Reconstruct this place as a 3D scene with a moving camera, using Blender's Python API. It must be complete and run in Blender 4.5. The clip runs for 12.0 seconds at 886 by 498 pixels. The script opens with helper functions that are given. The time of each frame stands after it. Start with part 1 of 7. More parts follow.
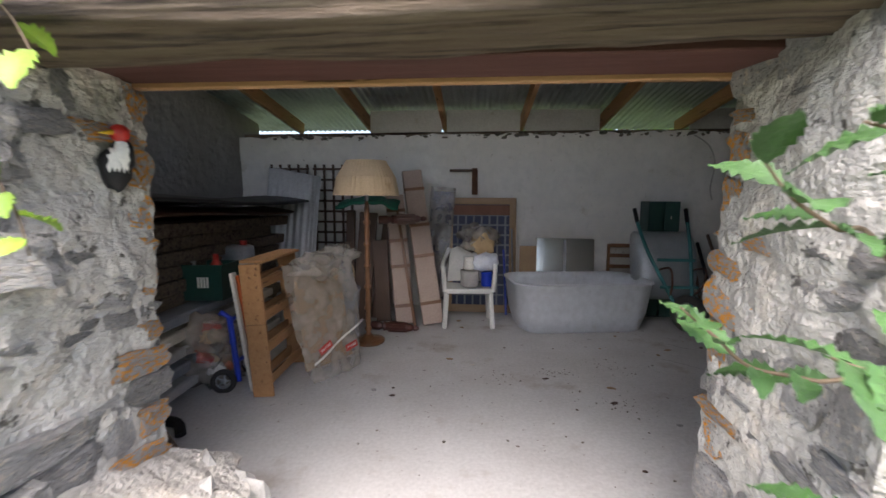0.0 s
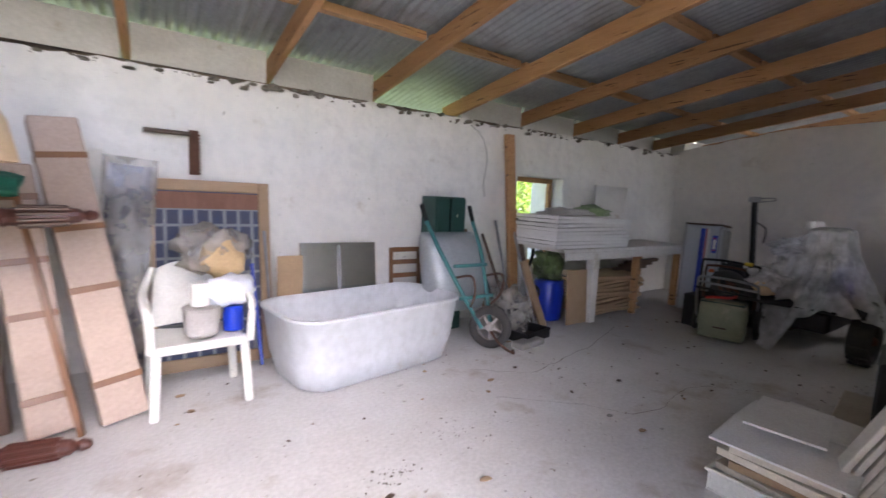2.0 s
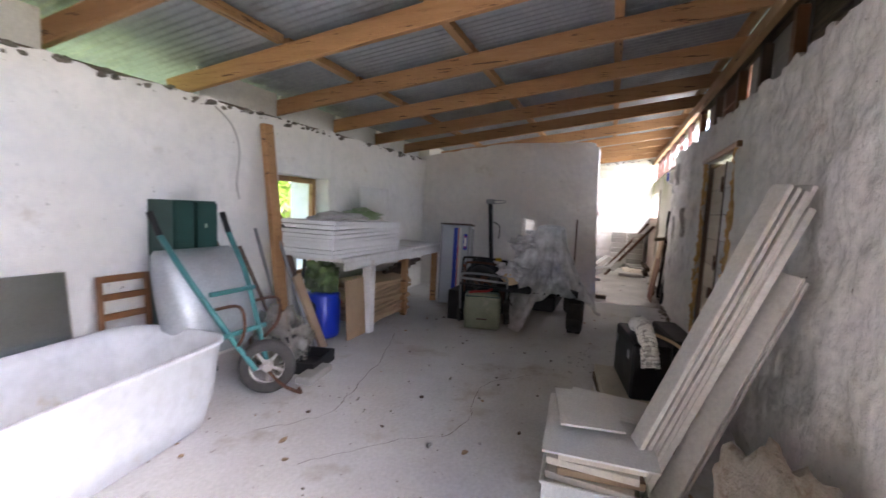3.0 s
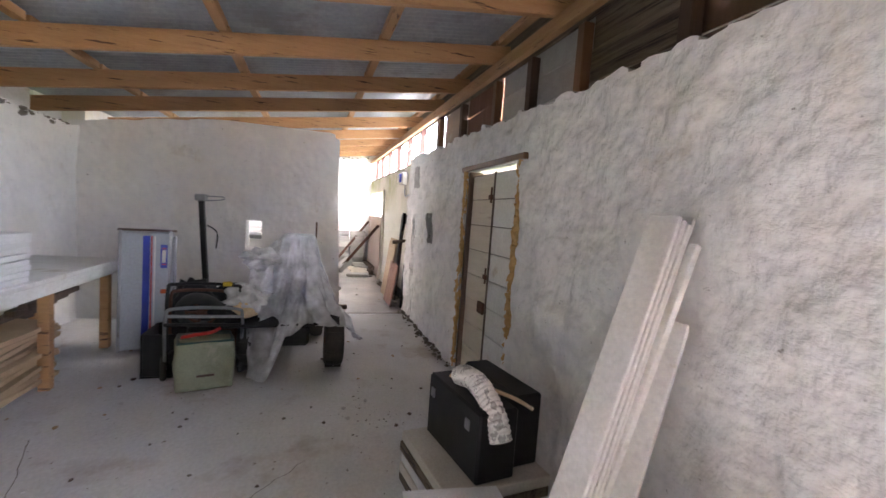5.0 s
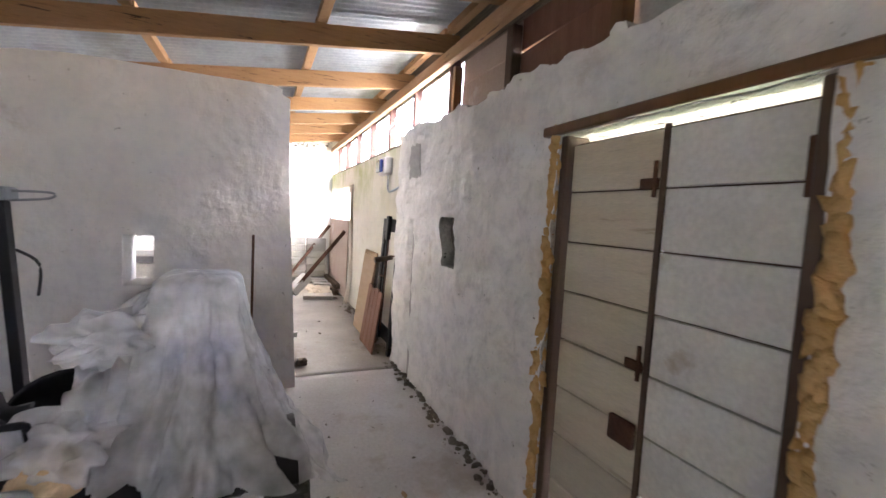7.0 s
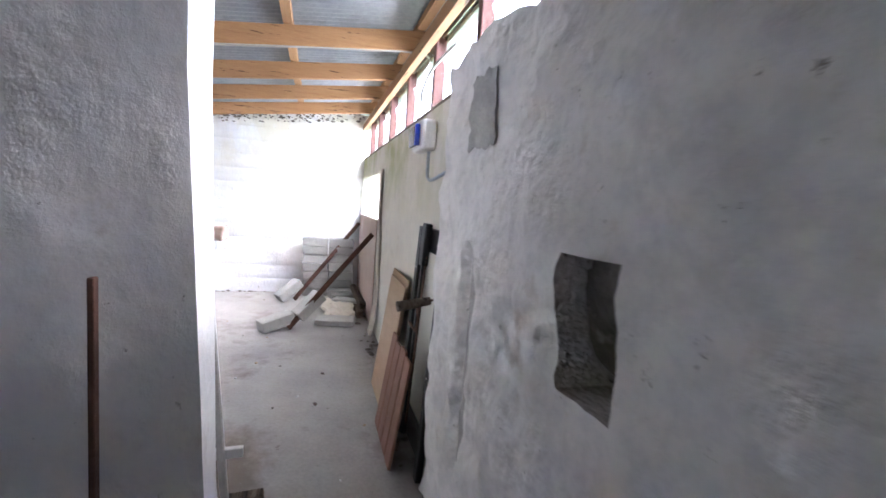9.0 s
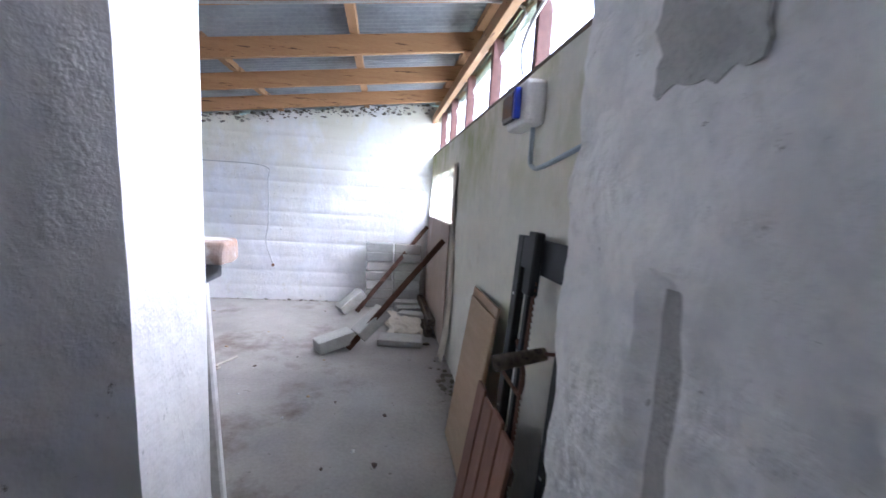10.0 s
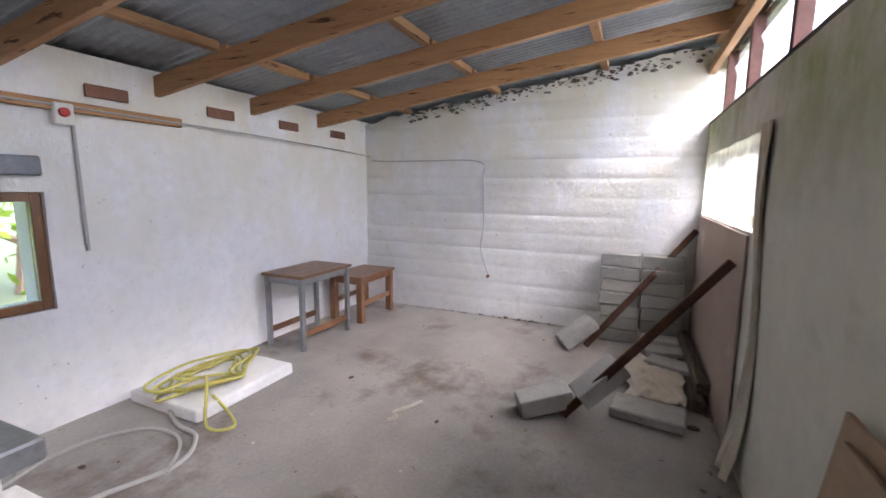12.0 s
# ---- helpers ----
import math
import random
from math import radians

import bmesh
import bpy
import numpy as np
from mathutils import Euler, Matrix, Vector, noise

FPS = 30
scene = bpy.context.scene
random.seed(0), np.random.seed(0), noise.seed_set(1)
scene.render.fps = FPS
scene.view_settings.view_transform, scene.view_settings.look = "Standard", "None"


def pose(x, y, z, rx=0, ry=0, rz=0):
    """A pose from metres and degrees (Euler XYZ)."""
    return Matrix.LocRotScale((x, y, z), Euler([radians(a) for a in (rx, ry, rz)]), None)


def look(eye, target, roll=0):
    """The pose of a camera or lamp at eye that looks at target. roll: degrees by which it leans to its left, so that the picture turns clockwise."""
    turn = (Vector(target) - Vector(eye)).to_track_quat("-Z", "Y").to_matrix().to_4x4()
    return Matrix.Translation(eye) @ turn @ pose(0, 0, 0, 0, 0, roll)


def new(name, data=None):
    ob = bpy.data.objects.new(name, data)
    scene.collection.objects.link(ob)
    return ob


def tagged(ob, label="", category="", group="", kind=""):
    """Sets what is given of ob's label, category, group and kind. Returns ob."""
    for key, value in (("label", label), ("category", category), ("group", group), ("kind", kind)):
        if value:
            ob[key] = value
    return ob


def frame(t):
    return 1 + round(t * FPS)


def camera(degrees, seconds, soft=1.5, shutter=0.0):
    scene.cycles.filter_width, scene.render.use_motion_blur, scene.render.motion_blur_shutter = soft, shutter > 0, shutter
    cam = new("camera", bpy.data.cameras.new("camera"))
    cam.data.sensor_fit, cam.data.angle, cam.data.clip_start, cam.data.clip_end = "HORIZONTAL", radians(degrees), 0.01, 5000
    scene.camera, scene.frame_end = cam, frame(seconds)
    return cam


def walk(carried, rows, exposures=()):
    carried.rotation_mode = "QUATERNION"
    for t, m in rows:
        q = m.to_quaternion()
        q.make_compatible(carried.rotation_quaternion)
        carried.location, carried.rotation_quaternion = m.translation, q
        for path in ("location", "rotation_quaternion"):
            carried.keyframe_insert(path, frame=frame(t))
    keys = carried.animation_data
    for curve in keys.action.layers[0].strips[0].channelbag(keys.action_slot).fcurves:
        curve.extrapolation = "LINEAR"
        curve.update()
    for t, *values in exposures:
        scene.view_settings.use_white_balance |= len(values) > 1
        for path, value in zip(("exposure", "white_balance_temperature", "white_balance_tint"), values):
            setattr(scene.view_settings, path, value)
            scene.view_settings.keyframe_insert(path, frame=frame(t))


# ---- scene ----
cam = camera(92.2, 12.0, shutter=0.3)
PATH = [
    (0, (-0.008, 0.467, 1.338), (-0.158, 2.448, 1.108), 0.4),
    (0.5, (-0.154, 0.856, 1.333), (-0.093, 2.841, 1.091), 1.0),
    (1, (-0.282, 1.272, 1.309), (-0.007, 3.236, 1.056), 1.9),
    (1.5, (-0.331, 1.693, 1.304), (0.366, 3.552, 1.058), 3.0),
    (2, (-0.291, 2.061, 1.306), (0.833, 3.7, 1.076), 2.7),
    (2.5, (-0.236, 2.387, 1.324), (1.313, 3.634, 1.113), 3.4),
    (3, (-0.106, 2.67, 1.362), (1.748, 3.394, 1.172), 2.6),
    (3.5, (0.062, 2.899, 1.386), (2.021, 3.261, 1.21), 3.7),
    (3.7, (0.118, 2.984, 1.394), (2.099, 3.207, 1.228), 4.1),
    (5.3, (1.206, 3.275, 1.476), (3.083, 2.604, 1.32), 4.1),
    (5.5, (1.413, 3.303, 1.455), (3.285, 2.616, 1.298), 4.2),
    (6, (1.968, 3.345, 1.49), (3.812, 2.584, 1.345), 3.6),
    (6.5, (2.533, 3.241, 1.498), (4.369, 2.462, 1.357), 3.3),
    (7, (3.094, 3.108, 1.494), (4.926, 2.318, 1.348), 3.2),
    (7.2, (3.273, 3.061, 1.52), (5.099, 2.26, 1.368), 3.3),
    (8.8, (4.882, 2.51, 1.555), (6.762, 1.852, 1.372), 5.2),
    (9, (5.095, 2.476, 1.597), (6.998, 1.895, 1.394), 4.4),
    (9.5, (5.551, 2.455, 1.582), (7.479, 1.964, 1.38), 4.4),
    (10, (5.965, 2.438, 1.575), (7.932, 2.149, 1.358), 3.8),
    (10.5, (6.363, 2.411, 1.583), (8.348, 2.353, 1.345), 3.8),
    (11, (6.721, 2.422, 1.591), (8.7, 2.544, 1.33), 3.1),
    (11.5, (7.069, 2.404, 1.587), (8.982, 2.915, 1.306), 1.8),
    (12, (7.354, 2.351, 1.614), (9.161, 3.159, 1.325), 0.5),
]
EXPOSURES = [(0, 1.65, 6550, 16), (0.5, 2.15, 6450, 20), (1.0, 2.85, 6400, 24), (1.5, 3.4, 6450, 24), (2.5, 4.1, 6500, 24), (3.5, 4.45, 6450, 24), (5.5, 5.15, 6500, 23), (7.2, 5.2, 6500, 23), (9.0, 4.45, 5700, 21), (9.5, 4.2, 5500, 21), (10.0, 3.75, 5350, 21), (10.5, 3.3, 5500, 22), (11.0, 3.0, 6150, 24), (12.0, 3.1, 6150, 24)]
walk(cam, [(t, look(eye, target, roll)) for t, eye, target, roll in PATH], EXPOSURES)

# ---- daylight ----
world = bpy.data.worlds.new("World")
scene.world = world
world.use_nodes = True
wn = world.node_tree.nodes
sky = wn.new("ShaderNodeTexSky")
sky.sky_type = "NISHITA"
sky.sun_disc = False
sky.sun_elevation, sky.sun_rotation = radians(61), radians(188)
sky.dust_density, sky.air_density = 3.0, 1.0
world.node_tree.links.new(sky.outputs[0], wn["Background"].inputs[0])
wn["Background"].inputs[1].default_value = 0.145
sun = new("sun", bpy.data.lights.new("sun", "SUN"))
sun.data.energy, sun.data.angle, sun.data.color = 3.0, radians(70), (1.0, 0.96, 0.9)
sun.matrix_world = look((0, 0, 12), (0.9, 6.6, 0))

# sky light through the high windows of the far room
high = new("clerestory_light", bpy.data.lights.new("clerestory_light", "AREA"))
high.data.shape, high.data.size, high.data.size_y, high.data.energy, high.data.color = "RECTANGLE", 5.9, 0.5, 3.0, (0.93, 0.97, 1.0)
high.matrix_world = look((9.4, 1.60, 2.53), (9.4, 4.0, 1.6))

# ---- mesh helpers ----
def M():
    return bmesh.new()


def link_mesh(name, bm, material, smooth=False):
    me = bpy.data.meshes.new(name)
    bm.normal_update()
    bm.to_mesh(me)
    bm.free()
    if smooth:
        me.polygons.foreach_set("use_smooth", [True] * len(me.polygons))
    if material:
        me.materials.append(material)
    return me


def part(name, bm, material, parent, label="", smooth=False):
    ob = new(name, link_mesh(name, bm, material, smooth))
    ob.parent = parent
    if label:
        ob["label"] = label
    return ob


def solo(name, bm, material, label, category, m=None, kind="", group="", smooth=False):
    ob = new(name, link_mesh(name, bm, material, smooth))
    if m is not None:
        ob.matrix_world = m
    return tagged(ob, label, category, group, kind)


def thing(name, label, category, m=None, group=""):
    ob = new(name)
    ob.empty_display_size = 0.1
    if m is not None:
        ob.matrix_world = m
    return tagged(ob, label, category, group)


I4 = Matrix.Identity(4)


def box(bm, x0, y0, z0, x1, y1, z1, m=I4, bev=0.0, seg=1):
    c = Matrix.Translation(((x0 + x1) / 2, (y0 + y1) / 2, (z0 + z1) / 2)) @ Matrix.Diagonal((abs(x1 - x0), abs(y1 - y0), abs(z1 - z0), 1))
    vs = bmesh.ops.create_cube(bm, size=1, matrix=m @ c)["verts"]
    if bev:
        es = list({e for v in vs for e in v.link_edges})
        bmesh.ops.bevel(bm, geom=es, offset=bev, segments=seg, affect="EDGES", profile=0.5)
    return bm


def rod(bm, p, q, r, r2=None, seg=10):
    p, q = Vector(p), Vector(q)
    d = q - p
    rot = d.to_track_quat("Z", "Y").to_matrix().to_4x4()
    bmesh.ops.create_cone(bm, cap_ends=True, segments=seg, radius1=r, radius2=r if r2 is None else r2, depth=d.length,
                          matrix=Matrix.Translation((p + q) / 2) @ rot)
    return bm


def beam(bm, p, q, w, h, up=(0, 0, 1), bev=0.0):
    """A bar of section w x h from p to q."""
    p, q = Vector(p), Vector(q)
    y = (q - p).normalized()
    x = y.cross(Vector(up)).normalized()
    z = x.cross(y)
    m = Matrix.Translation((p + q) / 2) @ Matrix((x, y, z)).transposed().to_4x4()
    n = (q - p).length / 2
    return box(bm, -w / 2, -n, -h / 2, w / 2, n, h / 2, m, bev)


def tube(bm, pts, r, seg=8, taper=None):
    pts = [Vector(p) for p in pts]
    rings = []
    up = Vector((0.13, 0.21, 0.97))
    for i, p in enumerate(pts):
        d = (pts[min(i + 1, len(pts) - 1)] - pts[max(i - 1, 0)]).normalized()
        a = d.cross(up)
        if a.length < 0.05:
            a = d.cross(Vector((1, 0, 0)))
        a.normalize()
        b = d.cross(a)
        rr = r if taper is None else r + (taper - r) * i / (len(pts) - 1)
        rings.append([bm.verts.new(p + rr * (math.cos(k * math.tau / seg) * a + math.sin(k * math.tau / seg) * b)) for k in range(seg)])
    for r0, r1 in zip(rings, rings[1:]):
        for k in range(seg):
            bm.faces.new((r0[k], r0[(k + 1) % seg], r1[(k + 1) % seg], r1[k]))
    bm.faces.new(rings[0])
    bm.faces.new(rings[-1][::-1])
    return bm


def curve(pts, n=8):
    """A smooth line through pts."""
    pts = [Vector(p) for p in pts]
    out = []
    for i in range(len(pts) - 1):
        a, b, c, d = pts[max(i - 1, 0)], pts[i], pts[i + 1], pts[min(i + 2, len(pts) - 1)]
        for k in range(n):
            t = k / n
            out.append(0.5 * (2 * b + (c - a) * t + (2 * a - 5 * b + 4 * c - d) * t * t + (3 * b - a - 3 * c + d) * t ** 3))
    return out + [pts[-1]]


def lathe(bm, profile, seg=24, m=I4, cap=True):
    rings = [[bm.verts.new(m @ Vector((r * math.cos(k * math.tau / seg), r * math.sin(k * math.tau / seg), z))) for k in range(seg)] for r, z in profile]
    for r0, r1 in zip(rings, rings[1:]):
        for k in range(seg):
            bm.faces.new((r0[k], r0[(k + 1) % seg], r1[(k + 1) % seg], r1[k]))
    if cap:
        bm.faces.new(rings[0][::-1])
        bm.faces.new(rings[-1])
    return bm


def sheet(bm, fn, nu, nv, thick=0.0):
    """A surface fn(u, v) for u and v from 0 to 1, closed to a slab when thick."""
    g = [[bm.verts.new(fn(i / nu, j / nv)) for j in range(nv + 1)] for i in range(nu + 1)]
    fs = [bm.faces.new((g[i][j], g[i + 1][j], g[i + 1][j + 1], g[i][j + 1])) for i in range(nu) for j in range(nv)]
    if thick:
        bm.normal_update()
        low = [[bm.verts.new(w.co - w.normal * thick) for w in row] for row in g]
        for i in range(nu):
            for j in range(nv):
                bm.faces.new((low[i][j], low[i][j + 1], low[i + 1][j + 1], low[i + 1][j]))
        rim = [(i, 0) for i in range(nu)] + [(nu, j) for j in range(nv)] + [(i, nv) for i in range(nu, 0, -1)] + [(0, j) for j in range(nv, 0, -1)]
        for (i, j), (k, l) in zip(rim, rim[1:] + rim[:1]):
            bm.faces.new((g[k][l], g[i][j], low[i][j], low[k][l]))
    return bm


def lump(bm, centre, radii, rough=0.2, scale=2.0, sub=3, flat=None, seed=0.0):
    """A rough rounded body."""
    vs = bmesh.ops.create_icosphere(bm, subdivisions=sub, radius=1)["verts"]
    for v in vs:
        n = v.co.normalized()
        k = 1 + rough * noise.fractal(n * scale + Vector((seed, seed * 1.7, 0)), 0.8, 2.0, 3)
        v.co = Vector((n.x * radii[0] * k, n.y * radii[1] * k, n.z * radii[2] * k)) + Vector(centre)
        if flat is not None and v.co.z < flat:
            v.co.z = flat
    return bm


def rough_slab(name, us, zs, keep, place, thick, inner, outer=0.0, top=None):
    """A wall as a closed solid on a grid of us and zs: keep(u, z) tells which cells stand, place(u, d, z) the point at depth d,
    inner(u, z) the relief of its face, top(u) its ragged upper edge."""
    nu, nz = len(us), len(zs)
    verts, faces = [], []
    for side in (0, 1):
        for u in us:
            t = top(u) if top else None
            for z in zs:
                zz = min(z, t) if t is not None else z
                d = inner(u, zz) if side == 0 else thick + outer * noise.noise(Vector((u * 3, zz * 3, 7)))
                verts.append(place(u, d, zz))
    off = nu * nz
    idx = lambda s, i, j: s * off + i * nz + j
    has = [[keep((us[i] + us[i + 1]) / 2, (zs[j] + zs[j + 1]) / 2) and (top is None or zs[j] < min(top(us[i]), top(us[i + 1])) - 1e-4)
            for j in range(nz - 1)] for i in range(nu - 1)]
    ok = lambda i, j: 0 <= i < nu - 1 and 0 <= j < nz - 1 and has[i][j]
    for i in range(nu - 1):
        for j in range(nz - 1):
            if not has[i][j]:
                continue
            faces.append((idx(0, i, j), idx(0, i + 1, j), idx(0, i + 1, j + 1), idx(0, i, j + 1)))
            faces.append((idx(1, i, j), idx(1, i, j + 1), idx(1, i + 1, j + 1), idx(1, i + 1, j)))
            for di, dj, a, b in ((-1, 0, (i, j), (i, j + 1)), (1, 0, (i + 1, j + 1), (i + 1, j)), (0, -1, (i + 1, j), (i, j)), (0, 1, (i, j + 1), (i + 1, j + 1))):
                if not ok(i + di, j + dj):
                    faces.append((idx(0, *a), idx(0, *b), idx(1, *b), idx(1, *a)))
    me = bpy.data.meshes.new(name)
    me.from_pydata(verts, [], faces)
    bm = bmesh.new()
    bm.from_mesh(me)
    bmesh.ops.delete(bm, geom=[v for v in bm.verts if not v.link_faces], context="VERTS")
    bmesh.ops.recalc_face_normals(bm, faces=bm.faces)
    for e in bm.edges:
        if len(e.link_faces) == 2 and e.calc_face_angle(0) > 0.9:
            e.smooth = False
    for f in bm.faces:
        f.smooth = True
    bm.to_mesh(me)
    bm.free()
    return me


def lines(stops, step):
    """Grid lines through all the stops, about step apart."""
    stops = sorted(set(stops))
    out = [stops[0]]
    for a, b in zip(stops, stops[1:]):
        n = max(1, round((b - a) / step))
        out += [a + (b - a) * k / n for k in range(1, n + 1)]
    return out


# ---- materials ----
def mat(name, c1, c2=None, rough=0.7, metal=0.0, scale=6.0, fine=60.0, bump=0.2, stretch=(1, 1, 1), c3=None, patch=1.2, amount=0.5, spread=0.0, spec=0.5, deep=1.0, specks=None, grain=0.35):
    """A surface with grain between c1 and c2, stains of c3 with a scale of their own, relief, and a shade that varies from piece to piece by spread."""
    m = bpy.data.materials.new(name)
    m.use_nodes = True
    nt = m.node_tree
    N, L = nt.nodes, nt.links.new
    b = N["Principled BSDF"]
    co = N.new("ShaderNodeTexCoord")
    mp = N.new("ShaderNodeMapping")
    mp.inputs["Scale"].default_value = stretch
    info = N.new("ShaderNodeObjectInfo")
    shift = N.new("ShaderNodeVectorMath")
    shift.operation = "MULTIPLY_ADD"
    L(info.outputs["Random"], shift.inputs[0])
    shift.inputs[1].default_value = (7.3, 3.1, 5.7) if spread else (0, 0, 0)
    L(co.outputs["Object"], shift.inputs[2])
    L(shift.outputs[0], mp.inputs["Vector"])

    def noise_at(s, detail=6.0, r=0.6):
        n = N.new("ShaderNodeTexNoise")
        n.inputs["Scale"].default_value, n.inputs["Detail"].default_value, n.inputs["Roughness"].default_value = s, detail, r
        L(mp.outputs[0], n.inputs["Vector"])
        return n.outputs["Fac"]

    def ramp(src, a, z):
        r = N.new("ShaderNodeMapRange")
        r.inputs["From Min"].default_value, r.inputs["From Max"].default_value = a, z
        L(src, r.inputs["Value"])
        return r.outputs[0]

    def mix(fac, a, z, mode="MIX"):
        x = N.new("ShaderNodeMix")
        x.data_type, x.blend_type = "RGBA", mode
        for val, sock in ((fac, x.inputs[0]), (a, x.inputs[6]), (z, x.inputs[7])):
            if isinstance(val, (int, float)):
                sock.default_value = val
            elif isinstance(val, tuple):
                sock.default_value = (*val[:3], 1)
            else:
                L(val, sock)
        return x.outputs[2]

    c2 = c2 or tuple(v * 0.75 for v in c1)
    big, small = noise_at(scale), noise_at(fine, 3.0)
    col = mix(ramp(big, 0.3, 0.7), c1, c2)
    col = mix(0.35, col, mix(ramp(small, 0.3, 0.7), tuple(v * 0.72 for v in c1), tuple(min(1, v * 1.18) for v in c1)))
    if c3:
        st = noise_at(patch, 8.0, 0.65)
        lo = 0.62 - 0.25 * amount
        col = mix(ramp(st, lo, lo + 0.12), col, c3)
    if specks:
        sp = noise_at(specks[1], 4.0, 0.7)
        col = mix(ramp(sp, specks[2], specks[2] + 0.05), col, specks[0])
    if spread:
        hsv = N.new("ShaderNodeHueSaturation")
        v = N.new("ShaderNodeMapRange")
        v.inputs["To Min"].default_value, v.inputs["To Max"].default_value = 1 - spread, 1 + spread
        L(info.outputs["Random"], v.inputs["Value"])
        L(v.outputs[0], hsv.inputs["Value"])
        L(col, hsv.inputs["Color"])
        col = hsv.outputs[0]
    L(col, b.inputs["Base Color"])
    rr = N.new("ShaderNodeMapRange")
    rr.inputs["To Min"].default_value, rr.inputs["To Max"].default_value = max(0.03, rough - 0.15), min(1, rough + 0.12)
    L(big, rr.inputs["Value"])
    L(rr.outputs[0], b.inputs["Roughness"])
    b.inputs["Metallic"].default_value = metal
    b.inputs["Specular IOR Level"].default_value = spec
    if bump:
        add = N.new("ShaderNodeMath")
        add.operation = "MULTIPLY_ADD"
        L(small, add.inputs[0])
        add.inputs[1].default_value = grain
        L(big, add.inputs[2])
        bp = N.new("ShaderNodeBump")
        bp.inputs["Strength"].default_value, bp.inputs["Distance"].default_value = min(1, bump * 2), deep * (0.02 * bump + 0.002)
        L(add.outputs[0], bp.inputs["Height"])
        L(bp.outputs[0], b.inputs["Normal"])
    return m


def clear(name, tint, opacity, rough=0.15, see=0.5):
    """A thin film: part clear, part milky, with gloss."""
    m = bpy.data.materials.new(name)
    m.use_nodes = True
    N, L = m.node_tree.nodes, m.node_tree.links.new
    b = N["Principled BSDF"]
    b.inputs["Base Color"].default_value = (*tint, 1)
    b.inputs["Roughness"].default_value = rough
    t = N.new("ShaderNodeBsdfTranslucent")
    t.inputs[0].default_value = (*tint, 1)
    k = N.new("ShaderNodeBsdfTransparent")
    a1, a2 = N.new("ShaderNodeMixShader"), N.new("ShaderNodeMixShader")
    n = N.new("ShaderNodeTexNoise")
    n.inputs["Scale"].default_value, n.inputs["Detail"].default_value = 9.0, 6.0
    r = N.new("ShaderNodeMapRange")
    r.inputs["From Min"].default_value, r.inputs["From Max"].default_value = 0.3, 0.7
    r.inputs["To Min"].default_value, r.inputs["To Max"].default_value = max(0, opacity - 0.18), min(1, opacity + 0.15)
    co = N.new("ShaderNodeTexCoord")
    L(co.outputs["Object"], n.inputs["Vector"])
    L(n.outputs["Fac"], r.inputs["Value"])
    a1.inputs[0].default_value = see
    L(b.outputs[0], a1.inputs[1])
    L(t.outputs[0], a1.inputs[2])
    L(r.outputs[0], a2.inputs[0])
    L(k.outputs[0], a2.inputs[1])
    L(a1.outputs[0], a2.inputs[2])
    bp = N.new("ShaderNodeBump")
    bp.inputs["Strength"].default_value, bp.inputs["Distance"].default_value = 0.6, 0.01
    n2 = N.new("ShaderNodeTexNoise")
    n2.inputs["Scale"].default_value, n2.inputs["Detail"].default_value = 25.0, 4.0
    L(co.outputs["Object"], n2.inputs["Vector"])
    L(n2.outputs["Fac"], bp.inputs["Height"])
    L(bp.outputs[0], b.inputs["Normal"])
    L(a2.outputs[0], N["Material Output"].inputs[0])
    return m


def glass(name, tint=(0.95, 0.98, 0.96)):
    m = bpy.data.materials.new(name)
    m.use_nodes = True
    b = m.node_tree.nodes["Principled BSDF"]
    b.inputs["Base Color"].default_value = (*tint, 1)
    b.inputs["Transmission Weight"].default_value = 1.0
    b.inputs["Roughness"].default_value = 0.05
    b.inputs["IOR"].default_value = 1.1
    return m


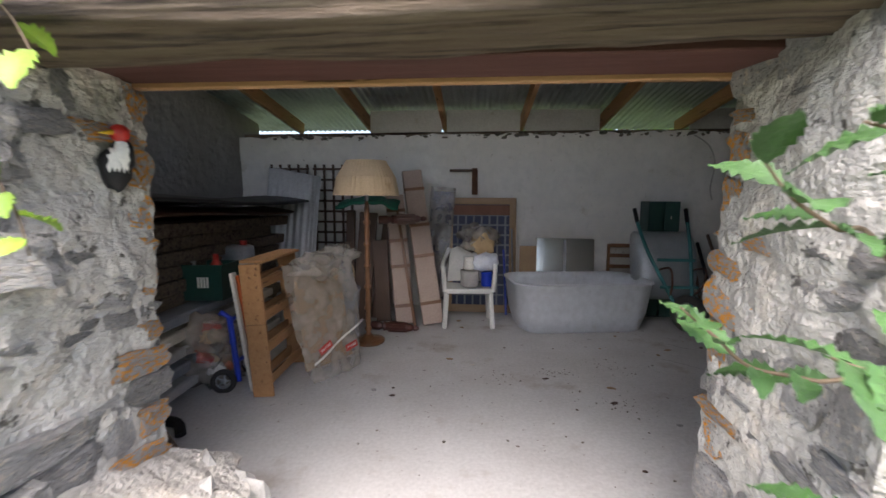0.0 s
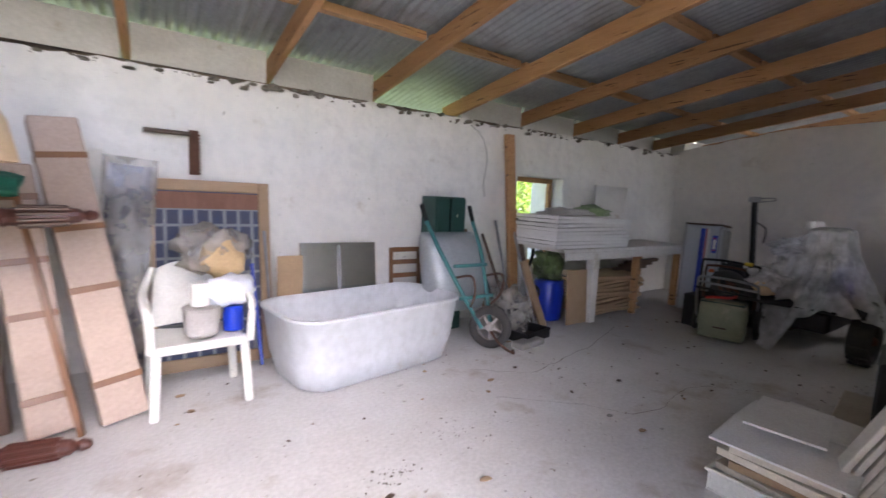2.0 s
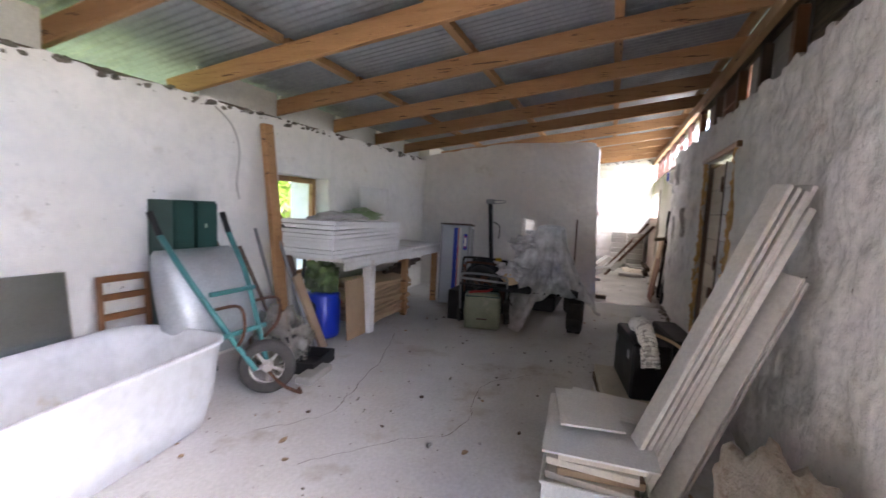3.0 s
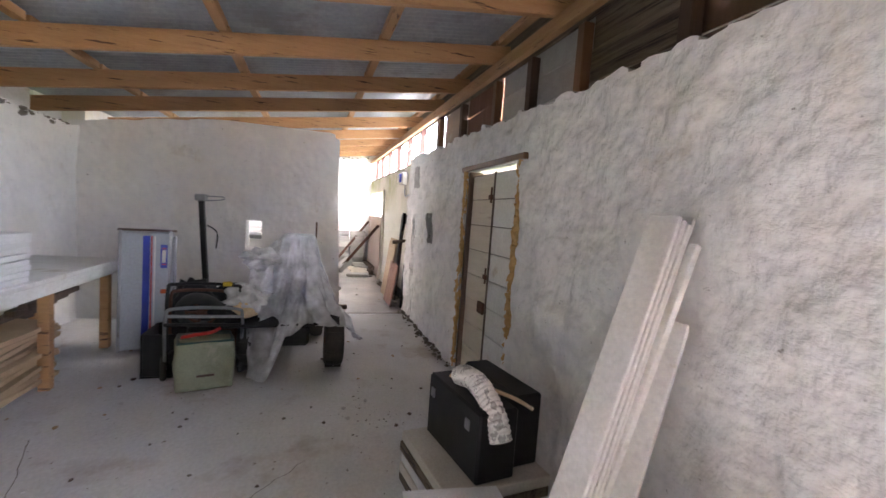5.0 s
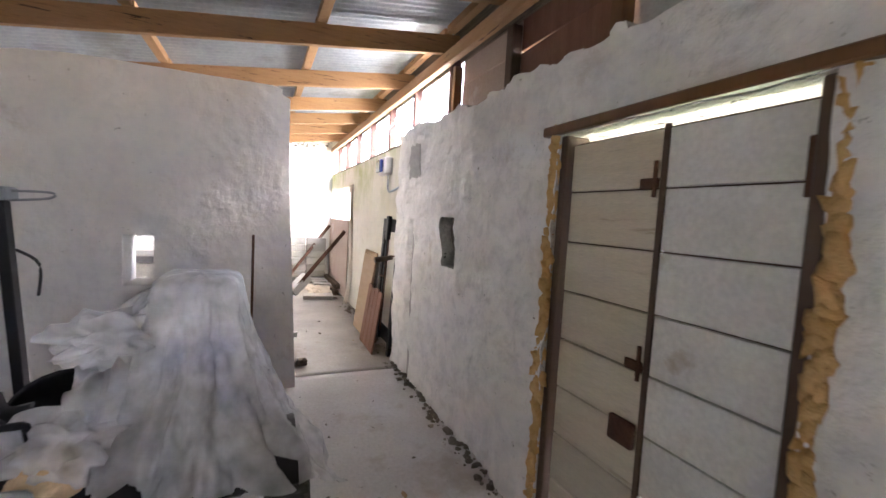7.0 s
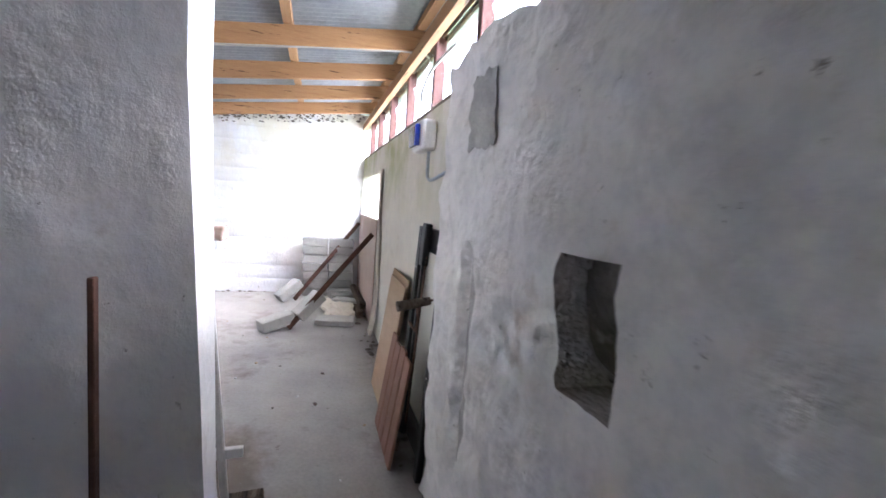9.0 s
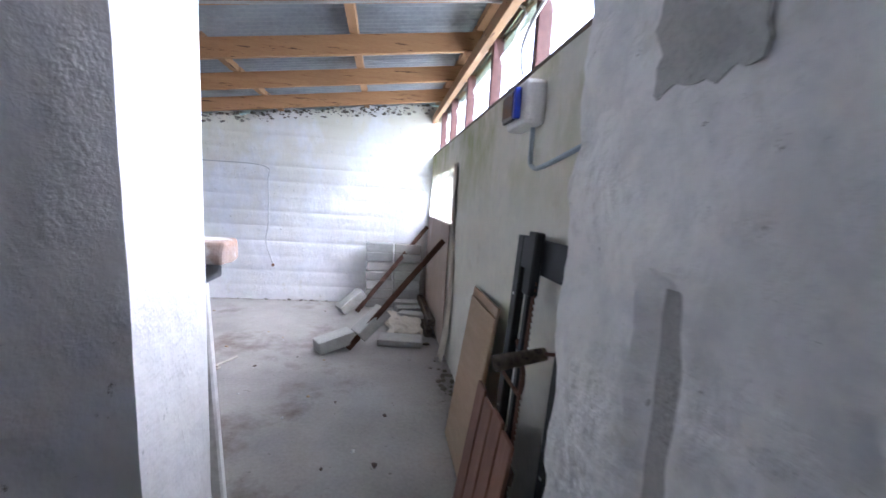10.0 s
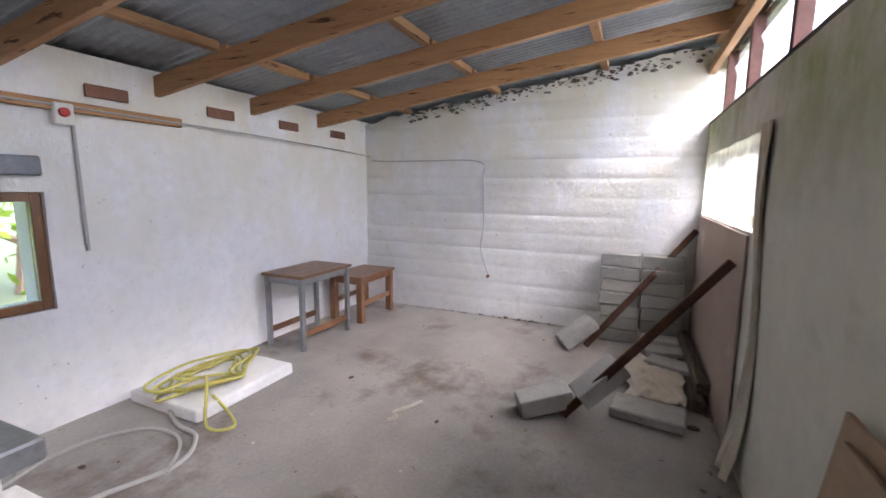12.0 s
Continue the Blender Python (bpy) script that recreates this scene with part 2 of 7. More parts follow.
def plaster(name, c, worn, lumps, flakes, chip=0.73, stain=None, band=(0.0, 1.0), streak=(1, 1, 1), depth=(0.03, 0.008), rough=0.9, mottle=0.86):
    """Brushed lime paint over an uneven wall: soft lumps, flaking, worn patches, chips, and damp stains within a band of heights."""
    m = bpy.data.materials.new(name)
    m.use_nodes = True
    N, L = m.node_tree.nodes, m.node_tree.links.new
    b = N["Principled BSDF"]
    co = N.new("ShaderNodeTexCoord")

    def field(scale, detail, r=0.6, stretch=(1, 1, 1)):
        mp, n = N.new("ShaderNodeMapping"), N.new("ShaderNodeTexNoise")
        mp.inputs["Scale"].default_value = stretch
        n.inputs["Scale"].default_value, n.inputs["Detail"].default_value, n.inputs["Roughness"].default_value = scale, detail, r
        L(co.outputs["Object"], mp.inputs["Vector"])
        L(mp.outputs[0], n.inputs["Vector"])
        return n.outputs["Fac"]

    def ramp(src, a, z, hi=1.0):
        r = N.new("ShaderNodeMapRange")
        r.inputs["From Min"].default_value, r.inputs["From Max"].default_value, r.inputs["To Max"].default_value = a, z, hi
        L(src, r.inputs["Value"])
        return r.outputs[0]

    def mix(fac, a, z):
        x = N.new("ShaderNodeMix")
        x.data_type = "RGBA"
        L(fac, x.inputs[0])
        for val, sock in ((a, x.inputs[6]), (z, x.inputs[7])):
            if isinstance(val, tuple):
                sock.default_value = (*val, 1)
            else:
                L(val, sock)
        return x.outputs[2]

    col = mix(ramp(field(1.4, 4.0), 0.3, 0.7), c, tuple(v * k for v, k in zip(c, (0.90, 0.885, 0.86))))
    col = mix(ramp(field(9.0, 6.0, 0.7), 0.44, 0.64, 0.8), col, tuple(v * mottle for v in c))
    col = mix(ramp(field(2.6, 10.0, 0.72), 0.60, 0.70, 0.75), col, worn)
    if stain:
        sep, mul = N.new("ShaderNodeSeparateXYZ"), N.new("ShaderNodeMath")
        L(co.outputs["Object"], sep.inputs[0])
        mul.operation = "MULTIPLY"
        L(ramp(sep.outputs[2], *band), mul.inputs[0])
        L(ramp(field(1.7, 8.0, 0.65, streak), 0.40, 0.58, 0.9), mul.inputs[1])
        col = mix(mul.outputs[0], col, stain)
    col = mix(ramp(field(19.0, 6.0, 0.75), chip, chip + 0.04), col, tuple(v * 0.5 for v in worn))
    L(col, b.inputs["Base Color"])
    b.inputs["Roughness"].default_value, b.inputs["Specular IOR Level"].default_value = rough, 0.3
    last = None
    for f, d in ((field(lumps, 2.0), depth[0]), (field(flakes, 5.0, 0.65, streak), depth[1]), (field(110.0, 3.0), 0.0012)):
        bp = N.new("ShaderNodeBump")
        bp.inputs["Strength"].default_value, bp.inputs["Distance"].default_value = 0.8, d
        L(f, bp.inputs["Height"])
        if last:
            L(last, bp.inputs["Normal"])
        last = bp.outputs[0]
    L(last, b.inputs["Normal"])
    return m


WHITEWASH = plaster("whitewash", (0.80, 0.785, 0.755), (0.56, 0.51, 0.44), 3.5, 16, 0.655, depth=(0.035, 0.009))
ROUGHWASH = plaster("rough_whitewash", (0.83, 0.815, 0.79), (0.58, 0.53, 0.46), 6.0, 12, 0.645, streak=(1.0, 1.0, 0.8), depth=(0.045, 0.020), mottle=0.78)
WHITEBLOCK = plaster("white_block_paint", (0.87, 0.87, 0.88), (0.66, 0.62, 0.52), 3.0, 24, 0.65, (0.74, 0.70, 0.58), (-0.4, 2.6), (1.2, 1.2, 0.8), (0.014, 0.010), 0.75)
RENDERWALL = plaster("cream_render", (0.73, 0.70, 0.61), (0.56, 0.52, 0.42), 2.0, 12, 0.74, (0.33, 0.36, 0.13), (1.45, 2.15), (1.0, 1.0, 0.7), (0.012, 0.003))
CONCRETE = mat("concrete_floor", (0.62, 0.61, 0.595), (0.50, 0.48, 0.46), 0.85, scale=2.2, fine=45, bump=0.35, c3=(0.42, 0.375, 0.33), patch=1.6, amount=0.2, deep=1.2, grain=0.14, specks=((0.25, 0.21, 0.175), 15, 0.655))
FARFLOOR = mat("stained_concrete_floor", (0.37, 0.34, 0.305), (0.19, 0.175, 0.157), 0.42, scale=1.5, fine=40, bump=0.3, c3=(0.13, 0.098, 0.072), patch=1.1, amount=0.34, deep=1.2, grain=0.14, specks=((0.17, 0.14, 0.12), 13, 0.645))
ALU = mat("dull_aluminium", (0.40, 0.44, 0.48), (0.33, 0.37, 0.41), 0.5, 0.2, scale=5, fine=50, bump=0.1)
ZINC = mat("galvanised_sheet", (0.36, 0.385, 0.415), (0.28, 0.30, 0.33), 0.48, 0.5, scale=3, fine=30, bump=0.1, c3=(0.25, 0.26, 0.26), patch=1.5, amount=0.3)
PINE = mat("sawn_pine", (0.43, 0.235, 0.105), (0.33, 0.165, 0.07), 0.75, scale=5, fine=45, bump=0.2, stretch=(6, 0.5, 6), c3=(0.19, 0.085, 0.035), patch=5, amount=0.0, spread=0.18, specks=((0.075, 0.032, 0.015), 5.5, 0.61))
PINEX = mat("sawn_pine_batten", (0.42, 0.24, 0.115), (0.33, 0.175, 0.075), 0.75, scale=5, fine=45, bump=0.2, stretch=(0.5, 6, 6), spread=0.18, specks=((0.075, 0.032, 0.015), 5.5, 0.61))
OLDWOOD = mat("weathered_timber", (0.115, 0.075, 0.05), (0.33, 0.265, 0.19), 0.92, scale=5, fine=34, bump=1.0, stretch=(0.4, 9, 9), spread=0.1, deep=2.0, c3=(0.05, 0.035, 0.028), patch=3.5, amount=0.42)
REDWOOD = mat("red_stained_beam", (0.10, 0.035, 0.025), (0.06, 0.024, 0.018), 0.75, scale=5, fine=40, bump=0.3, stretch=(0.5, 6, 6))
DARKWOOD = mat("dark_wood", (0.09, 0.05, 0.03), (0.05, 0.028, 0.018), 0.55, scale=6, fine=50, bump=0.2, stretch=(5, 5, 0.6), spread=0.2)
WHITEWOOD = mat("white_painted_wood", (0.72, 0.71, 0.68), (0.62, 0.60, 0.55), 0.6, scale=6, fine=50, bump=0.2, c3=(0.45, 0.38, 0.28), patch=3, amount=0.08)
STONE = mat("rubble_stone", (0.50, 0.49, 0.475), (0.28, 0.275, 0.27), 0.95, scale=9, fine=42, bump=1.0, c3=(0.60, 0.55, 0.47), patch=7, amount=0.35, spread=0.3, deep=2.6, specks=((0.10, 0.095, 0.09), 13, 0.60))
MORTAR = mat("old_lime_mortar", (0.60, 0.575, 0.525), (0.38, 0.365, 0.34), 0.97, scale=10, fine=55, bump=1.0, c3=(0.66, 0.60, 0.52), patch=4, amount=0.35, deep=2.6, specks=((0.11, 0.10, 0.09), 11, 0.60))
GRASS = mat("grass_ground", (0.06, 0.085, 0.035), (0.085, 0.105, 0.05), 0.95, scale=3, fine=60, bump=0.5)
GLASS = glass("window_glass")
BLACK = mat("black_plastic", (0.012, 0.012, 0.013), (0.018, 0.018, 0.018), 0.5, scale=6, fine=60, bump=0.1, spec=0.3)
ENAMEL = mat("white_enamel", (0.60, 0.62, 0.65), (0.53, 0.55, 0.57), 0.4, scale=2, fine=14, bump=0.05, c3=(0.45, 0.36, 0.26), patch=2.2, amount=0.06)
CARD = mat("brown_cardboard", (0.36, 0.25, 0.15), (0.30, 0.20, 0.12), 0.85, scale=4, fine=60, bump=0.15, c3=(0.22, 0.15, 0.09), patch=2.5, amount=0.1, spread=0.15)

LICHEN = mat("lichen_stone", (0.48, 0.46, 0.43), (0.30, 0.29, 0.28), 0.95, scale=8, fine=45, bump=1.0, c3=(0.80, 0.34, 0.03), patch=8, amount=0.62, spread=0.2, deep=2.0)
FOAM = mat("expanding_foam", (0.62, 0.40, 0.17), (0.50, 0.26, 0.08), 0.85, scale=16, fine=80, bump=0.8)
CREAM = mat("cream_paint", (0.66, 0.58, 0.45), (0.56, 0.48, 0.36), 0.65, scale=5, fine=50, bump=0.2, stretch=(0.6, 5, 5), c3=(0.36, 0.28, 0.19), patch=4, amount=0.02, spread=0.06)
RUST = mat("rusty_steel", (0.13, 0.06, 0.035), (0.07, 0.035, 0.025), 0.85, 0.3, scale=12, fine=70, bump=0.5, spread=0.15)
STEEL = mat("grey_steel", (0.32, 0.33, 0.34), (0.24, 0.25, 0.26), 0.42, 0.8, scale=8, fine=60, bump=0.15, c3=(0.16, 0.10, 0.07), patch=4, amount=0.05)
CHROME = mat("galvanised_steel", (0.50, 0.53, 0.55), (0.40, 0.43, 0.46), 0.55, 0.6, scale=5, fine=60, bump=0.1)
TEAL = mat("teal_paint", (0.05, 0.22, 0.22), (0.04, 0.16, 0.17), 0.5, scale=9, fine=60, bump=0.15, c3=(0.17, 0.07, 0.03), patch=6, amount=0.12)
GREEN = mat("dark_green_paint", (0.012, 0.055, 0.045), (0.009, 0.04, 0.033), 0.45, scale=5, fine=60, bump=0.1)
TARP = mat("green_tarpaulin", (0.02, 0.20, 0.13), (0.015, 0.13, 0.09), 0.5, scale=9, fine=60, bump=0.5)
BLUE = mat("blue_plastic", (0.008, 0.04, 0.42), (0.006, 0.03, 0.33), 0.35, scale=4, fine=60, bump=0.06)
WHITEP = mat("white_plastic", (0.74, 0.73, 0.69), (0.64, 0.63, 0.58), 0.4, scale=6, fine=60, bump=0.05, c3=(0.48, 0.43, 0.35), patch=5, amount=0.0)
FOAMW = mat("white_foam_panel", (0.80, 0.80, 0.79), (0.72, 0.71, 0.69), 0.9, scale=6, fine=90, bump=0.15, spread=0.06)
PLY = mat("plywood_sheet", (0.42, 0.29, 0.18), (0.34, 0.23, 0.14), 0.75, scale=4, fine=50, bump=0.1, stretch=(0.7, 4, 4), spread=0.15)
PINKBOARD = mat("pink_brown_board", (0.44, 0.34, 0.28), (0.36, 0.27, 0.22), 0.85, scale=3, fine=60, bump=0.15, c3=(0.55, 0.50, 0.45), patch=2, amount=0.2)
SLATRED = mat("red_brown_slat", (0.24, 0.115, 0.075), (0.17, 0.08, 0.05), 0.75, scale=5, fine=50, bump=0.2, stretch=(4, 4, 0.6), spread=0.15)
BROWN = mat("varnished_brown_wood", (0.22, 0.105, 0.045), (0.14, 0.062, 0.028), 0.35, scale=5, fine=40, bump=0.1, stretch=(4, 4, 0.6), spread=0.15)
SHADE = mat("cream_fabric", (0.68, 0.52, 0.33), (0.58, 0.42, 0.25), 0.9, scale=4, fine=90, bump=0.2, c3=(0.45, 0.30, 0.16), patch=4, amount=0.05)
PALEZINC = mat("pale_zinc", (0.62, 0.63, 0.64), (0.54, 0.55, 0.56), 0.6, 0.1, scale=4, fine=40, bump=0.1)
CLOTH = mat("dusty_cloth", (0.64, 0.58, 0.48), (0.52, 0.46, 0.38), 0.95, scale=7, fine=90, bump=0.4)
SACK = mat("grey_sacking", (0.44, 0.42, 0.40), (0.34, 0.32, 0.30), 0.8, scale=9, fine=70, bump=0.7)
OLIVE = mat("olive_green_canvas", (0.24, 0.26, 0.17), (0.17, 0.18, 0.12), 0.8, scale=6, fine=70, bump=0.25, c3=(0.34, 0.32, 0.24), patch=5, amount=0.2)
RUBBER = mat("dusty_rubber", (0.035, 0.034, 0.033), (0.07, 0.065, 0.06), 0.85, scale=14, fine=70, bump=0.3)
BLOCKM = mat("concrete_block", (0.42, 0.41, 0.38), (0.33, 0.32, 0.30), 0.95, scale=12, fine=80, bump=0.6, spread=0.28)
GREYBIN = mat("grey_plastic", (0.24, 0.26, 0.28), (0.18, 0.19, 0.21), 0.5, scale=5, fine=50, bump=0.1, c3=(0.35, 0.34, 0.32), patch=4, amount=0.1)
HOSE = mat("yellow_hose", (0.55, 0.50, 0.12), (0.45, 0.42, 0.10), 0.5, scale=12, fine=60, bump=0.05)
CABLE = mat("grey_cable", (0.45, 0.44, 0.41), (0.36, 0.35, 0.33), 0.6, scale=12, fine=60, bump=0.05)
RED = mat("red_plastic", (0.50, 0.03, 0.02), (0.40, 0.025, 0.02), 0.4, scale=8, fine=60, bump=0.05)
YELLOW = mat("yellow_paint", (0.62, 0.42, 0.02), (0.52, 0.36, 0.02), 0.5, scale=8, fine=60, bump=0.05)
ORANGE = mat("orange_paint", (0.55, 0.12, 0.03), (0.45, 0.09, 0.02), 0.5, scale=8, fine=60, bump=0.05)
PAPER = mat("old_paper", (0.60, 0.55, 0.46), (0.50, 0.45, 0.36), 0.9, scale=8, fine=80, bump=0.3, spread=0.15)
LEAFM = mat("shrub_leaf", (0.075, 0.17, 0.05), (0.05, 0.12, 0.035), 0.5, scale=30, fine=140, bump=0.4, spread=0.3)
LEAFY = mat("bright_leaf", (0.22, 0.34, 0.03), (0.15, 0.27, 0.025), 0.5, scale=20, fine=120, bump=0.2, spread=0.2)
STEM = mat("woody_stem", (0.16, 0.11, 0.07), (0.11, 0.08, 0.05), 0.8, scale=20, fine=80, bump=0.3)
WRAP = clear("clear_wrap", (0.62, 0.58, 0.52), 0.42, 0.18, 0.4)
BUBBLE = clear("milky_plastic", (0.93, 0.94, 0.95), 0.58, 0.16, 0.45)
MIRROR = mat("tarnished_mirror", (0.62, 0.66, 0.65), (0.55, 0.59, 0.58), 0.16, 1.0, scale=6, fine=60, bump=0.02, c3=(0.40, 0.40, 0.38), patch=5, amount=0.05)
PLAID = mat("plaid_cloth", (0.05, 0.07, 0.14), (0.10, 0.09, 0.10), 0.9, scale=6, fine=90, bump=0.2)
SMOKE = mat("dark_screen_plastic", (0.03, 0.03, 0.06), (0.05, 0.05, 0.08), 0.15, scale=5, fine=60, bump=0.02)
for leaf in (LEAFM, LEAFY):
    leaf.node_tree.nodes["Principled BSDF"].inputs["Subsurface Weight"].default_value = 0.3
    leaf.node_tree.nodes["Principled BSDF"].inputs["Subsurface Radius"].default_value = (0.01, 0.02, 0.004)
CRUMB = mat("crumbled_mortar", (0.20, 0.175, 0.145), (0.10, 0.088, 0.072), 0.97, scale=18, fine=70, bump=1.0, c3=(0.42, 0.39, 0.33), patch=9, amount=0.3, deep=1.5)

# ---- the building ----
FRONT, BACK, CROSS, FAR = 1.84, 5.77, 6.78, 12.38      # inner faces
ROOF0, SLOPE = 2.25, 0.135                              # underside of the rafters at y = 6, and its rise


def under(y):
    return ROOF0 + SLOPE * (6.0 - y)


def relief(amp, scale, seed):
    return lambda u, z: -amp * (noise.fractal(Vector((u * scale, seed, z * scale)), 0.9, 2.0, 4) + 0.5 * abs(noise.noise(Vector((u * scale * 2.2, z * scale * 2.2, seed)))))


def ragged(base, amp, seed, end=0.0):
    return lambda u: base(u) + amp * noise.fractal(Vector((u * 3.1, seed, 0)), 0.7, 2.0, 4)


def setting(name, me, material, label, category):
    me.materials.append(material)
    return tagged(new(name, me), label, category, kind="structure")


# the ground outside and the concrete floor
bm = M()
box(bm, -400, -400, -0.5, 400, 400, -0.06)
solo("ground", bm, GRASS, "rough green grass around the stone shed", "ground", kind="structure")


def floor_z(u, v):
    x, y = -3.3 + u * 10.3, 1.0 + v * 5.2
    return Vector((x, y, 0.008 * noise.fractal(Vector((x * 0.9, y * 0.9, 3)), 0.9, 2.0, 3)))


bm = M()
sheet(bm, floor_z, 104, 52)
g = bmesh.ops.extrude_face_region(bm, geom=list(bm.faces))["geom"]
for v in [e for e in g if isinstance(e, bmesh.types.BMVert)]:
    v.co.z = -0.2
bmesh.ops.recalc_face_normals(bm, faces=bm.faces)
solo("floor", bm, CONCRETE, "worn dusty grey concrete floor with stains", "floor", kind="structure", smooth=True)

bm = M()
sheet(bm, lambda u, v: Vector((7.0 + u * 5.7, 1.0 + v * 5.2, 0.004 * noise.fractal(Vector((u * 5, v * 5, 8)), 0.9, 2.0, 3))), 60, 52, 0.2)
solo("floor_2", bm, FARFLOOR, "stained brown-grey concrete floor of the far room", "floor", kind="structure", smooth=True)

# back wall, with a small deep window in the store and one in the far room
def inside(u, z, holes):
    return any(a < u < b and c < z < d for a, b, c, d in holes)


HOLES_BACK = [(3.27, 4.08, 0.52, 1.64)]
us = lines([-3.3, 3.27, 4.08, CROSS + 0.18], 0.06)
zs = lines([-0.1, 0.52, 1.64, 2.0, 2.3], 0.05)
rl = relief(0.026, 2.1, 1.0)
setting("wall_north", rough_slab("wall_north", us, zs, lambda u, z: not inside(u, z, HOLES_BACK), lambda u, d, z: (u, BACK + d, z), 0.55,
        rl, 0.03, ragged(lambda u: 2.13 + 0.01 * u, 0.035, 2.0)), WHITEWASH, "uneven whitewashed stone back wall with ragged top", "wall")
us = lines([CROSS + 0.18, 8.08, 8.80, FAR + 0.4], 0.1)
zs = lines([-0.1, 0.80, 1.56, 2.47], 0.1)
setting("wall_north_2", rough_slab("wall_north_2", us, zs, lambda u, z: not inside(u, z, [(8.08, 8.80, 0.80, 1.56)]), lambda u, d, z: (u, BACK + d, z), 0.4,
        relief(0.006, 2.0, 5.0), 0.01), WHITEBLOCK, "white painted block wall with damp stains", "wall")

# front wall of the store: doorway opening, double door, low niche
DOOR = (3.69, 4.74, 0.0, 1.90)
OPEN = (-1.23, 0.83, -0.1, 1.82)
NICHE = (5.85, 6.06, 1.13, 1.50)
us = lines([-3.3, -1.23, 0.83, 3.69, 4.74, 5.85, 6.06, 7.26], 0.04)
zs = lines([-0.1, 0.0, 1.13, 1.50, 1.82, 1.90, 2.1, 2.4], 0.038)
rf0 = relief(0.034, 2.9, 9.0)


def rf(u, z):
    d = rf0(u, z)
    if 6.70 < u < 6.82 and z < 1.44:
        d = 0.035
    return d


wall_south = setting("wall_south", rough_slab("wall_south", us, zs, lambda u, z: not (inside(u, z, [DOOR, OPEN, NICHE])), lambda u, d, z: (u, FRONT - d, z), 0.5,
        rf, 0.05, ragged(lambda u: 2.2 + 0.012 * u, 0.06, 4.0)), ROUGHWASH, "lumpy whitewashed rubble wall with broken top", "wall")
wall_south.data.materials.append(MORTAR)
for p in wall_south.data.polygons:
    if p.center.y < FRONT - 0.13 or (p.center.y < FRONT - 0.03 and p.center.x < 1.2 and abs(p.normal.x) > 0.6):
        p.material_index = 1
# south wall of the far room: smooth render, window, clerestory above
us = lines([7.26, 10.28, 12.3, FAR + 0.4], 0.12)
zs = lines([-0.1, 1.37, 1.93, 2.24], 0.12)
setting("wall_south_2", rough_slab("wall_south_2", us, zs, lambda u, z: not inside(u, z, [(10.28, 12.3, 1.37, 1.93)]), lambda u, d, z: (u, 1.73 - d, z), 0.22,
        relief(0.005, 1.5, 3.0), 0.01), RENDERWALL, "cream rendered wall with green algae stains", "wall")
# cross wall with a slit hole; far wall; closing wall at the west
us = lines([2.93, 3.84, 4.03, BACK + 0.1], 0.06)
zs = lines([-0.1, 0.88, 1.25, 2.0, 2.45], 0.06)
ct = ragged(lambda y: under(y) - 0.02 - (0.28 * max(0, 1 - (y - 2.93) / 0.22)), 0.02, 6.0)
setting("wall_cross", rough_slab("wall_cross", us, zs, lambda u, z: not inside(u, z, [(3.84, 4.03, 0.88, 1.25)]), lambda u, d, z: (CROSS + d, u - 0.02 - 0.10 * (1 - 1.2 * d) * max(0, 1 - (u - 2.93) / 0.3) * max(0, 1 - z / 2.0), z), 0.37,
        relief(0.014, 1.6, 12.0), 0.01, ct), WHITEWASH, "whitewashed dividing wall with a small slit hole", "wall")
us = lines([1.3, BACK + 0.1], 0.07)
zs = lines([-0.1, 3.1] + [k * 0.215 + d for k in range(1, 14) for d in (-0.014, 0.0, 0.014)], 0.07)
east = relief(0.014, 2.2, 15.0)
ft = ragged(lambda y: under(y) + 0.20 - 0.05 * (noise.noise(Vector((y * 2, 0, 0))) + 0.5), 0.05, 8.0)
setting("wall_east", rough_slab("wall_east", us, zs, lambda u, z: True, lambda u, d, z: (FAR + d, u, z), 0.4,
        lambda u, z: east(u, z) + (0.011 * (0.4 + noise.noise(Vector((u * 0.8, z * 3, 0)))) if abs(z / 0.215 - round(z / 0.215)) < 0.02 else 0.0), 0.01, ft), WHITEBLOCK, "white painted block end wall with crumbled top", "wall")
us = lines([1.3, BACK + 0.5], 0.12)
zs = lines([-0.1, 3.0], 0.12)
# grey stone above; coloured dark down to the whitewashed foot to paint in shade
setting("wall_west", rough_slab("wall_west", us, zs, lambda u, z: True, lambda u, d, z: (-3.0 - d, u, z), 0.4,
        relief(0.03, 1.7, 18.0), 0.01, lambda y: under(y) + 0.14), plaster("shaded_side_wall", (0.34, 0.33, 0.31), (0.16, 0.15, 0.13), 5.0, 14, 0.66, depth=(0.05, 0.02)), "rough grey stone side wall, shade put into its dark colour", "wall")

# corrugated roof on rafters and battens
def roof_pt(u, v):
    x, y = -3.6 + u * 16.6, 1.22 + v * 5.72
    return Vector((x, y, under(y) + 0.235 + 0.011 * math.sin(x * math.tau / 0.076)))


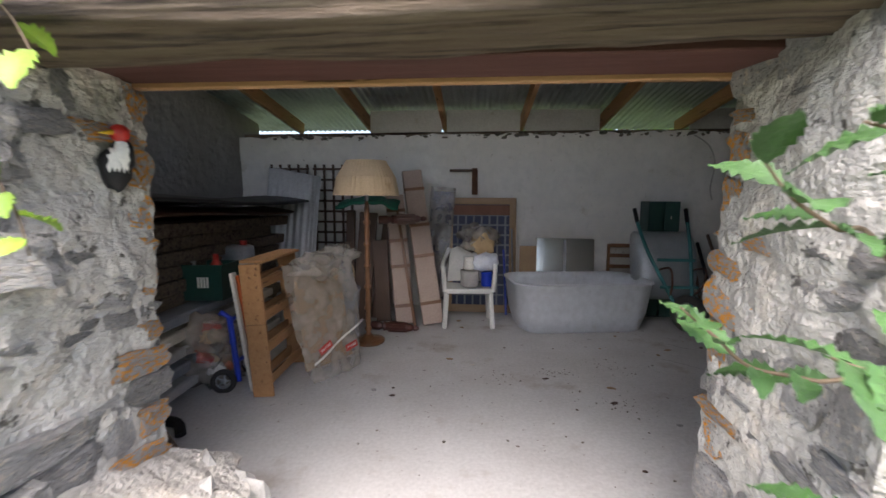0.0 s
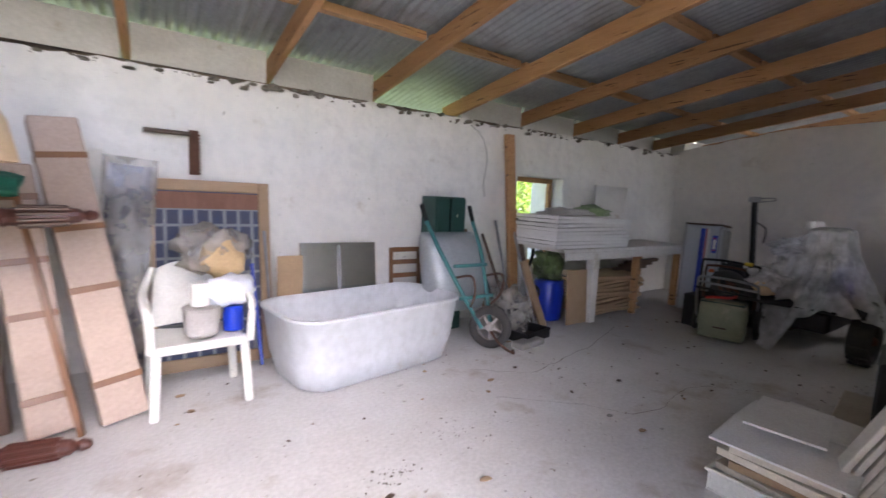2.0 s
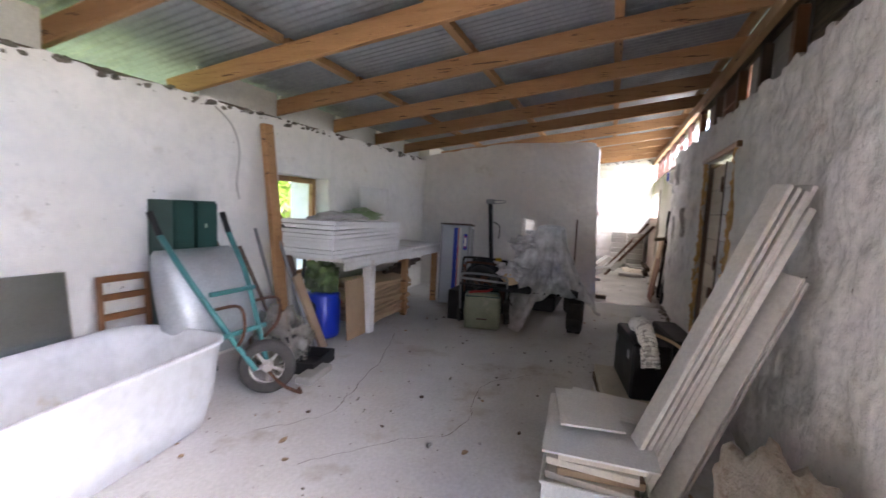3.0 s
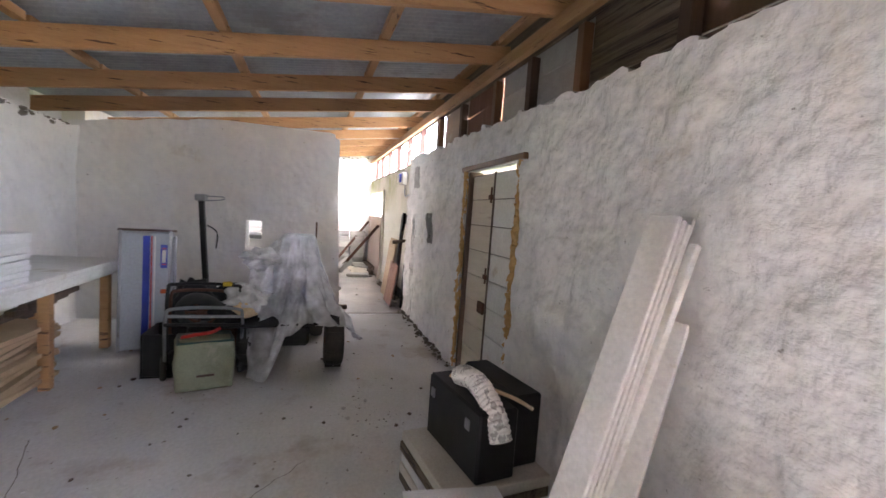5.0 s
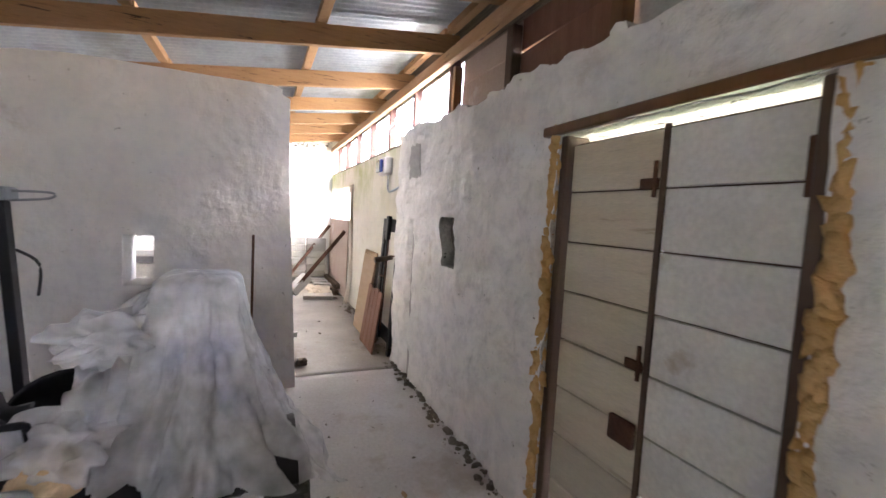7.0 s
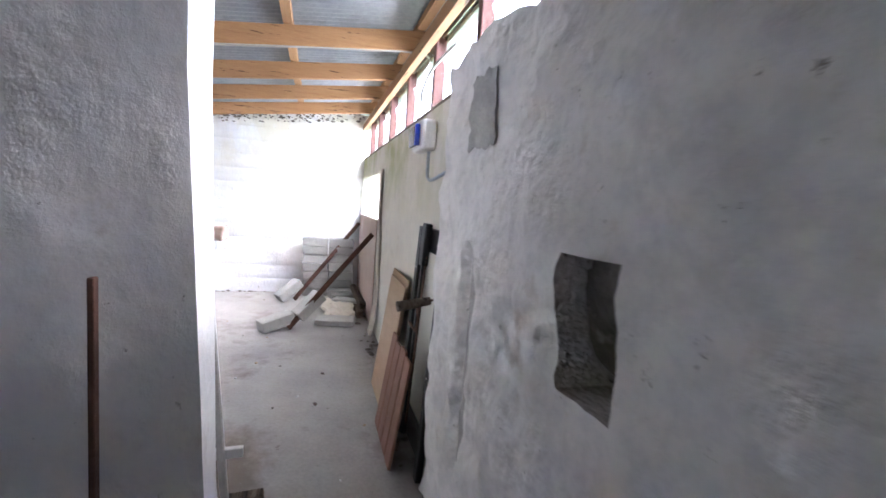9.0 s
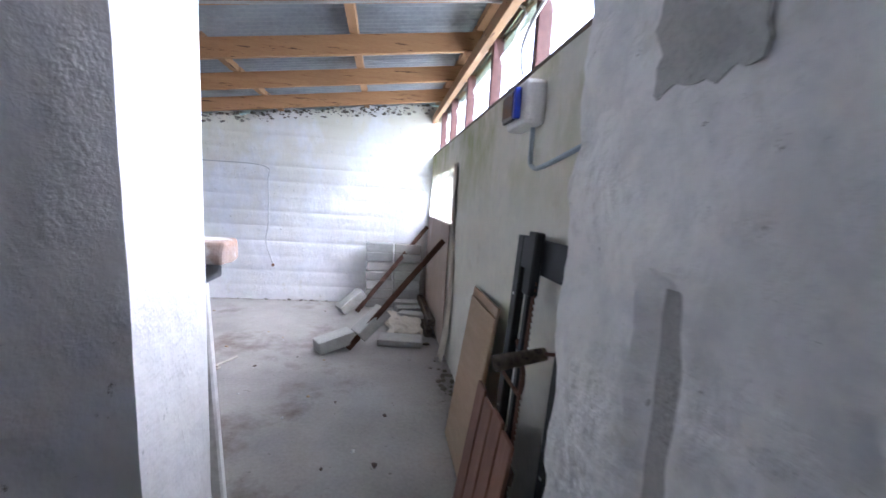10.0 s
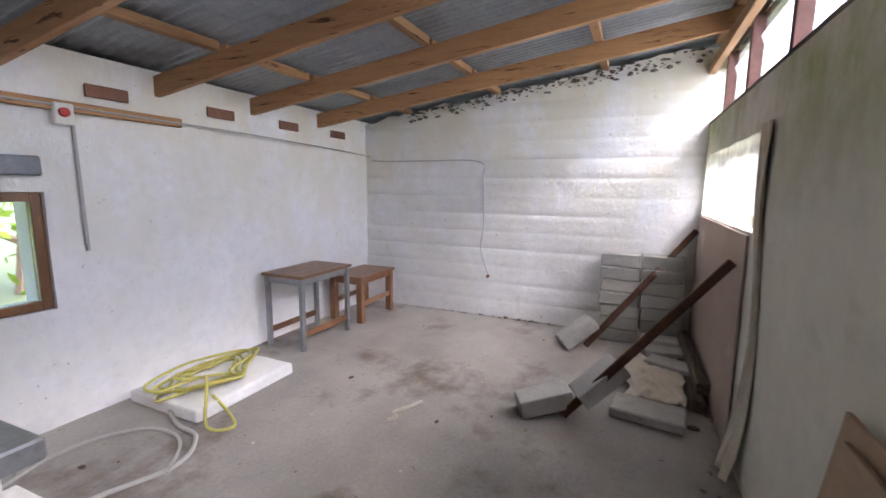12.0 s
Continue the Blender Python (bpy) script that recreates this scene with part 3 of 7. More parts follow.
bm = M()
sheet(bm, roof_pt, int(16.6 / 0.0095), 6)
solo("ceiling", bm, ZINC, "grey corrugated galvanised roof sheets", "ceiling", kind="structure", smooth=True)
RAFTERS = [-2.39, -1.40, -0.42, 0.56, 1.53, 2.54, 3.5, 4.48, 5.48, 6.42, 7.55, 8.65, 9.58, 10.48, 11.42]
for x in RAFTERS:
    bm = M()
    beam(bm, (x, 1.625, under(1.625) + 0.075), (x, 6.3, under(6.3) + 0.075), 0.05, 0.15, bev=0.004)
    solo("rafter", bm, PINE, "orange sawn pine rafter with knots", "rafter", kind="structure", group="rafters")
for y in (5.07, 3.9, 2.73, 1.72):
    for a, b in zip([-3.0] + RAFTERS, RAFTERS + [12.38]):
        bm = M()
        zz = under(y) + 0.185
        box(bm, a + 0.027, y - 0.035, zz - 0.03, b - 0.027, y + 0.035, zz + 0.03, bev=0.003)
        solo("batten", bm, PINEX, "pine batten under the roof sheets", "batten", kind="structure", group="battens")

# ---- timber, doors and windows of the building ----
def plank(name, p, q, w, h, material, label, category, up=(0, 0, 1), bev=0.004, kind="structure", group=""):
    bm = M()
    beam(bm, p, q, w, h, up, bev)
    return solo(name, bm, material, label, category, kind=kind, group=group)


# infill boards over the back wall between the rafters; three bays stand open
for a, b in zip([-3.0] + RAFTERS, RAFTERS + [12.38]):
    if b < -1.0 or a == 1.53:
        continue
    bm = M()
    box(bm, a + 0.03, 5.99, 2.10, b - 0.03, 6.02, under(6.0) + 0.21, bev=0.003)
    solo("eaves_board", bm, WHITEWOOD, "white painted board closing the eaves", "board", kind="structure", group="eaves boards")
plank("wall_plate", (-3.0, 5.93, 2.13), (CROSS, 5.93, 2.20), 0.1, 0.05, OLDWOOD, "dark weathered timber plate on the wall top", "timber")
plank("wall_plate_2", (7.3, 5.735, 2.115), (9.72, 5.735, 2.10), 0.05, 0.065, PINEX, "old brown timber plate along the wall top", "timber")
for a in (9.08, 9.98, 10.80, 11.62):
    plank("brown_packing_board", (a, 5.752, 2.235), (a + 0.27, 5.752, 2.235), 0.02, 0.085, SLATRED, "short brown packing board under the roof", "board", group="packing boards")

# clerestory over the far room
WINX = [6.4, 7.3, 8.2, 9.15, 10.1, 11.05, 11.9, 12.36]
plank("clerestory_sill", (6.3, 1.66, 2.255), (12.38, 1.66, 2.255), 0.14, 0.03, OLDWOOD, "weathered timber sill under the high windows", "sill")
plank("clerestory_head", (0.9, 1.75, 2.766), (12.38, 1.75, 2.766), 0.06, 0.1, PINEX, "pine head beam over the high windows", "beam")
for n, (a, b) in enumerate(zip(WINX, WINX[1:])):
    w = tagged(new("window_%d" % (n + 3)), "high window with red-brown posts and clear pane", "window", "high windows", "structure")
    bm = M()
    box(bm, a - 0.03, 1.62, 2.27, a + 0.03, 1.70, 2.785, bev=0.004)
    part("window_post", bm, REDWOOD, w)
    bm = M()
    box(bm, a + 0.032, 1.640, 2.272, b - 0.032, 1.646, 2.783)
    p = part("pane", bm, GLASS, w)
    p.visible_shadow = False
plank("fascia_board", (0.9, 1.618, 2.91), (12.38, 1.618, 2.91), 0.025, 0.29, OLDWOOD, "old board closing the gap under the roof edge", "board")
# boarding over the front wall of the store
BOARDX = [0.9, 1.75, 2.5, 3.3, 3.95, 4.6, 5.5, 6.36]
BOARD_WOOD = [OLDWOOD, DARKWOOD, OLDWOOD, BLOCKM, BLOCKM, SLATRED, PINKBOARD]
for n, (a, b) in enumerate(zip(BOARDX, BOARDX[1:])):
    plank("stud", (b, 1.66, 2.1), (b, 1.66, 2.72), 0.075, 0.07, DARKWOOD if n % 2 else BROWN, "dark rough timber stud on the wall top", "stud", up=(0, 1, 0), group="wall top studs")
    for k, (z0, z1) in enumerate(((2.1, 2.36), (2.365, 2.58), (2.585, 2.80))):
        bm = M()
        tilt = 0.0 if n != 5 else (-1.2, 2.2, 0.6)[k]
        box(bm, -(b - a) / 2 + (0.035 if n == 5 else 0.0), -0.015, z0, (b - a) / 2 - 0.0, 0.015, z1, pose((a + b) / 2, 1.585 + 0.004 * (k % 2), 0, 0, 0, 0) @ pose(0, 0, 2.45, 0, tilt, 0) @ pose(0, 0, -2.45), bev=0.003)
        solo("infill_board", bm, BOARD_WOOD[n], "old board closing the gap above the wall", "board", kind="structure", group="infill boards")

# lintel of the opening
bm = M()
def log_pt(u, v):
    a = v * math.tau
    x = -1.42 + u * 2.4
    r = 1 + 0.10 * noise.fractal(Vector((x * 1.3, math.cos(a) * 2.5, math.sin(a) * 2.5)), 0.8, 2.0, 4) + 0.07 * abs(noise.noise(Vector((x * 0.9, math.cos(a) * 9, math.sin(a) * 9)))) + 0.035 * noise.noise(Vector((x * 2.2, math.cos(a) * 26, math.sin(a) * 26)))
    sq = 1 / max(abs(math.cos(a)), abs(math.sin(a)), 0.78)
    return Vector((x, 1.42 + 0.135 * r * sq * math.cos(a), 1.825 + 0.02 * math.sin(x * 1.4) + 0.135 * r * sq * math.sin(a)))
sheet(bm, log_pt, 130, 150)
solo("lintel", bm, OLDWOOD, "heavy weathered timber lintel with deep grain", "lintel", kind="structure", smooth=True)
plank("lintel_2", (-1.5, 1.72, 1.777), (1.1, 1.72, 1.787), 0.2, 0.15, REDWOOD, "red-brown stained inner lintel beam", "lintel")
plank("lintel_trim", (-1.27, 1.838, 1.705), (0.87, 1.838, 1.715), 0.03, 0.035, PINEX, "raw pine strip under the lintel", "trim")

# rubble reveals of the doorway: lime mortar with stones set in it, lichen along the inner arris
STONE_MESH = []
for k in range(9):
    bm = M()
    bmesh.ops.create_cube(bm, size=1)
    bmesh.ops.subdivide_edges(bm, edges=bm.edges, cuts=3, use_grid_fill=True)
    for v in bm.verts:
        c = v.co.copy()
        v.co *= 1 - 0.16 * max(0, c.length - 0.58) / 0.28
        v.co += 0.24 * noise.noise_vector(c * 1.5 + Vector((k * 3.1, 0, 0))) + 0.08 * noise.noise_vector(c * 5 + Vector((0, k * 2.7, 0)))
    STONE_MESH.append(link_mesh("stone", bm, None, False))
rng = random.Random(5)
STONE_SETS = {}
def stone_at(x, y, z, sx, sy, sz, edge):
    key = (rng.randrange(9), edge)
    if key not in STONE_SETS:
        me = STONE_MESH[key[0]].copy()
        me.materials.append(LICHEN if edge else STONE)
        STONE_SETS[key] = me
    ob = new("stone", STONE_SETS[key])
    ob.parent = wall_south
    ob.matrix_basis = Matrix.Translation((x, y, z)) @ Euler((rng.uniform(-0.16, 0.16), rng.uniform(-0.06, 0.06), rng.uniform(-0.1, 0.1))).to_matrix().to_4x4() @ Matrix.Diagonal((sx, sy, sz, 1))
REVEALS = ((-1.125, 1), (0.752, -1))
def reveal_x(face, out, y, z):
    p = Vector((y * 3.2, z * 3.2, face * 3))
    return face + out * (0.030 * noise.fractal(p, 0.8, 2.0, 5) + 0.012 * noise.turbulence(p * 3.0, 3, True))
for face, out in REVEALS:
    bm = M()
    def reveal(u, v):
        y, z = 1.27 + (u if out > 0 else 1 - u) * (0.575 + 0.03 * noise.noise(Vector((v * 9, face, 2)))), -0.06 + v * 2.12
        return Vector((reveal_x(face, out, y, z), y, z))
    sheet(bm, reveal, 54, 170, 0.09)
    bmesh.ops.recalc_face_normals(bm, faces=bm.faces)
    part("mortar_face", bm, MORTAR, wall_south)
    z = 0.0
    while z < 1.95:
        h = rng.uniform(0.06, 0.19)
        y = 1.28 + rng.uniform(-0.05, 0.05)
        while y < 1.84:
            l = rng.uniform(0.10, 0.30)
            if 1.87 - (y + l) < 0.09:
                l = 1.87 + rng.uniform(-0.025, 0.02) - y
            last = y + l > 1.82
            hh = h * rng.uniform(0.7, 1.05)
            if last or rng.random() < 0.62:
                stone_at(face + out * rng.uniform(-0.036, -0.016), y + l / 2, z + h / 2, 0.085, l * rng.uniform(0.8, 0.98), hh * 0.95, last and rng.random() < 0.75)
            y += l
        z += h
# stones on the outer face beside the opening
for x0, x1 in ((-2.1, -1.25), (0.85, 1.7)):
    z = 0.0
    while z < 2.1:
        h = rng.uniform(0.1, 0.22)
        x = x0
        while x < x1:
            l = rng.uniform(0.15, 0.36)
            stone_at(x + l / 2, 1.335, z + h / 2, l * 0.97, 0.12, h * 0.97, False)
            x += l
        z += h

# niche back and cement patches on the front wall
# near-black back: the shade of the deep hole is put into its colour
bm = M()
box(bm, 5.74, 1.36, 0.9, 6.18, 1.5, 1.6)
part("niche_back", bm, mat("niche_shade", (0.07, 0.06, 0.05), (0.03, 0.027, 0.024), 0.95, scale=9, fine=50, bump=0.8), wall_south)
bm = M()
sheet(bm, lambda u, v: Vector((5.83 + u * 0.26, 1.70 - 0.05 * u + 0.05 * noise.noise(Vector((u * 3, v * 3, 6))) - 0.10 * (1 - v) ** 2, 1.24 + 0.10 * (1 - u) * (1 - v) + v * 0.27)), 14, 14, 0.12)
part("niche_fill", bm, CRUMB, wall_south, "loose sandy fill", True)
bm = M()
sheet(bm, lambda u, v: Vector((6.60 + u * 0.27 + 0.04 * noise.noise(Vector((v * 5, u * 3, 1))), FRONT - rf(6.60 + u * 0.27, 1.84 + v * 0.28) + 0.006, 1.84 + v * 0.28 + 0.03 * noise.noise(Vector((u * 6, 2, 0))))), 12, 10, 0.004)
part("cement_patch", bm, BLOCKM, wall_south)
bm = M()
sheet(bm, lambda u, v: Vector((6.715 + u * 0.09 + 0.01 * noise.noise(Vector((v * 12, 0, 1))), FRONT - 0.035 + 0.006 + 0.004 * noise.noise(Vector((u * 4, v * 20, 1))), v * 1.42)), 4, 50, 0.004)
part("filled_chase", bm, SACK, wall_south)

# double plank door with its frame and foam
door = tagged(new("door_1"), "closed double plank door, one leaf cream and one white, foam-sealed frame", "door", kind="structure")
for name, x0, x1, z0, z1 in (("door_jamb", 3.69, 3.735, 0.0, 1.90), ("door_jamb", 4.695, 4.74, 0.0, 1.90), ("door_head", 3.58, 4.83, 1.903, 1.948)):
    bm = M()
    box(bm, x0, 1.70, z0, x1, FRONT - 0.01 if name == "door_jamb" else FRONT + 0.032, z1, bev=0.006)
    part(name, bm, DARKWOOD if name == "door_jamb" else BROWN, door)
for x0, x1, material, name in ((3.74, 4.190, WHITEWOOD, "white_leaf"), (4.200, 4.69, CREAM, "cream_leaf")):
    bm = M()
    box(bm, x0, 1.755, 0.04, x1, 1.77, 1.865)
    leaf = part(name, bm, DARKWOOD, door, "dark backing of the leaf")
    z, k = 0.05, 0
    while z < 1.83:
        h = min(0.228, 1.86 - z)
        bm = M()
        box(bm, x0 + 0.004, 1.771, z, x1 - 0.004, 1.793 + 0.002 * (k % 2), z + h - 0.007, bev=0.003)
        part("plank", bm, material, leaf)
        z, k = z + 0.228, k + 1
bm = M()
box(bm, 4.183, 1.79, 0.04, 4.207, 1.802, 1.87, bev=0.002)
part("meeting_strip", bm, DARKWOOD, door)
bm = M()
box(bm, 4.215, 1.794, 0.66, 4.335, 1.82, 0.76, bev=0.006)
part("lock_case", bm, RUST, door, "rusty rim lock")
for zz in (1.66, 0.98):
    bm = M()
    rod(bm, (4.22, 1.81, zz - 0.05), (4.22, 1.81, zz + 0.08), 0.008)
    box(bm, 4.21, 1.795, zz - 0.02, 4.29, 1.807, zz + 0.02, bev=0.003)
    part("latch", bm, RUST, door, "rusty latch")
for zz in (0.35, 1.6):
    bm = M()
    box(bm, 3.70, 1.794, zz, 3.76, 1.805, zz + 0.16, bev=0.002)
    part("hinge", bm, RUST, door)
for side, xx in ((-1, 3.665), (1, 4.765)):
    bm = M()
    for k in range(46):
        zz = 0.05 + k * 0.041
        lump(bm, (xx + rng.uniform(-0.012, 0.012), FRONT - 0.004, zz), (rng.uniform(0.018, 0.036), rng.uniform(0.02, 0.035), rng.uniform(0.03, 0.06)), 0.8, 2.2, 2, seed=k + side)
    part("foam", bm, FOAM, door, "orange expanding foam", True)
bm = M()
box(bm, 3.63, 1.34, -0.05, 4.76, 1.86, 0.02)
part("threshold", bm, BLOCKM, door)

# window of the store, deep in the back wall
def casement(name, x0, x1, y, z0, z1, material, label, mid=False):
    w = tagged(new(name), label, "window", kind="structure")
    for a, b, c, d in ((x0, x0 + 0.06, z0, z1), (x1 - 0.06, x1, z0, z1), (x0 + 0.06, x1 - 0.06, z0, z0 + 0.06), (x0 + 0.06, x1 - 0.06, z1 - 0.06, z1)) + (((x0 + (x1 - x0) * 0.62, x0 + (x1 - x0) * 0.62 + 0.05, z0 + 0.06, z1 - 0.06),) if mid else ()):
        bm = M()
        box(bm, a, y, c, b, y + 0.06, d, bev=0.005)
        part("window_frame", bm, material, w)
    bm = M()
    box(bm, x0 + 0.06, y + 0.027, z0 + 0.06, x1 - 0.06, y + 0.033, z1 - 0.06)
    p = part("pane", bm, GLASS, w)
    p.visible_shadow = False
    return w
casement("window_1", 3.275, 4.075, 5.95, 0.525, 1.635, PINE, "small deep window with an orange pine frame")
casement("window_2", 8.08, 8.80, 5.80, 0.80, 1.56, BROWN, "small window with a brown wooden frame")
w10 = casement("window_10", 10.28, 12.3, 1.56, 1.37, 1.93, BROWN, "wide low window under a cloth, pane bright")

# trees and hedge outside
def tree(x, y, h, seed):
    r = random.Random(seed)
    t = thing("tree", "green leafy tree outside the shed", "tree", pose(x, y, -0.06), "trees outside")
    bm = M()
    tube(bm, curve([(0, 0, 0), (0.1, 0, h * 0.3), (0, 0.1, h * 0.6), (0.05, 0, h * 0.85)], 5), 0.16, 8, 0.03)
    tips = []
    for k in range(9):
        z = h * r.uniform(0.15, 0.8)
        a = r.uniform(0, math.tau)
        l = h * r.uniform(0.2, 0.38)
        e = Vector((math.cos(a) * l, math.sin(a) * l, z + l * 0.5))
        tube(bm, curve([(0, 0, z), tuple(Vector((0, 0, z)).lerp(e, 0.5) + Vector((0, 0, 0.1))), tuple(e)], 3), 0.05, 6, 0.012)
        tips.append(e)
    part("trunk", bm, STEM, t)
    verts, faces = [], []
    for k in range(2600):
        c = r.choice(tips)
        p = c + Vector((r.gauss(0, 1), r.gauss(0, 1), r.gauss(0, 0.9))) * h * 0.11
        a, b = Vector((r.gauss(0, 1), r.gauss(0, 1), r.gauss(0, 1))).normalized(), Vector((r.gauss(0, 1), r.gauss(0, 1), r.gauss(0, 1))).normalized()
        s = r.uniform(0.05, 0.11)
        n = len(verts)
        verts += [tuple(p - a * s), tuple(p + b * s * 0.5), tuple(p + a * s), tuple(p - b * s * 0.5)]
        faces.append((n, n + 1, n + 2, n + 3))
    me = bpy.data.meshes.new("crown")
    me.from_pydata(verts, [], faces)
    me.materials.append(LEAFY)
    crown = new("crown", me)
    crown.parent = t
for k, (x, y, h) in enumerate(((3.0, 9.6, 4.2), (4.8, 10.6, 5.0), (1.2, 10.2, 4.0), (8.6, 10.5, 4.5), (6.6, 9.8, 3.8), (10.6, 10.8, 4.6))):
    tree(x, y, h, k)

# ---- things in the store ----
rng = random.Random(11)

# floor lamp
lamp = thing("floor_lamp", "turned brown wooden floor lamp with a cream pleated shade", "lamp", pose(-1.0, 4.31, 0))
bm = M()
lathe(bm, [(0.15, 0), (0.155, 0.012), (0.15, 0.026), (0.11, 0.035), (0.05, 0.05), (0.035, 0.075)], 32)
part("base", bm, BROWN, lamp, smooth=True)
bm = M()
prof = [(0.03, 0.075)]
for k in range(6):
    z = 0.1 + k * 0.2
    prof += [(0.018, z), (0.034, z + 0.02), (0.034, z + 0.035), (0.02, z + 0.05), (0.026, z + 0.11), (0.02, z + 0.18)]
lathe(bm, prof + [(0.014, 1.32)], 18)
part("pole", bm, BROWN, lamp, smooth=True)
bm = M()
lathe(bm, [(0.012, 1.32), (0.022, 1.335), (0.022, 1.39), (0.012, 1.4)], 12)
part("lamp_holder", bm, STEEL, lamp)
bm = M()
n = 96
for r0, r1, z0, z1 in ((0.295, 0.175, 1.37, 1.68),):
    lo = [bm.verts.new(((r0 + 0.004 * (k % 2)) * math.cos(k * math.tau / n), (r0 + 0.004 * (k % 2)) * math.sin(k * math.tau / n), z0)) for k in range(n)]
    md = [bm.verts.new(((0.265 + 0.004 * (k % 2)) * math.cos(k * math.tau / n), (0.265 + 0.004 * (k % 2)) * math.sin(k * math.tau / n), 1.53)) for k in range(n)]
    hi = [bm.verts.new(((r1 + 0.004 * (k % 2)) * math.cos(k * math.tau / n), (r1 + 0.004 * (k % 2)) * math.sin(k * math.tau / n), z1)) for k in range(n)]
    for p, q in ((lo, md), (md, hi)):
        for k in range(n):
            bm.faces.new((p[k], p[(k + 1) % n], q[(k + 1) % n], q[k]))
part("shade", bm, SHADE, lamp)
bm = M()
tube(bm, curve([(-0.12, -0.12, 0.02), (-0.14, -0.1, 0.3), (-0.22, -0.08, 0.62), (-0.2, -0.1, 0.78), (-0.1, -0.12, 0.72), (-0.1, -0.14, 0.5), (-0.1, -0.15, 0.28)], 8), 0.008, 6)
part("cord", bm, SHADE, lamp, "cream flex")
bm = M()
box(bm, -0.125, -0.175, 0.22, -0.075, -0.125, 0.28, bev=0.008)
part("plug", bm, WHITEP, lamp)

# white moulded chair and what lies on it
chair = thing("plastic_chair", "white moulded plastic garden armchair loaded with tins and bags", "chair", pose(-0.065, 4.8, 0, 0, 0, 4))
for sx, y, top in ((-1, 0.0, 0.64), (1, 0.0, 0.64), (-1, 0.42, 0.42), (1, 0.42, 0.42)):
    bm = M()
    beam(bm, (sx * 0.25, y, 0), (sx * 0.225, y + (0.03 if y == 0 else -0.02), 0.42), 0.05, 0.045, (0, 1, 0), 0.012)
    part("leg", bm, WHITEP, chair)
bm = M()
sheet(bm, lambda u, v: Vector(((u - 0.5) * 0.46, -0.01 + v * 0.46, 0.425 - 0.02 * math.sin(u * math.pi) - 0.012 * v)), 12, 10, 0.02)
box(bm, -0.24, -0.02, 0.375, 0.24, 0.005, 0.425, bev=0.01)
part("seat", bm, WHITEP, chair, smooth=False)
bm = M()
sheet(bm, lambda u, v: Vector(((u - 0.5) * (0.44 - 0.06 * v), 0.44 + 0.1 * v + 0.05 * (1 - (2 * u - 1) ** 2), 0.42 + v * (0.40 - 0.05 * (2 * u - 1) ** 2))), 14, 10, 0.018)
part("backrest", bm, WHITEP, chair)
for sx in (-1, 1):
    bm = M()
    tube(bm, curve([(sx * 0.25, -0.01, 0.40), (sx * 0.262, -0.02, 0.58), (sx * 0.27, 0.05, 0.645), (sx * 0.268, 0.25, 0.665), (sx * 0.24, 0.44, 0.70), (sx * 0.20, 0.53, 0.78)], 6), 0.024, 10)
    part("armrest", bm, WHITEP, chair, smooth=True)
bm = M()
lathe(bm, [(0.075, 0), (0.095, 0.02), (0.10, 0.17), (0.103, 0.175), (0.098, 0.178)], 24, pose(-0.06, 4.93, 0.425))
solo("paint_bucket", bm, SACK, "dusty cream bucket wrapped in clear plastic", "bucket", smooth=False)
bm = M()
lathe(bm, [(0.05, 0), (0.055, 0.01), (0.055, 0.13), (0.05, 0.14)], 20, pose(-0.07, 4.94, 0.608))
solo("plastic_tub", bm, WHITEP, "cream plastic tub stacked on a bucket", "tub")
bm = M()
lathe(bm, [(0.06, 0), (0.06, 0.15), (0.055, 0.155)], 20, pose(0.12, 4.99, 0.425))
solo("paint_tin", bm, BLUE, "blue and white paint tin", "tin")
bm = M()
lump(bm, (0.09, 4.97, 0.68), (0.15, 0.1, 0.1), 0.35, 2.2, 3, flat=0.585, seed=4)
solo("white_bag", bm, mat("white_blue_bag", (0.70, 0.72, 0.76), (0.55, 0.60, 0.72), 0.35, scale=8, fine=40, bump=0.6, c3=(0.05, 0.15, 0.5), patch=7, amount=-0.02), "white and blue plastic bag of powder", "bag", smooth=True)
bm = M()
lump(bm, (0.07, 5.06, 0.87), (0.125, 0.1, 0.13), 0.25, 2.0, 3, seed=9)
solo("sponge_bag", bm, mat("tan_sponge", (0.50, 0.36, 0.20), (0.42, 0.29, 0.15), 0.9, scale=14, fine=60, bump=0.6), "tan lumpy bag tied at the neck on a chair", "bag", smooth=True)
bm = M()
lump(bm, (0.02, 5.1, 0.93), (0.2, 0.12, 0.15), 0.5, 2.4, 3, seed=12)
solo("clear_bag", bm, WRAP, "crumpled clear plastic bag over a sack", "bag", smooth=True)

# framed plaid screen leaning on the wall
scr = thing("framed_screen", "tall brown wooden frame with dark plaid cloth and clear film", "screen", pose(0.06, 5.48, 0, -8.5, 0, 0))
for a, b, c, d in ((-0.42, -0.34, 0, 1.38), (0.34, 0.42, 0, 1.38), (-0.34, 0.34, 1.30, 1.38), (-0.34, 0.34, 0, 0.09)):
    bm = M()
    box(bm, a, 0, c, b, 0.045, d, bev=0.006)
    part("frame_rail", bm, PLY, scr)
bm = M()
box(bm, -0.34, 0.02, 0.09, 0.34, 0.03, 1.3)
cl = part("cloth", bm, PLAID, scr, "dark blue plaid cloth")
for k in range(7):
    bm = M()
    x = -0.29 + k * 0.095
    box(bm, x, 0.014, 0.09, x + 0.022, 0.0195, 1.2)
    part("stripe", bm, GREYBIN, cl)
for k in range(9):
    bm = M()
    z = 0.2 + k * 0.12
    box(bm, -0.338, 0.0135, z, 0.338, 0.0185, z + 0.02)
    part("stripe", bm, GREYBIN, cl)
bm = M()
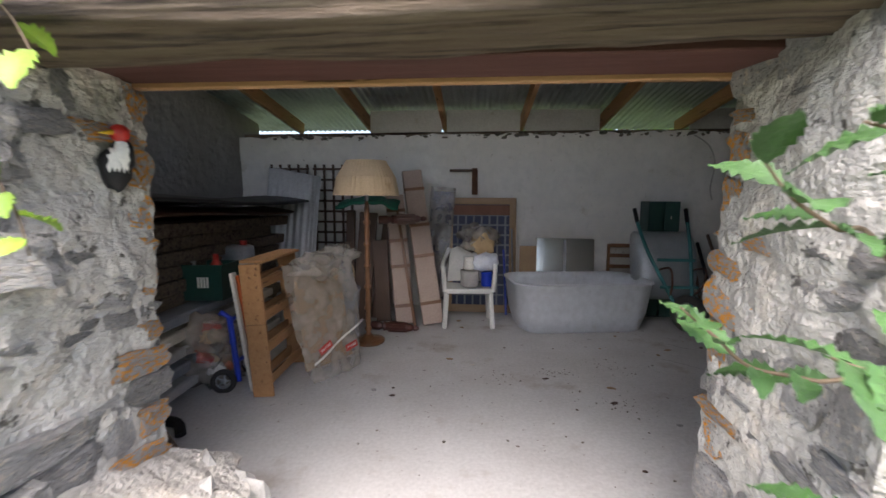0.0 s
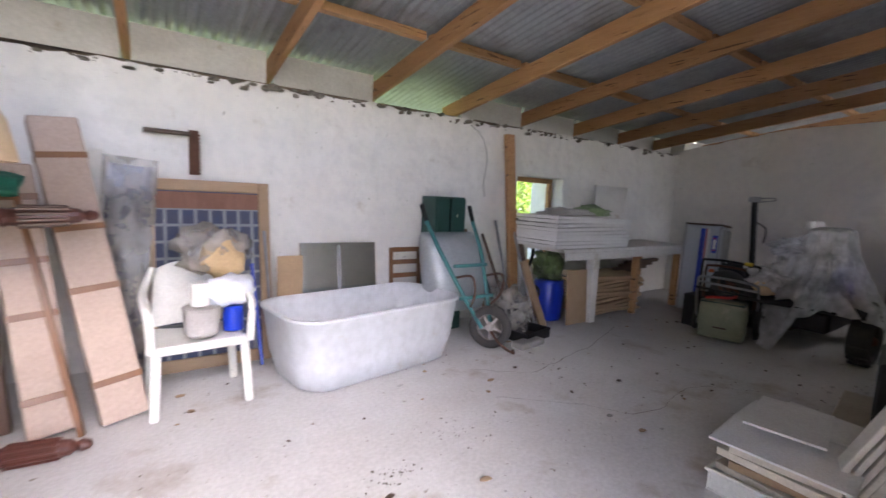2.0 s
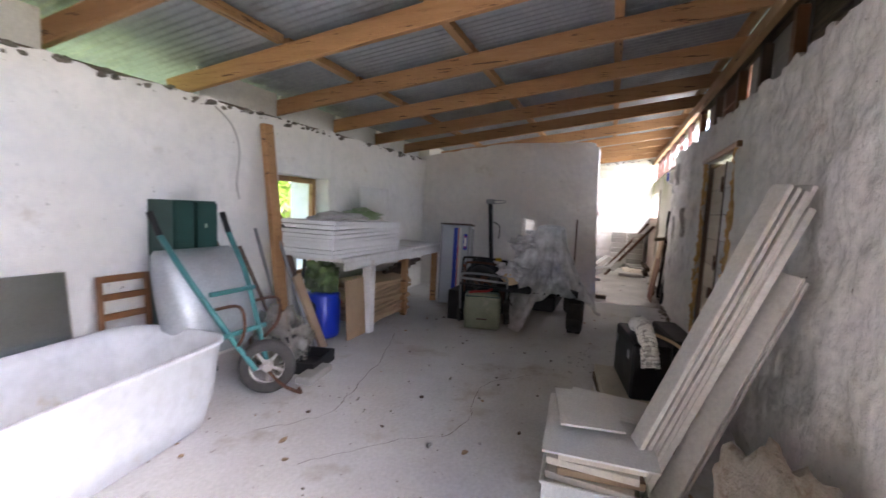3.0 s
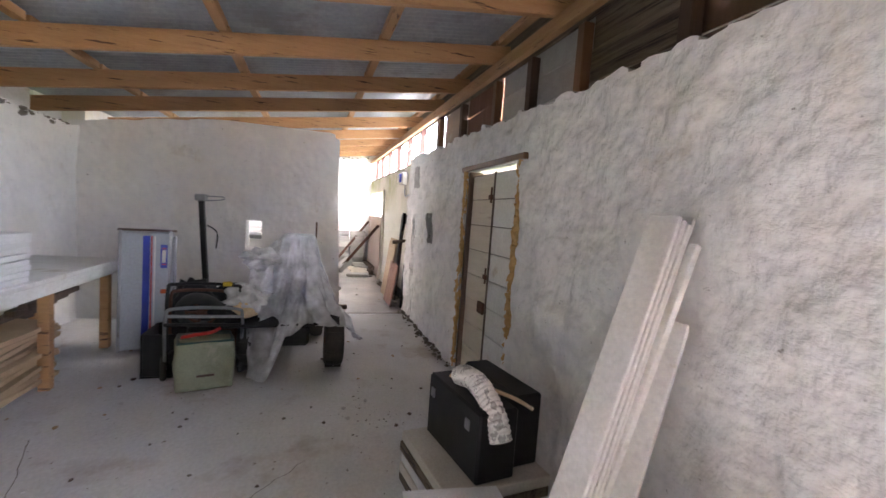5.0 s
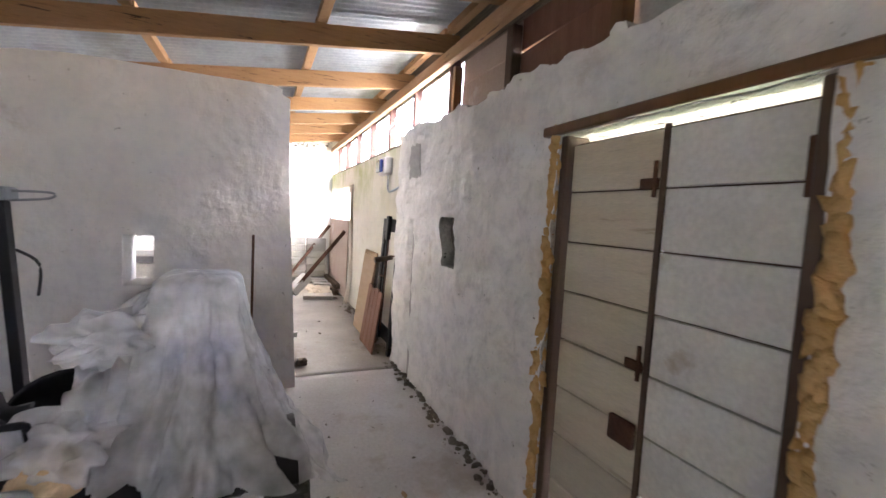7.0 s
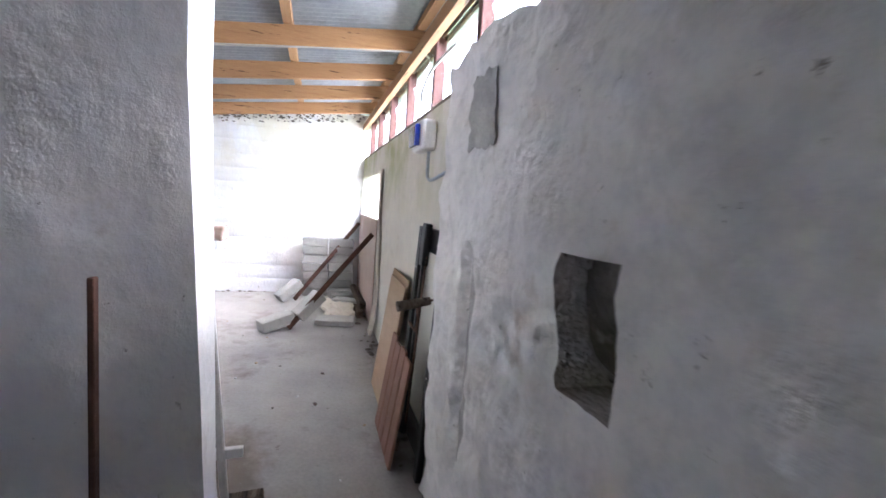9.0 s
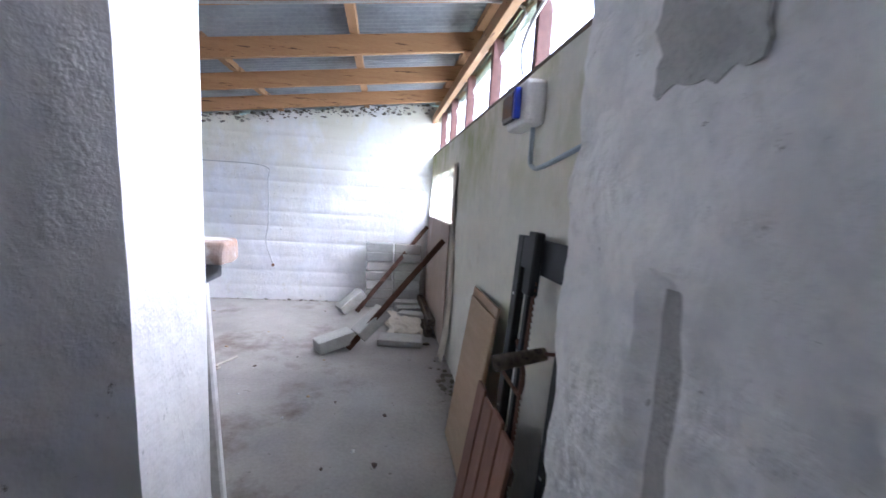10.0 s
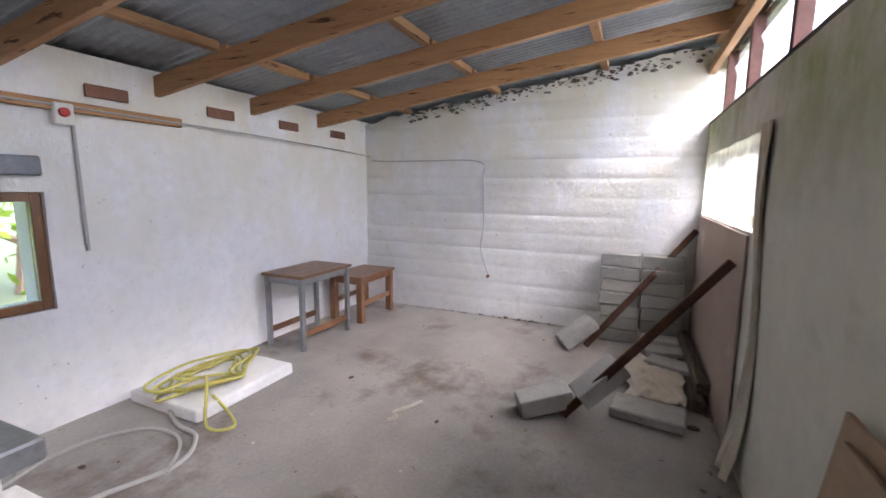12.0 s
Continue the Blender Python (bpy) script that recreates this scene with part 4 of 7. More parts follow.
box(bm, -0.34, 0.008, 1.17, 0.34, 0.018, 1.29)
part("top_band", bm, SLATRED, scr)
bm = M()
tube(bm, [(0.36, 5.32, 0.02), (0.33, 5.55, 0.75)], 0.014, 8)
solo("blue_broom_handle", bm, BLUE, "blue broom handle leaning beside a frame", "broom handle")
bm = M()
tube(bm, [(0.44, 5.3, 0.02), (0.42, 5.55, 1.0)], 0.012, 8)
solo("steel_tube", bm, STEEL, "thin steel tube leaning on the wall", "tube")

# big saw on the wall
saw = thing("crosscut_saw", "old rusty hand saw hung on the wall", "saw", pose(-0.05, 5.715, 1.4))
bm = M()
box(bm, -0.01, 0, 0.0, 0.055, 0.006, 0.32)
for k in range(12):
    vs = [bm.verts.new(p) for p in ((0.055, 0.003, k * 0.025), (0.068, 0.003, k * 0.025 + 0.012), (0.055, 0.003, k * 0.025 + 0.024))]
    bm.faces.new(vs)
part("blade", bm, RUST, saw)
bm = M()
rod(bm, (-0.28, 0.0, 0.29), (0.0, 0.0, 0.29), 0.016)
part("handle", bm, DARKWOOD, saw)

# bath tub
tub = thing("bath_tub", "old white enamel bath with rounded corners and rust marks", "bath", pose(1.07, 5.05, 0, 0, 0, 9) @ Matrix.Diagonal((0.965, 1, 1, 1)))
def tub_ring(bm, a, b, r, z, n=11):
    pts = []
    for cx, cy, a0 in ((a - r, b - r, 0), (-a + r, b - r, 90), (-a + r, -b + r, 180), (a - r, -b + r, 270)):
        for k in range(n):
            t = radians(a0 + 90 * k / (n - 1))
            pts.append(bm.verts.new((cx + r * math.cos(t), cy + r * math.sin(t), z)))
    return pts
bm = M()
rings = [tub_ring(bm, *p) for p in ((0.60, 0.28, 0.15, 0.0), (0.66, 0.33, 0.2, 0.03), (0.71, 0.365, 0.22, 0.2), (0.745, 0.385, 0.22, 0.49), (0.76, 0.40, 0.22, 0.505), (0.76, 0.40, 0.22, 0.52),
                                    (0.735, 0.372, 0.2, 0.522), (0.70, 0.345, 0.2, 0.45), (0.62, 0.29, 0.18, 0.15), (0.5, 0.2, 0.12, 0.09))]
for p, q in zip(rings, rings[1:]):
    for k in range(len(p)):
        bm.faces.new((p[k], p[(k + 1) % len(p)], q[(k + 1) % len(p)], q[k]))
bm.faces.new(rings[0][::-1])
bm.faces.new(rings[-1])
part("tub", bm, ENAMEL, tub, smooth=True)
bm = M()
lathe(bm, [(0.02, 0), (0.02, 0.006)], 16, pose(0.42, 0.0, 0.092))
part("drain", bm, CHROME, tub)

# mirror, board, small chair, locker along the wall
mir = thing("leaning_mirror", "frameless tarnished mirror leaning on the wall behind a bath", "mirror", pose(1.07, 5.62, 0.42, -9, 0, -4))
bm = M()
box(bm, -0.335, 0, 0, 0.335, 0.006, 0.47, bev=0.001)
part("mirror_glass", bm, MIRROR, mir)
bm = M()
box(bm, -0.34, 0.0065, 0, 0.34, 0.016, 0.47)
part("backing", bm, CARD, mir)
bm = M()
box(bm, -0.02, -0.004, 0.02, 0.012, 0.0, 0.45)
part("strip", bm, STEEL, mir)
bm = M()
box(bm, 0.74, 5.60, 0.0, 1.4, 5.73, 0.42, bev=0.01)
solo("low_crate", bm, DARKWOOD, "low dark wooden crate behind the bath", "crate")
bm = M()
box(bm, 0.52, 5.55, 0.0, 0.72, 5.57, 0.80, pose(0, 0, 0, 0, 0, 0), bev=0.003)
solo("brown_panel", bm, CARD, "small brown hardboard panel on the wall", "panel")
ch = thing("ladder_back_chair", "small brown wooden ladder-back chair behind a bath", "chair", pose(1.73, 5.45, 0))
for sx in (-1, 1):
    for y, top in ((0.16, 0.83), (0.04, 0.43)):
        bm = M()
        beam(bm, (sx * 0.15, y, 0), (sx * 0.15, y + (0.05 if top > 0.5 else 0), top), 0.032, 0.032, (0, 1, 0), 0.005)
        part("leg", bm, BROWN, ch)
for z in (0.54, 0.67, 0.79):
    bm = M()
    box(bm, -0.14, 0.185, z, 0.14, 0.2, z + 0.045, bev=0.004)
    part("back_rail", bm, BROWN, ch)
bm = M()
box(bm, -0.18, 0.02, 0.43, 0.18, 0.17, 0.455, bev=0.008)
part("seat", bm, BROWN, ch)
loc = thing("steel_locker", "dark green steel locker with its door ajar", "locker", pose(2.12, 5.6, 0))
bm = M()
box(bm, -0.17, 0.12, 0, 0.17, 0.135, 1.335)
for x in (-0.17, 0.158):
    box(bm, x, -0.12, 0, x + 0.012, 0.12, 1.335)
for z in (0, 0.65, 1.323):
    box(bm, -0.158, -0.12, z, 0.158, 0.12, z + 0.012)
part("body", bm, GREEN, loc)
bm = M()
box(bm, 0, -0.008, 0.02, 0.15, 0.008, 1.32, pose(0.005, -0.13, 0, 0, 0, -10), bev=0.003)
d = part("door", bm, GREEN, loc)
bm = M()
box(bm, -0.155, -0.135, 0.02, -0.02, -0.122, 1.32, bev=0.003)
part("door", bm, GREEN, loc)
bm = M()
box(bm, 0.06, -0.15, 1.14, 0.11, -0.139, 1.17)
part("label_plate", bm, PAPER, loc)

# wheelbarrow stood on its nose
wb = thing("wheelbarrow", "galvanised wheelbarrow stood on end with teal frame", "wheelbarrow", pose(2.08, 4.98, 0))
bm = M()
def tray(u, v):
    a = u * math.pi
    k = math.sin(v * math.pi) ** 0.35
    x = (-0.29 - 0.03 * v) * math.copysign(abs(math.cos(a)) ** 0.55, math.cos(a)) * (0.82 + 0.18 * k)
    d = (math.sin(a) ** 0.6) * (0.24 * k)
    return Vector((x * 1.1 - 0.02, 0.28 - d + 0.16 * v, 0.26 + v * 0.74))
sheet(bm, tray, 30, 24, 0.004)
part("tray", bm, CHROME, wb, smooth=True)
for sx in (-1, 1):
    bm = M()
    tube(bm, curve([(sx * 0.05 + 0.05, -0.12, 0.2), (sx * 0.12 + 0.03, 0.0, 0.42), (sx * 0.22 - 0.02, 0.18, 0.8), (sx * 0.27 - 0.01, 0.42, 1.1)], 6), 0.019, 10)
    part("frame_tube", bm, TEAL, wb)
    bm = M()
    tube(bm, [(sx * 0.27 - 0.01, 0.42, 1.1), (sx * 0.28 - 0.01, 0.5, 1.25)], 0.022, 10)
    part("grip", bm, BLACK, wb)
    bm = M()
    tube(bm, curve([(sx * 0.17 + 0.03, 0.1, 0.62), (sx * 0.17 + 0.05, -0.1, 0.66), (sx * 0.15 + 0.05, -0.12, 0.5), (sx * 0.11 + 0.04, -0.02, 0.36)], 5), 0.011, 8)
    part("leg", bm, RUST, wb)
for z, y in ((0.45, 0.01), (0.72, 0.12)):
    bm = M()
    beam(bm, (-0.16, y, z), (0.22, y, z), 0.03, 0.03, (0, 0, 1), 0.004)
    part("cross_bar", bm, TEAL, wb)
def wheel(parent, m, r, w, hub=RUST, tread=0):
    bm = M()
    prof = [(r * 0.62, -w / 2 * 0.8), (r * 0.85, -w / 2), (r * 0.97, -w / 2 * 0.7), (r, 0), (r * 0.97, w / 2 * 0.7), (r * 0.85, w / 2), (r * 0.62, w / 2 * 0.8), (r * 0.6, 0), (r * 0.62, -w / 2 * 0.8)]
    lathe(bm, prof, 32, m, cap=False)
    for k in range(tread):
        a = k * math.tau / tread
        for s in (-1, 1):
            box(bm, r * 0.96, s * w * 0.02, -r * 0.07, r * 1.05, s * w * 0.42, r * 0.07, m @ pose(0, 0, 0, 0, 0, 0) @ Matrix.Rotation(a + s * 0.5 * math.tau / tread, 4, "Z") @ pose(0, 0, 0, 90, 0, 0))
    tyre = part("wheel", bm, RUBBER, parent, "dusty black tyre", tread == 0)
    bm = M()
    lathe(bm, [(r * 0.12, -w * 0.5), (r * 0.2, -w * 0.3), (r * 0.2, w * 0.3), (r * 0.12, w * 0.5)], 14, m)
    for k in range(5):
        a = k * math.tau / 5
        p = m @ Vector((r * 0.15 * math.cos(a), r * 0.15 * math.sin(a), 0))
        q = m @ Vector((r * 0.62 * math.cos(a), r * 0.62 * math.sin(a), 0))
        rod(bm, p, q, r * 0.07, r * 0.05, 8)
    lathe(bm, [(r * 0.64, -w * 0.28), (r * 0.58, -w * 0.1), (r * 0.58, w * 0.1), (r * 0.64, w * 0.28)], 28, m, cap=False)
    part("rim", bm, hub, tyre)
    return tyre
wheel(wb, pose(0.06, -0.16, 0.215) @ pose(0, 0, 0, 0, 90, 35), 0.19, 0.085, SACK)
bm = M()
tube(bm, curve([(0.05, -0.16, 0.2), (0.07, -0.28, 0.1), (0.15, -0.37, 0.03), (0.22, -0.3, 0.02)], 5), 0.012, 8)
part("nose_bar", bm, RUST, wb)

# tools and clutter between barrow and window
for k, (x0, y0, x1, y1, z1, r, material, nm, lab) in enumerate((
        (2.55, 5.3, 2.5, 5.72, 1.0, 0.016, BROWN, "rake", "wooden rake handle leaning on the wall"),
        (2.68, 5.25, 2.62, 5.72, 0.85, 0.02, BLACK, "black_tool_handle", "black tool handle leaning on the wall"),
        (2.8, 5.2, 2.9, 5.7, 1.1, 0.015, STEEL, "steel_pipe", "thin steel pipe leaning on the wall"),
        (3.02, 5.1, 3.1, 5.66, 1.12, 0.016, STEEL, "vacuum_tube", "grey metal tube with black hose"),
        (2.9, 5.35, 2.72, 5.7, 0.95, 0.018, DARKWOOD, "fence_stake", "dark wooden stake leaning on the wall"),
        (3.2, 5.3, 3.16, 5.66, 1.22, 0.03, DARKWOOD, "dark_stake", "dark flat stake by the window"))):
    bm = M()
    tube(bm, [(x0, y0, 0.0), ((x0 + x1) / 2, (y0 + y1) / 2, z1 / 2 + 0.01), (x1, y1, z1)], r, 8)
    solo(nm, bm, material, lab, "tool")
bm = M()
tube(bm, curve([(3.1, 5.62, 1.12), (3.2, 5.5, 1.1), (3.22, 5.4, 0.8), (3.1, 5.35, 0.5), (3.25, 5.3, 0.35), (3.1, 5.25, 0.2)], 7), 0.018, 8)
solo("vacuum_hose", bm, BLACK, "coiled black flexible hose hanging down", "hose")
bm = M()
lump(bm, (2.62, 5.15, 0.2), (0.2, 0.22, 0.26), 0.5, 2.5, 4, flat=0.0, seed=21)
solo("plastic_sheet", bm, WRAP, "crumpled clear plastic sheet on the floor", "plastic sheet", smooth=True)
cs = thing("tool_case", "open black plastic tool case on the floor", "case", pose(2.72, 4.92, 0, 0, 0, 12))
bm = M()
box(bm, -0.2, -0.13, 0, 0.2, 0.13, 0.015)
for a, b, c, d in ((-0.2, -0.13, 0.2, -0.115), (-0.2, 0.115, 0.2, 0.13), (-0.2, -0.115, -0.185, 0.115), (0.185, -0.115, 0.2, 0.115)):
    box(bm, a, b, 0.015, c, d, 0.1)
part("tray", bm, BLACK, cs)
bm = M()
box(bm, -0.2, 0.0, 0, 0.2, 0.025, 0.24, pose(0, 0.135, 0.1, -22, 0, 0), bev=0.008)
part("lid", bm, BLACK, cs)
bm = M()
box(bm, -0.17, -0.07, 0, 0.17, 0.07, 0.06, pose(2.55, 4.74, 0, 0, 0, 8), bev=0.012)
solo("white_brick", bm, BLOCKM, "pale concrete brick lying on the floor", "brick")
bm = M()
beam(bm, (3.10, 5.52, 0.012), (3.03, 5.70, 2.06), 0.12, 0.06, (0, 1, 0.1), 0.006)
solo("wall_post", bm, PINE, "orange pine post standing against the wall", "post")
bm = M()
box(bm, -0.055, -0.015, 0, 0.055, 0.015, 0.75, pose(3.12, 5.08, 0, -16, -12, 10), bev=0.004)
solo("short_plank", bm, PLY, "short pale plank leaning in a corner", "plank")
bm = M()
tube(bm, curve([(2.5, 5.72, 2.1), (2.68, 5.735, 1.98), (2.76, 5.74, 1.78), (2.73, 5.74, 1.5), (2.76, 5.74, 1.36)], 8), 0.008, 6)
solo("wall_cable", bm, CABLE, "loose grey cable hanging down the wall", "cable")

# drum with a bag
dr = thing("blue_drum", "blue plastic drum beside the table", "drum", pose(3.47, 5.36, 0))
bm = M()
lathe(bm, [(0.15, 0), (0.165, 0.02), (0.17, 0.06), (0.172, 0.36), (0.165, 0.38), (0.168, 0.42), (0.16, 0.45), (0.13, 0.46)], 28)
part("body", bm, BLUE, dr, smooth=True)
bm = M()
lathe(bm, [(0.02, 0), (0.02, 0.012)], 12, pose(0.13, -0.112, 0.33, 90, 0, 48))
part("bung", bm, RED, dr)
bm = M()
lump(bm, (3.46, 5.36, 0.62), (0.16, 0.13, 0.19), 0.6, 2.4, 4, flat=0.46, seed=31)
solo("compost_bag", bm, mat("green_black_bag", (0.05, 0.06, 0.04), (0.16, 0.28, 0.07), 0.4, scale=5, fine=40, bump=0.6, c3=(0.28, 0.24, 0.18), patch=6, amount=0.1), "torn green and black compost bag on a drum", "bag", smooth=True)

# long white table with panels on it and boards below
tb = thing("white_work_table", "long white painted work table with mixed legs", "table", pose(0, 0, 0))
bm = M()
box(bm, 3.2, 4.95, 0.815, 5.78, 5.66, 0.85, bev=0.004)
part("tabletop", bm, WHITEWOOD, tb)
bm = M()
box(bm, 3.25, 4.955, 0.73, 5.73, 4.975, 0.813, bev=0.003)
part("apron", bm, WHITEWOOD, tb)
for x, y, w, material in ((3.80, 4.98, 0.10, WHITEWOOD), (4.66, 5.0, 0.07, PINE), (5.66, 5.02, 0.07, PINE), (5.66, 5.56, 0.07, PINE), (3.26, 5.56, 0.08, WHITEWOOD)):
    bm = M()
    box(bm, x - w / 2, y - 0.002, 0, x + w / 2, y + w, 0.812, bev=0.004)
    part("leg", bm, material, tb)
for k in range(9):
    bm = M()
    o = rng.uniform(-0.02, 0.02)
    sl = 0.012 * k
    sheet(bm, lambda u, v: Vector((3.10 + sl * 0.3 + o + u * (1.28 + o), 4.99 + v * 0.62 + o * 0.5, 0.888 + k * 0.037 + 0.012 * math.sin(u * 3 + k) * (k / 9))), 8, 3, 0.033)
    solo("foam_panel", bm, FOAMW, "white foam insulation panel in a stack", "panel", group="foam panel stack")
bm = M()
lump(bm, (3.95, 5.25, 1.235), (0.28, 0.18, 0.075), 0.5, 2.2, 3, flat=1.2, seed=41)
solo("green_bag", bm, mat("green_printed_bag", (0.16, 0.26, 0.10), (0.30, 0.33, 0.22), 0.4, scale=9, fine=40, bump=0.5, c3=(0.10, 0.06, 0.05), patch=7, amount=0.1), "crumpled green printed plastic bag on panels", "bag", smooth=True)
bm = M()
lump(bm, (3.5, 5.2, 1.225), (0.36, 0.2, 0.055), 0.4, 2.0, 3, flat=1.2, seed=43)
solo("grey_sack", bm, SACK, "flat grey sack lying on white panels", "sack", smooth=True)
bm = M()
sheet(bm, lambda u, v: Vector((4.55 + u * 0.72, 5.62 + 0.05 * math.sin(u * math.pi) + 0.02 * v, 0.853 + v * 0.74)), 14, 4, 0.01)
solo("curved_white_sheet", bm, WHITEWOOD, "curved white sheet standing on the table", "sheet", smooth=True)
bm = M()
box(bm, -0.18, -0.01, 0, 0.18, 0.01, 0.6, pose(3.60, 5.03, 0, -4, 0, 0), bev=0.003)
solo("hardboard_panel", bm, CARD, "brown hardboard panel leaning under the table", "panel")
for k in range(12):
    bm = M()
    zz = 0.06 + k * 0.04
    o = rng.uniform(-0.05, 0.05)
    sheet(bm, lambda u, v: Vector((3.92 + o + u * (0.95 + o), 5.06 + v * 0.5 + o * 0.5, zz + 0.014 * math.sin(u * 4 + k * 1.3) + 0.01 * math.sin(v * 5 + k))), 10, 4, 0.03)
    solo("cardboard_sheet", bm, CARD, "bowed brown cardboard sheet in a stack", "cardboard", group="cardboard stack")
for k in range(5):
    bm = M()
    box(bm, 4.6, 5.1 + k * 0.08, 0.53 - k * 0.02, 5.3, 5.16 + k * 0.08, 0.57 - k * 0.02, pose(0, 0, 0, 0, -1 + k * 0.4, 0))
    solo("timber_offcut", bm, DARKWOOD, "dark timber offcut under the table", "timber", group="timber offcuts")

# silver cabinet, mast
cab = thing("silver_cabinet", "silver metal cabinet with a blue and red stripe", "cabinet", pose(5.46, 4.58, 0, 0, 4, 13))
bm = M()
box(bm, 0, -0.12, 0.04, 0.5, 0.3, 1.14, bev=0.015)
part("body", bm, ALU, cab)
bm = M()
box(bm, 0.04, -0.126, 0.06, 0.47, -0.121, 1.1, bev=0.002)
part("side_panel", bm, STEEL, cab, "grey side panel")
for k in range(3):
    bm = M()
    box(bm, 0.05 + k * 0.19, -0.142, 0.06, 0.075 + k * 0.19, -0.127, 1.1, bev=0.003)
    part("side_rail", bm, STEEL, cab)
for y, w, material in ((0.085, 0.055, BLUE), (0.045, 0.012, RED), (0.02, 0.012, WHITEP)):
    bm = M()
    box(bm, -0.006, y - w / 2, 0.06, -0.002, y + w / 2, 1.1)
    part("stripe", bm, material, cab)
bm = M()
box(bm, -0.007, -0.08, 0.80, -0.002, -0.025, 1.02, bev=0.002)
part("badge", bm, BLUE, cab, "blue badge")
for k, (z0, z1, material) in enumerate(((0.83, 0.84, RED), (0.85, 0.97, WHITEP), (0.98, 0.99, RED))):
    bm = M()
    box(bm, -0.009, -0.068, z0, -0.0075, -0.037, z1)
    part("badge_mark", bm, material, cab)
bm = M()
box(bm, -0.022, -0.09, 0.56, -0.002, -0.03, 0.60, bev=0.006)
part("reflector", bm, ORANGE, cab, "orange reflector")
for y in (-0.115, 0.27):
    bm = M()
    box(bm, -0.012, y, 0.03, -0.001, y + 0.025, 1.15, bev=0.003)
    part("edge_trim", bm, STEEL, cab)
for k in range(5):
    bm = M()
    box(bm, 0.01 + k * 0.1, -0.13, 1.142, 0.08 + k * 0.1, 0.31, 1.165, pose(0, 0, 0, 0, 0, rng.uniform(-3, 3)), bev=0.004)
    part("top_slat", bm, DARKWOOD, cab)
mast = thing("jack_mast", "rusty steel mast with clamp and loop handle", "mast", pose(6.05, 4.25, 0, -4, 0, 0))
bm = M()
box(bm, -0.035, -0.025, 0, 0.035, 0.025, 1.5, bev=0.004)
part("column", bm, BLACK, mast)
bm = M()
box(bm, -0.07, -0.05, 1.46, 0.07, 0.05, 1.53, bev=0.01)
part("head", bm, STEEL, mast)
bm = M()
tube(bm, curve([(0, -0.03, 1.46), (0, -0.2, 1.47), (0, -0.21, 1.5), (0, -0.03, 1.51)], 4), 0.007, 6)
part("loop_handle", bm, STEEL, mast)
bm = M()
tube(bm, curve([(0, -0.04, 1.2), (-0.03, -0.14, 1.12), (-0.02, -0.12, 0.95)], 5), 0.008, 6)
part("cord", bm, BLACK, mast)

# olive box, folded frames, tyre, black basin
mw = thing("lawn_mower", "dusty lawn mower with an olive grass bag and folded handle", "lawn mower", pose(4.62, 3.99, 0, 0, 0, 14))
bm = M()
def bag_pt(u, v):
    a = u * math.tau
    c, q = math.cos(a), math.sin(a)
    k = 1 / max(abs(c), abs(q)) ** 0.8
    w = 1.0 - 0.10 * abs(v - 0.45) - 0.75 * max(0, v - 0.9) * 4 * 0.5
    return Vector((0.165 * c * k * w, 0.215 * q * k * w + 0.006 * noise.noise(Vector((a, v * 4, 1))), 0.02 + min(v / 0.9, 1) * 0.36 + 0.02 * max(0, v - 0.9) * 10 * (1 if c < 0 else 0.6)))
sheet(bm, bag_pt, 48, 20)
bmesh.ops.remove_doubles(bm, verts=bm.verts, dist=0.0005)
bmesh.ops.holes_fill(bm, edges=bm.edges)
part("grass_bag", bm, OLIVE, mw, smooth=True)
bm = M()
box(bm, -0.15, -0.195, 0.372, 0.15, 0.195, 0.395, bev=0.01)
part("bag_lid", bm, GREEN, mw, "dark green bag top")
bm = M()
box(bm, -0.180, -0.06, 0.13, -0.166, 0.06, 0.145, bev=0.003)
part("seam", bm, DARKWOOD, mw)
bm = M()
box(bm, 0.16, -0.25, 0.12, 0.62, 0.25, 0.24, bev=0.04, seg=2)
part("deck", bm, BLACK, mw)
bm = M()
lathe(bm, [(0.12, 0.24), (0.13, 0.26), (0.12, 0.36), (0.06, 0.40), (0.02, 0.405)], 20, pose(0.42, 0, 0))
part("engine", bm, BLACK, mw, smooth=True)
for x, y in ((0.2, -0.28), (0.2, 0.28), (0.58, -0.28), (0.58, 0.28)):
    wheel(mw, pose(x, y, 0.1) @ pose(0, 0, 0, 90, 0, 0), 0.1, 0.045, GREYBIN)
for k, (x, h, w, material) in enumerate(((0.03, 0.60, 0.27, STEEL), (0.10, 0.78, 0.26, BLACK), (0.20, 0.71, 0.24, RUST))):
    bm = M()
    tube(bm, curve([(x + 0.12, -w, 0.16), (x + 0.02, -w, h - 0.08), (x, -w + 0.07, h), (x, w - 0.07, h + 0.02), (x + 0.02, w, h - 0.06), (x + 0.12, w, 0.16)], 5), 0.013, 8)
    part("handle_tube", bm, material, mw)
for z, dx, material in ((0.47, 0.0, BLACK), (0.53, 0.03, STEEL)):
    bm = M()
    beam(bm, (dx, -0.26, z), (dx + 0.02, 0.28, z + 0.03), 0.025, 0.022, bev=0.004)
    part("cross_bar", bm, material, mw)
bm = M()
tube(bm, curve([(-0.03, -0.1, 0.46), (-0.06, -0.04, 0.44), (-0.07, 0.08, 0.43), (-0.04, 0.16, 0.41)], 5), 0.014, 8)
part("lever", bm, RED, mw, "red plastic lever")
bm = M()
box(bm, 0.08, -0.19, 0.775, 0.13, -0.12, 0.81, bev=0.006)
part("switch_tag", bm, YELLOW, mw, "faded yellow tag")
ty = thing("spare_wheel", "worn black wheel resting on a mower", "wheel", pose(4.98, 4.10, 0.50))
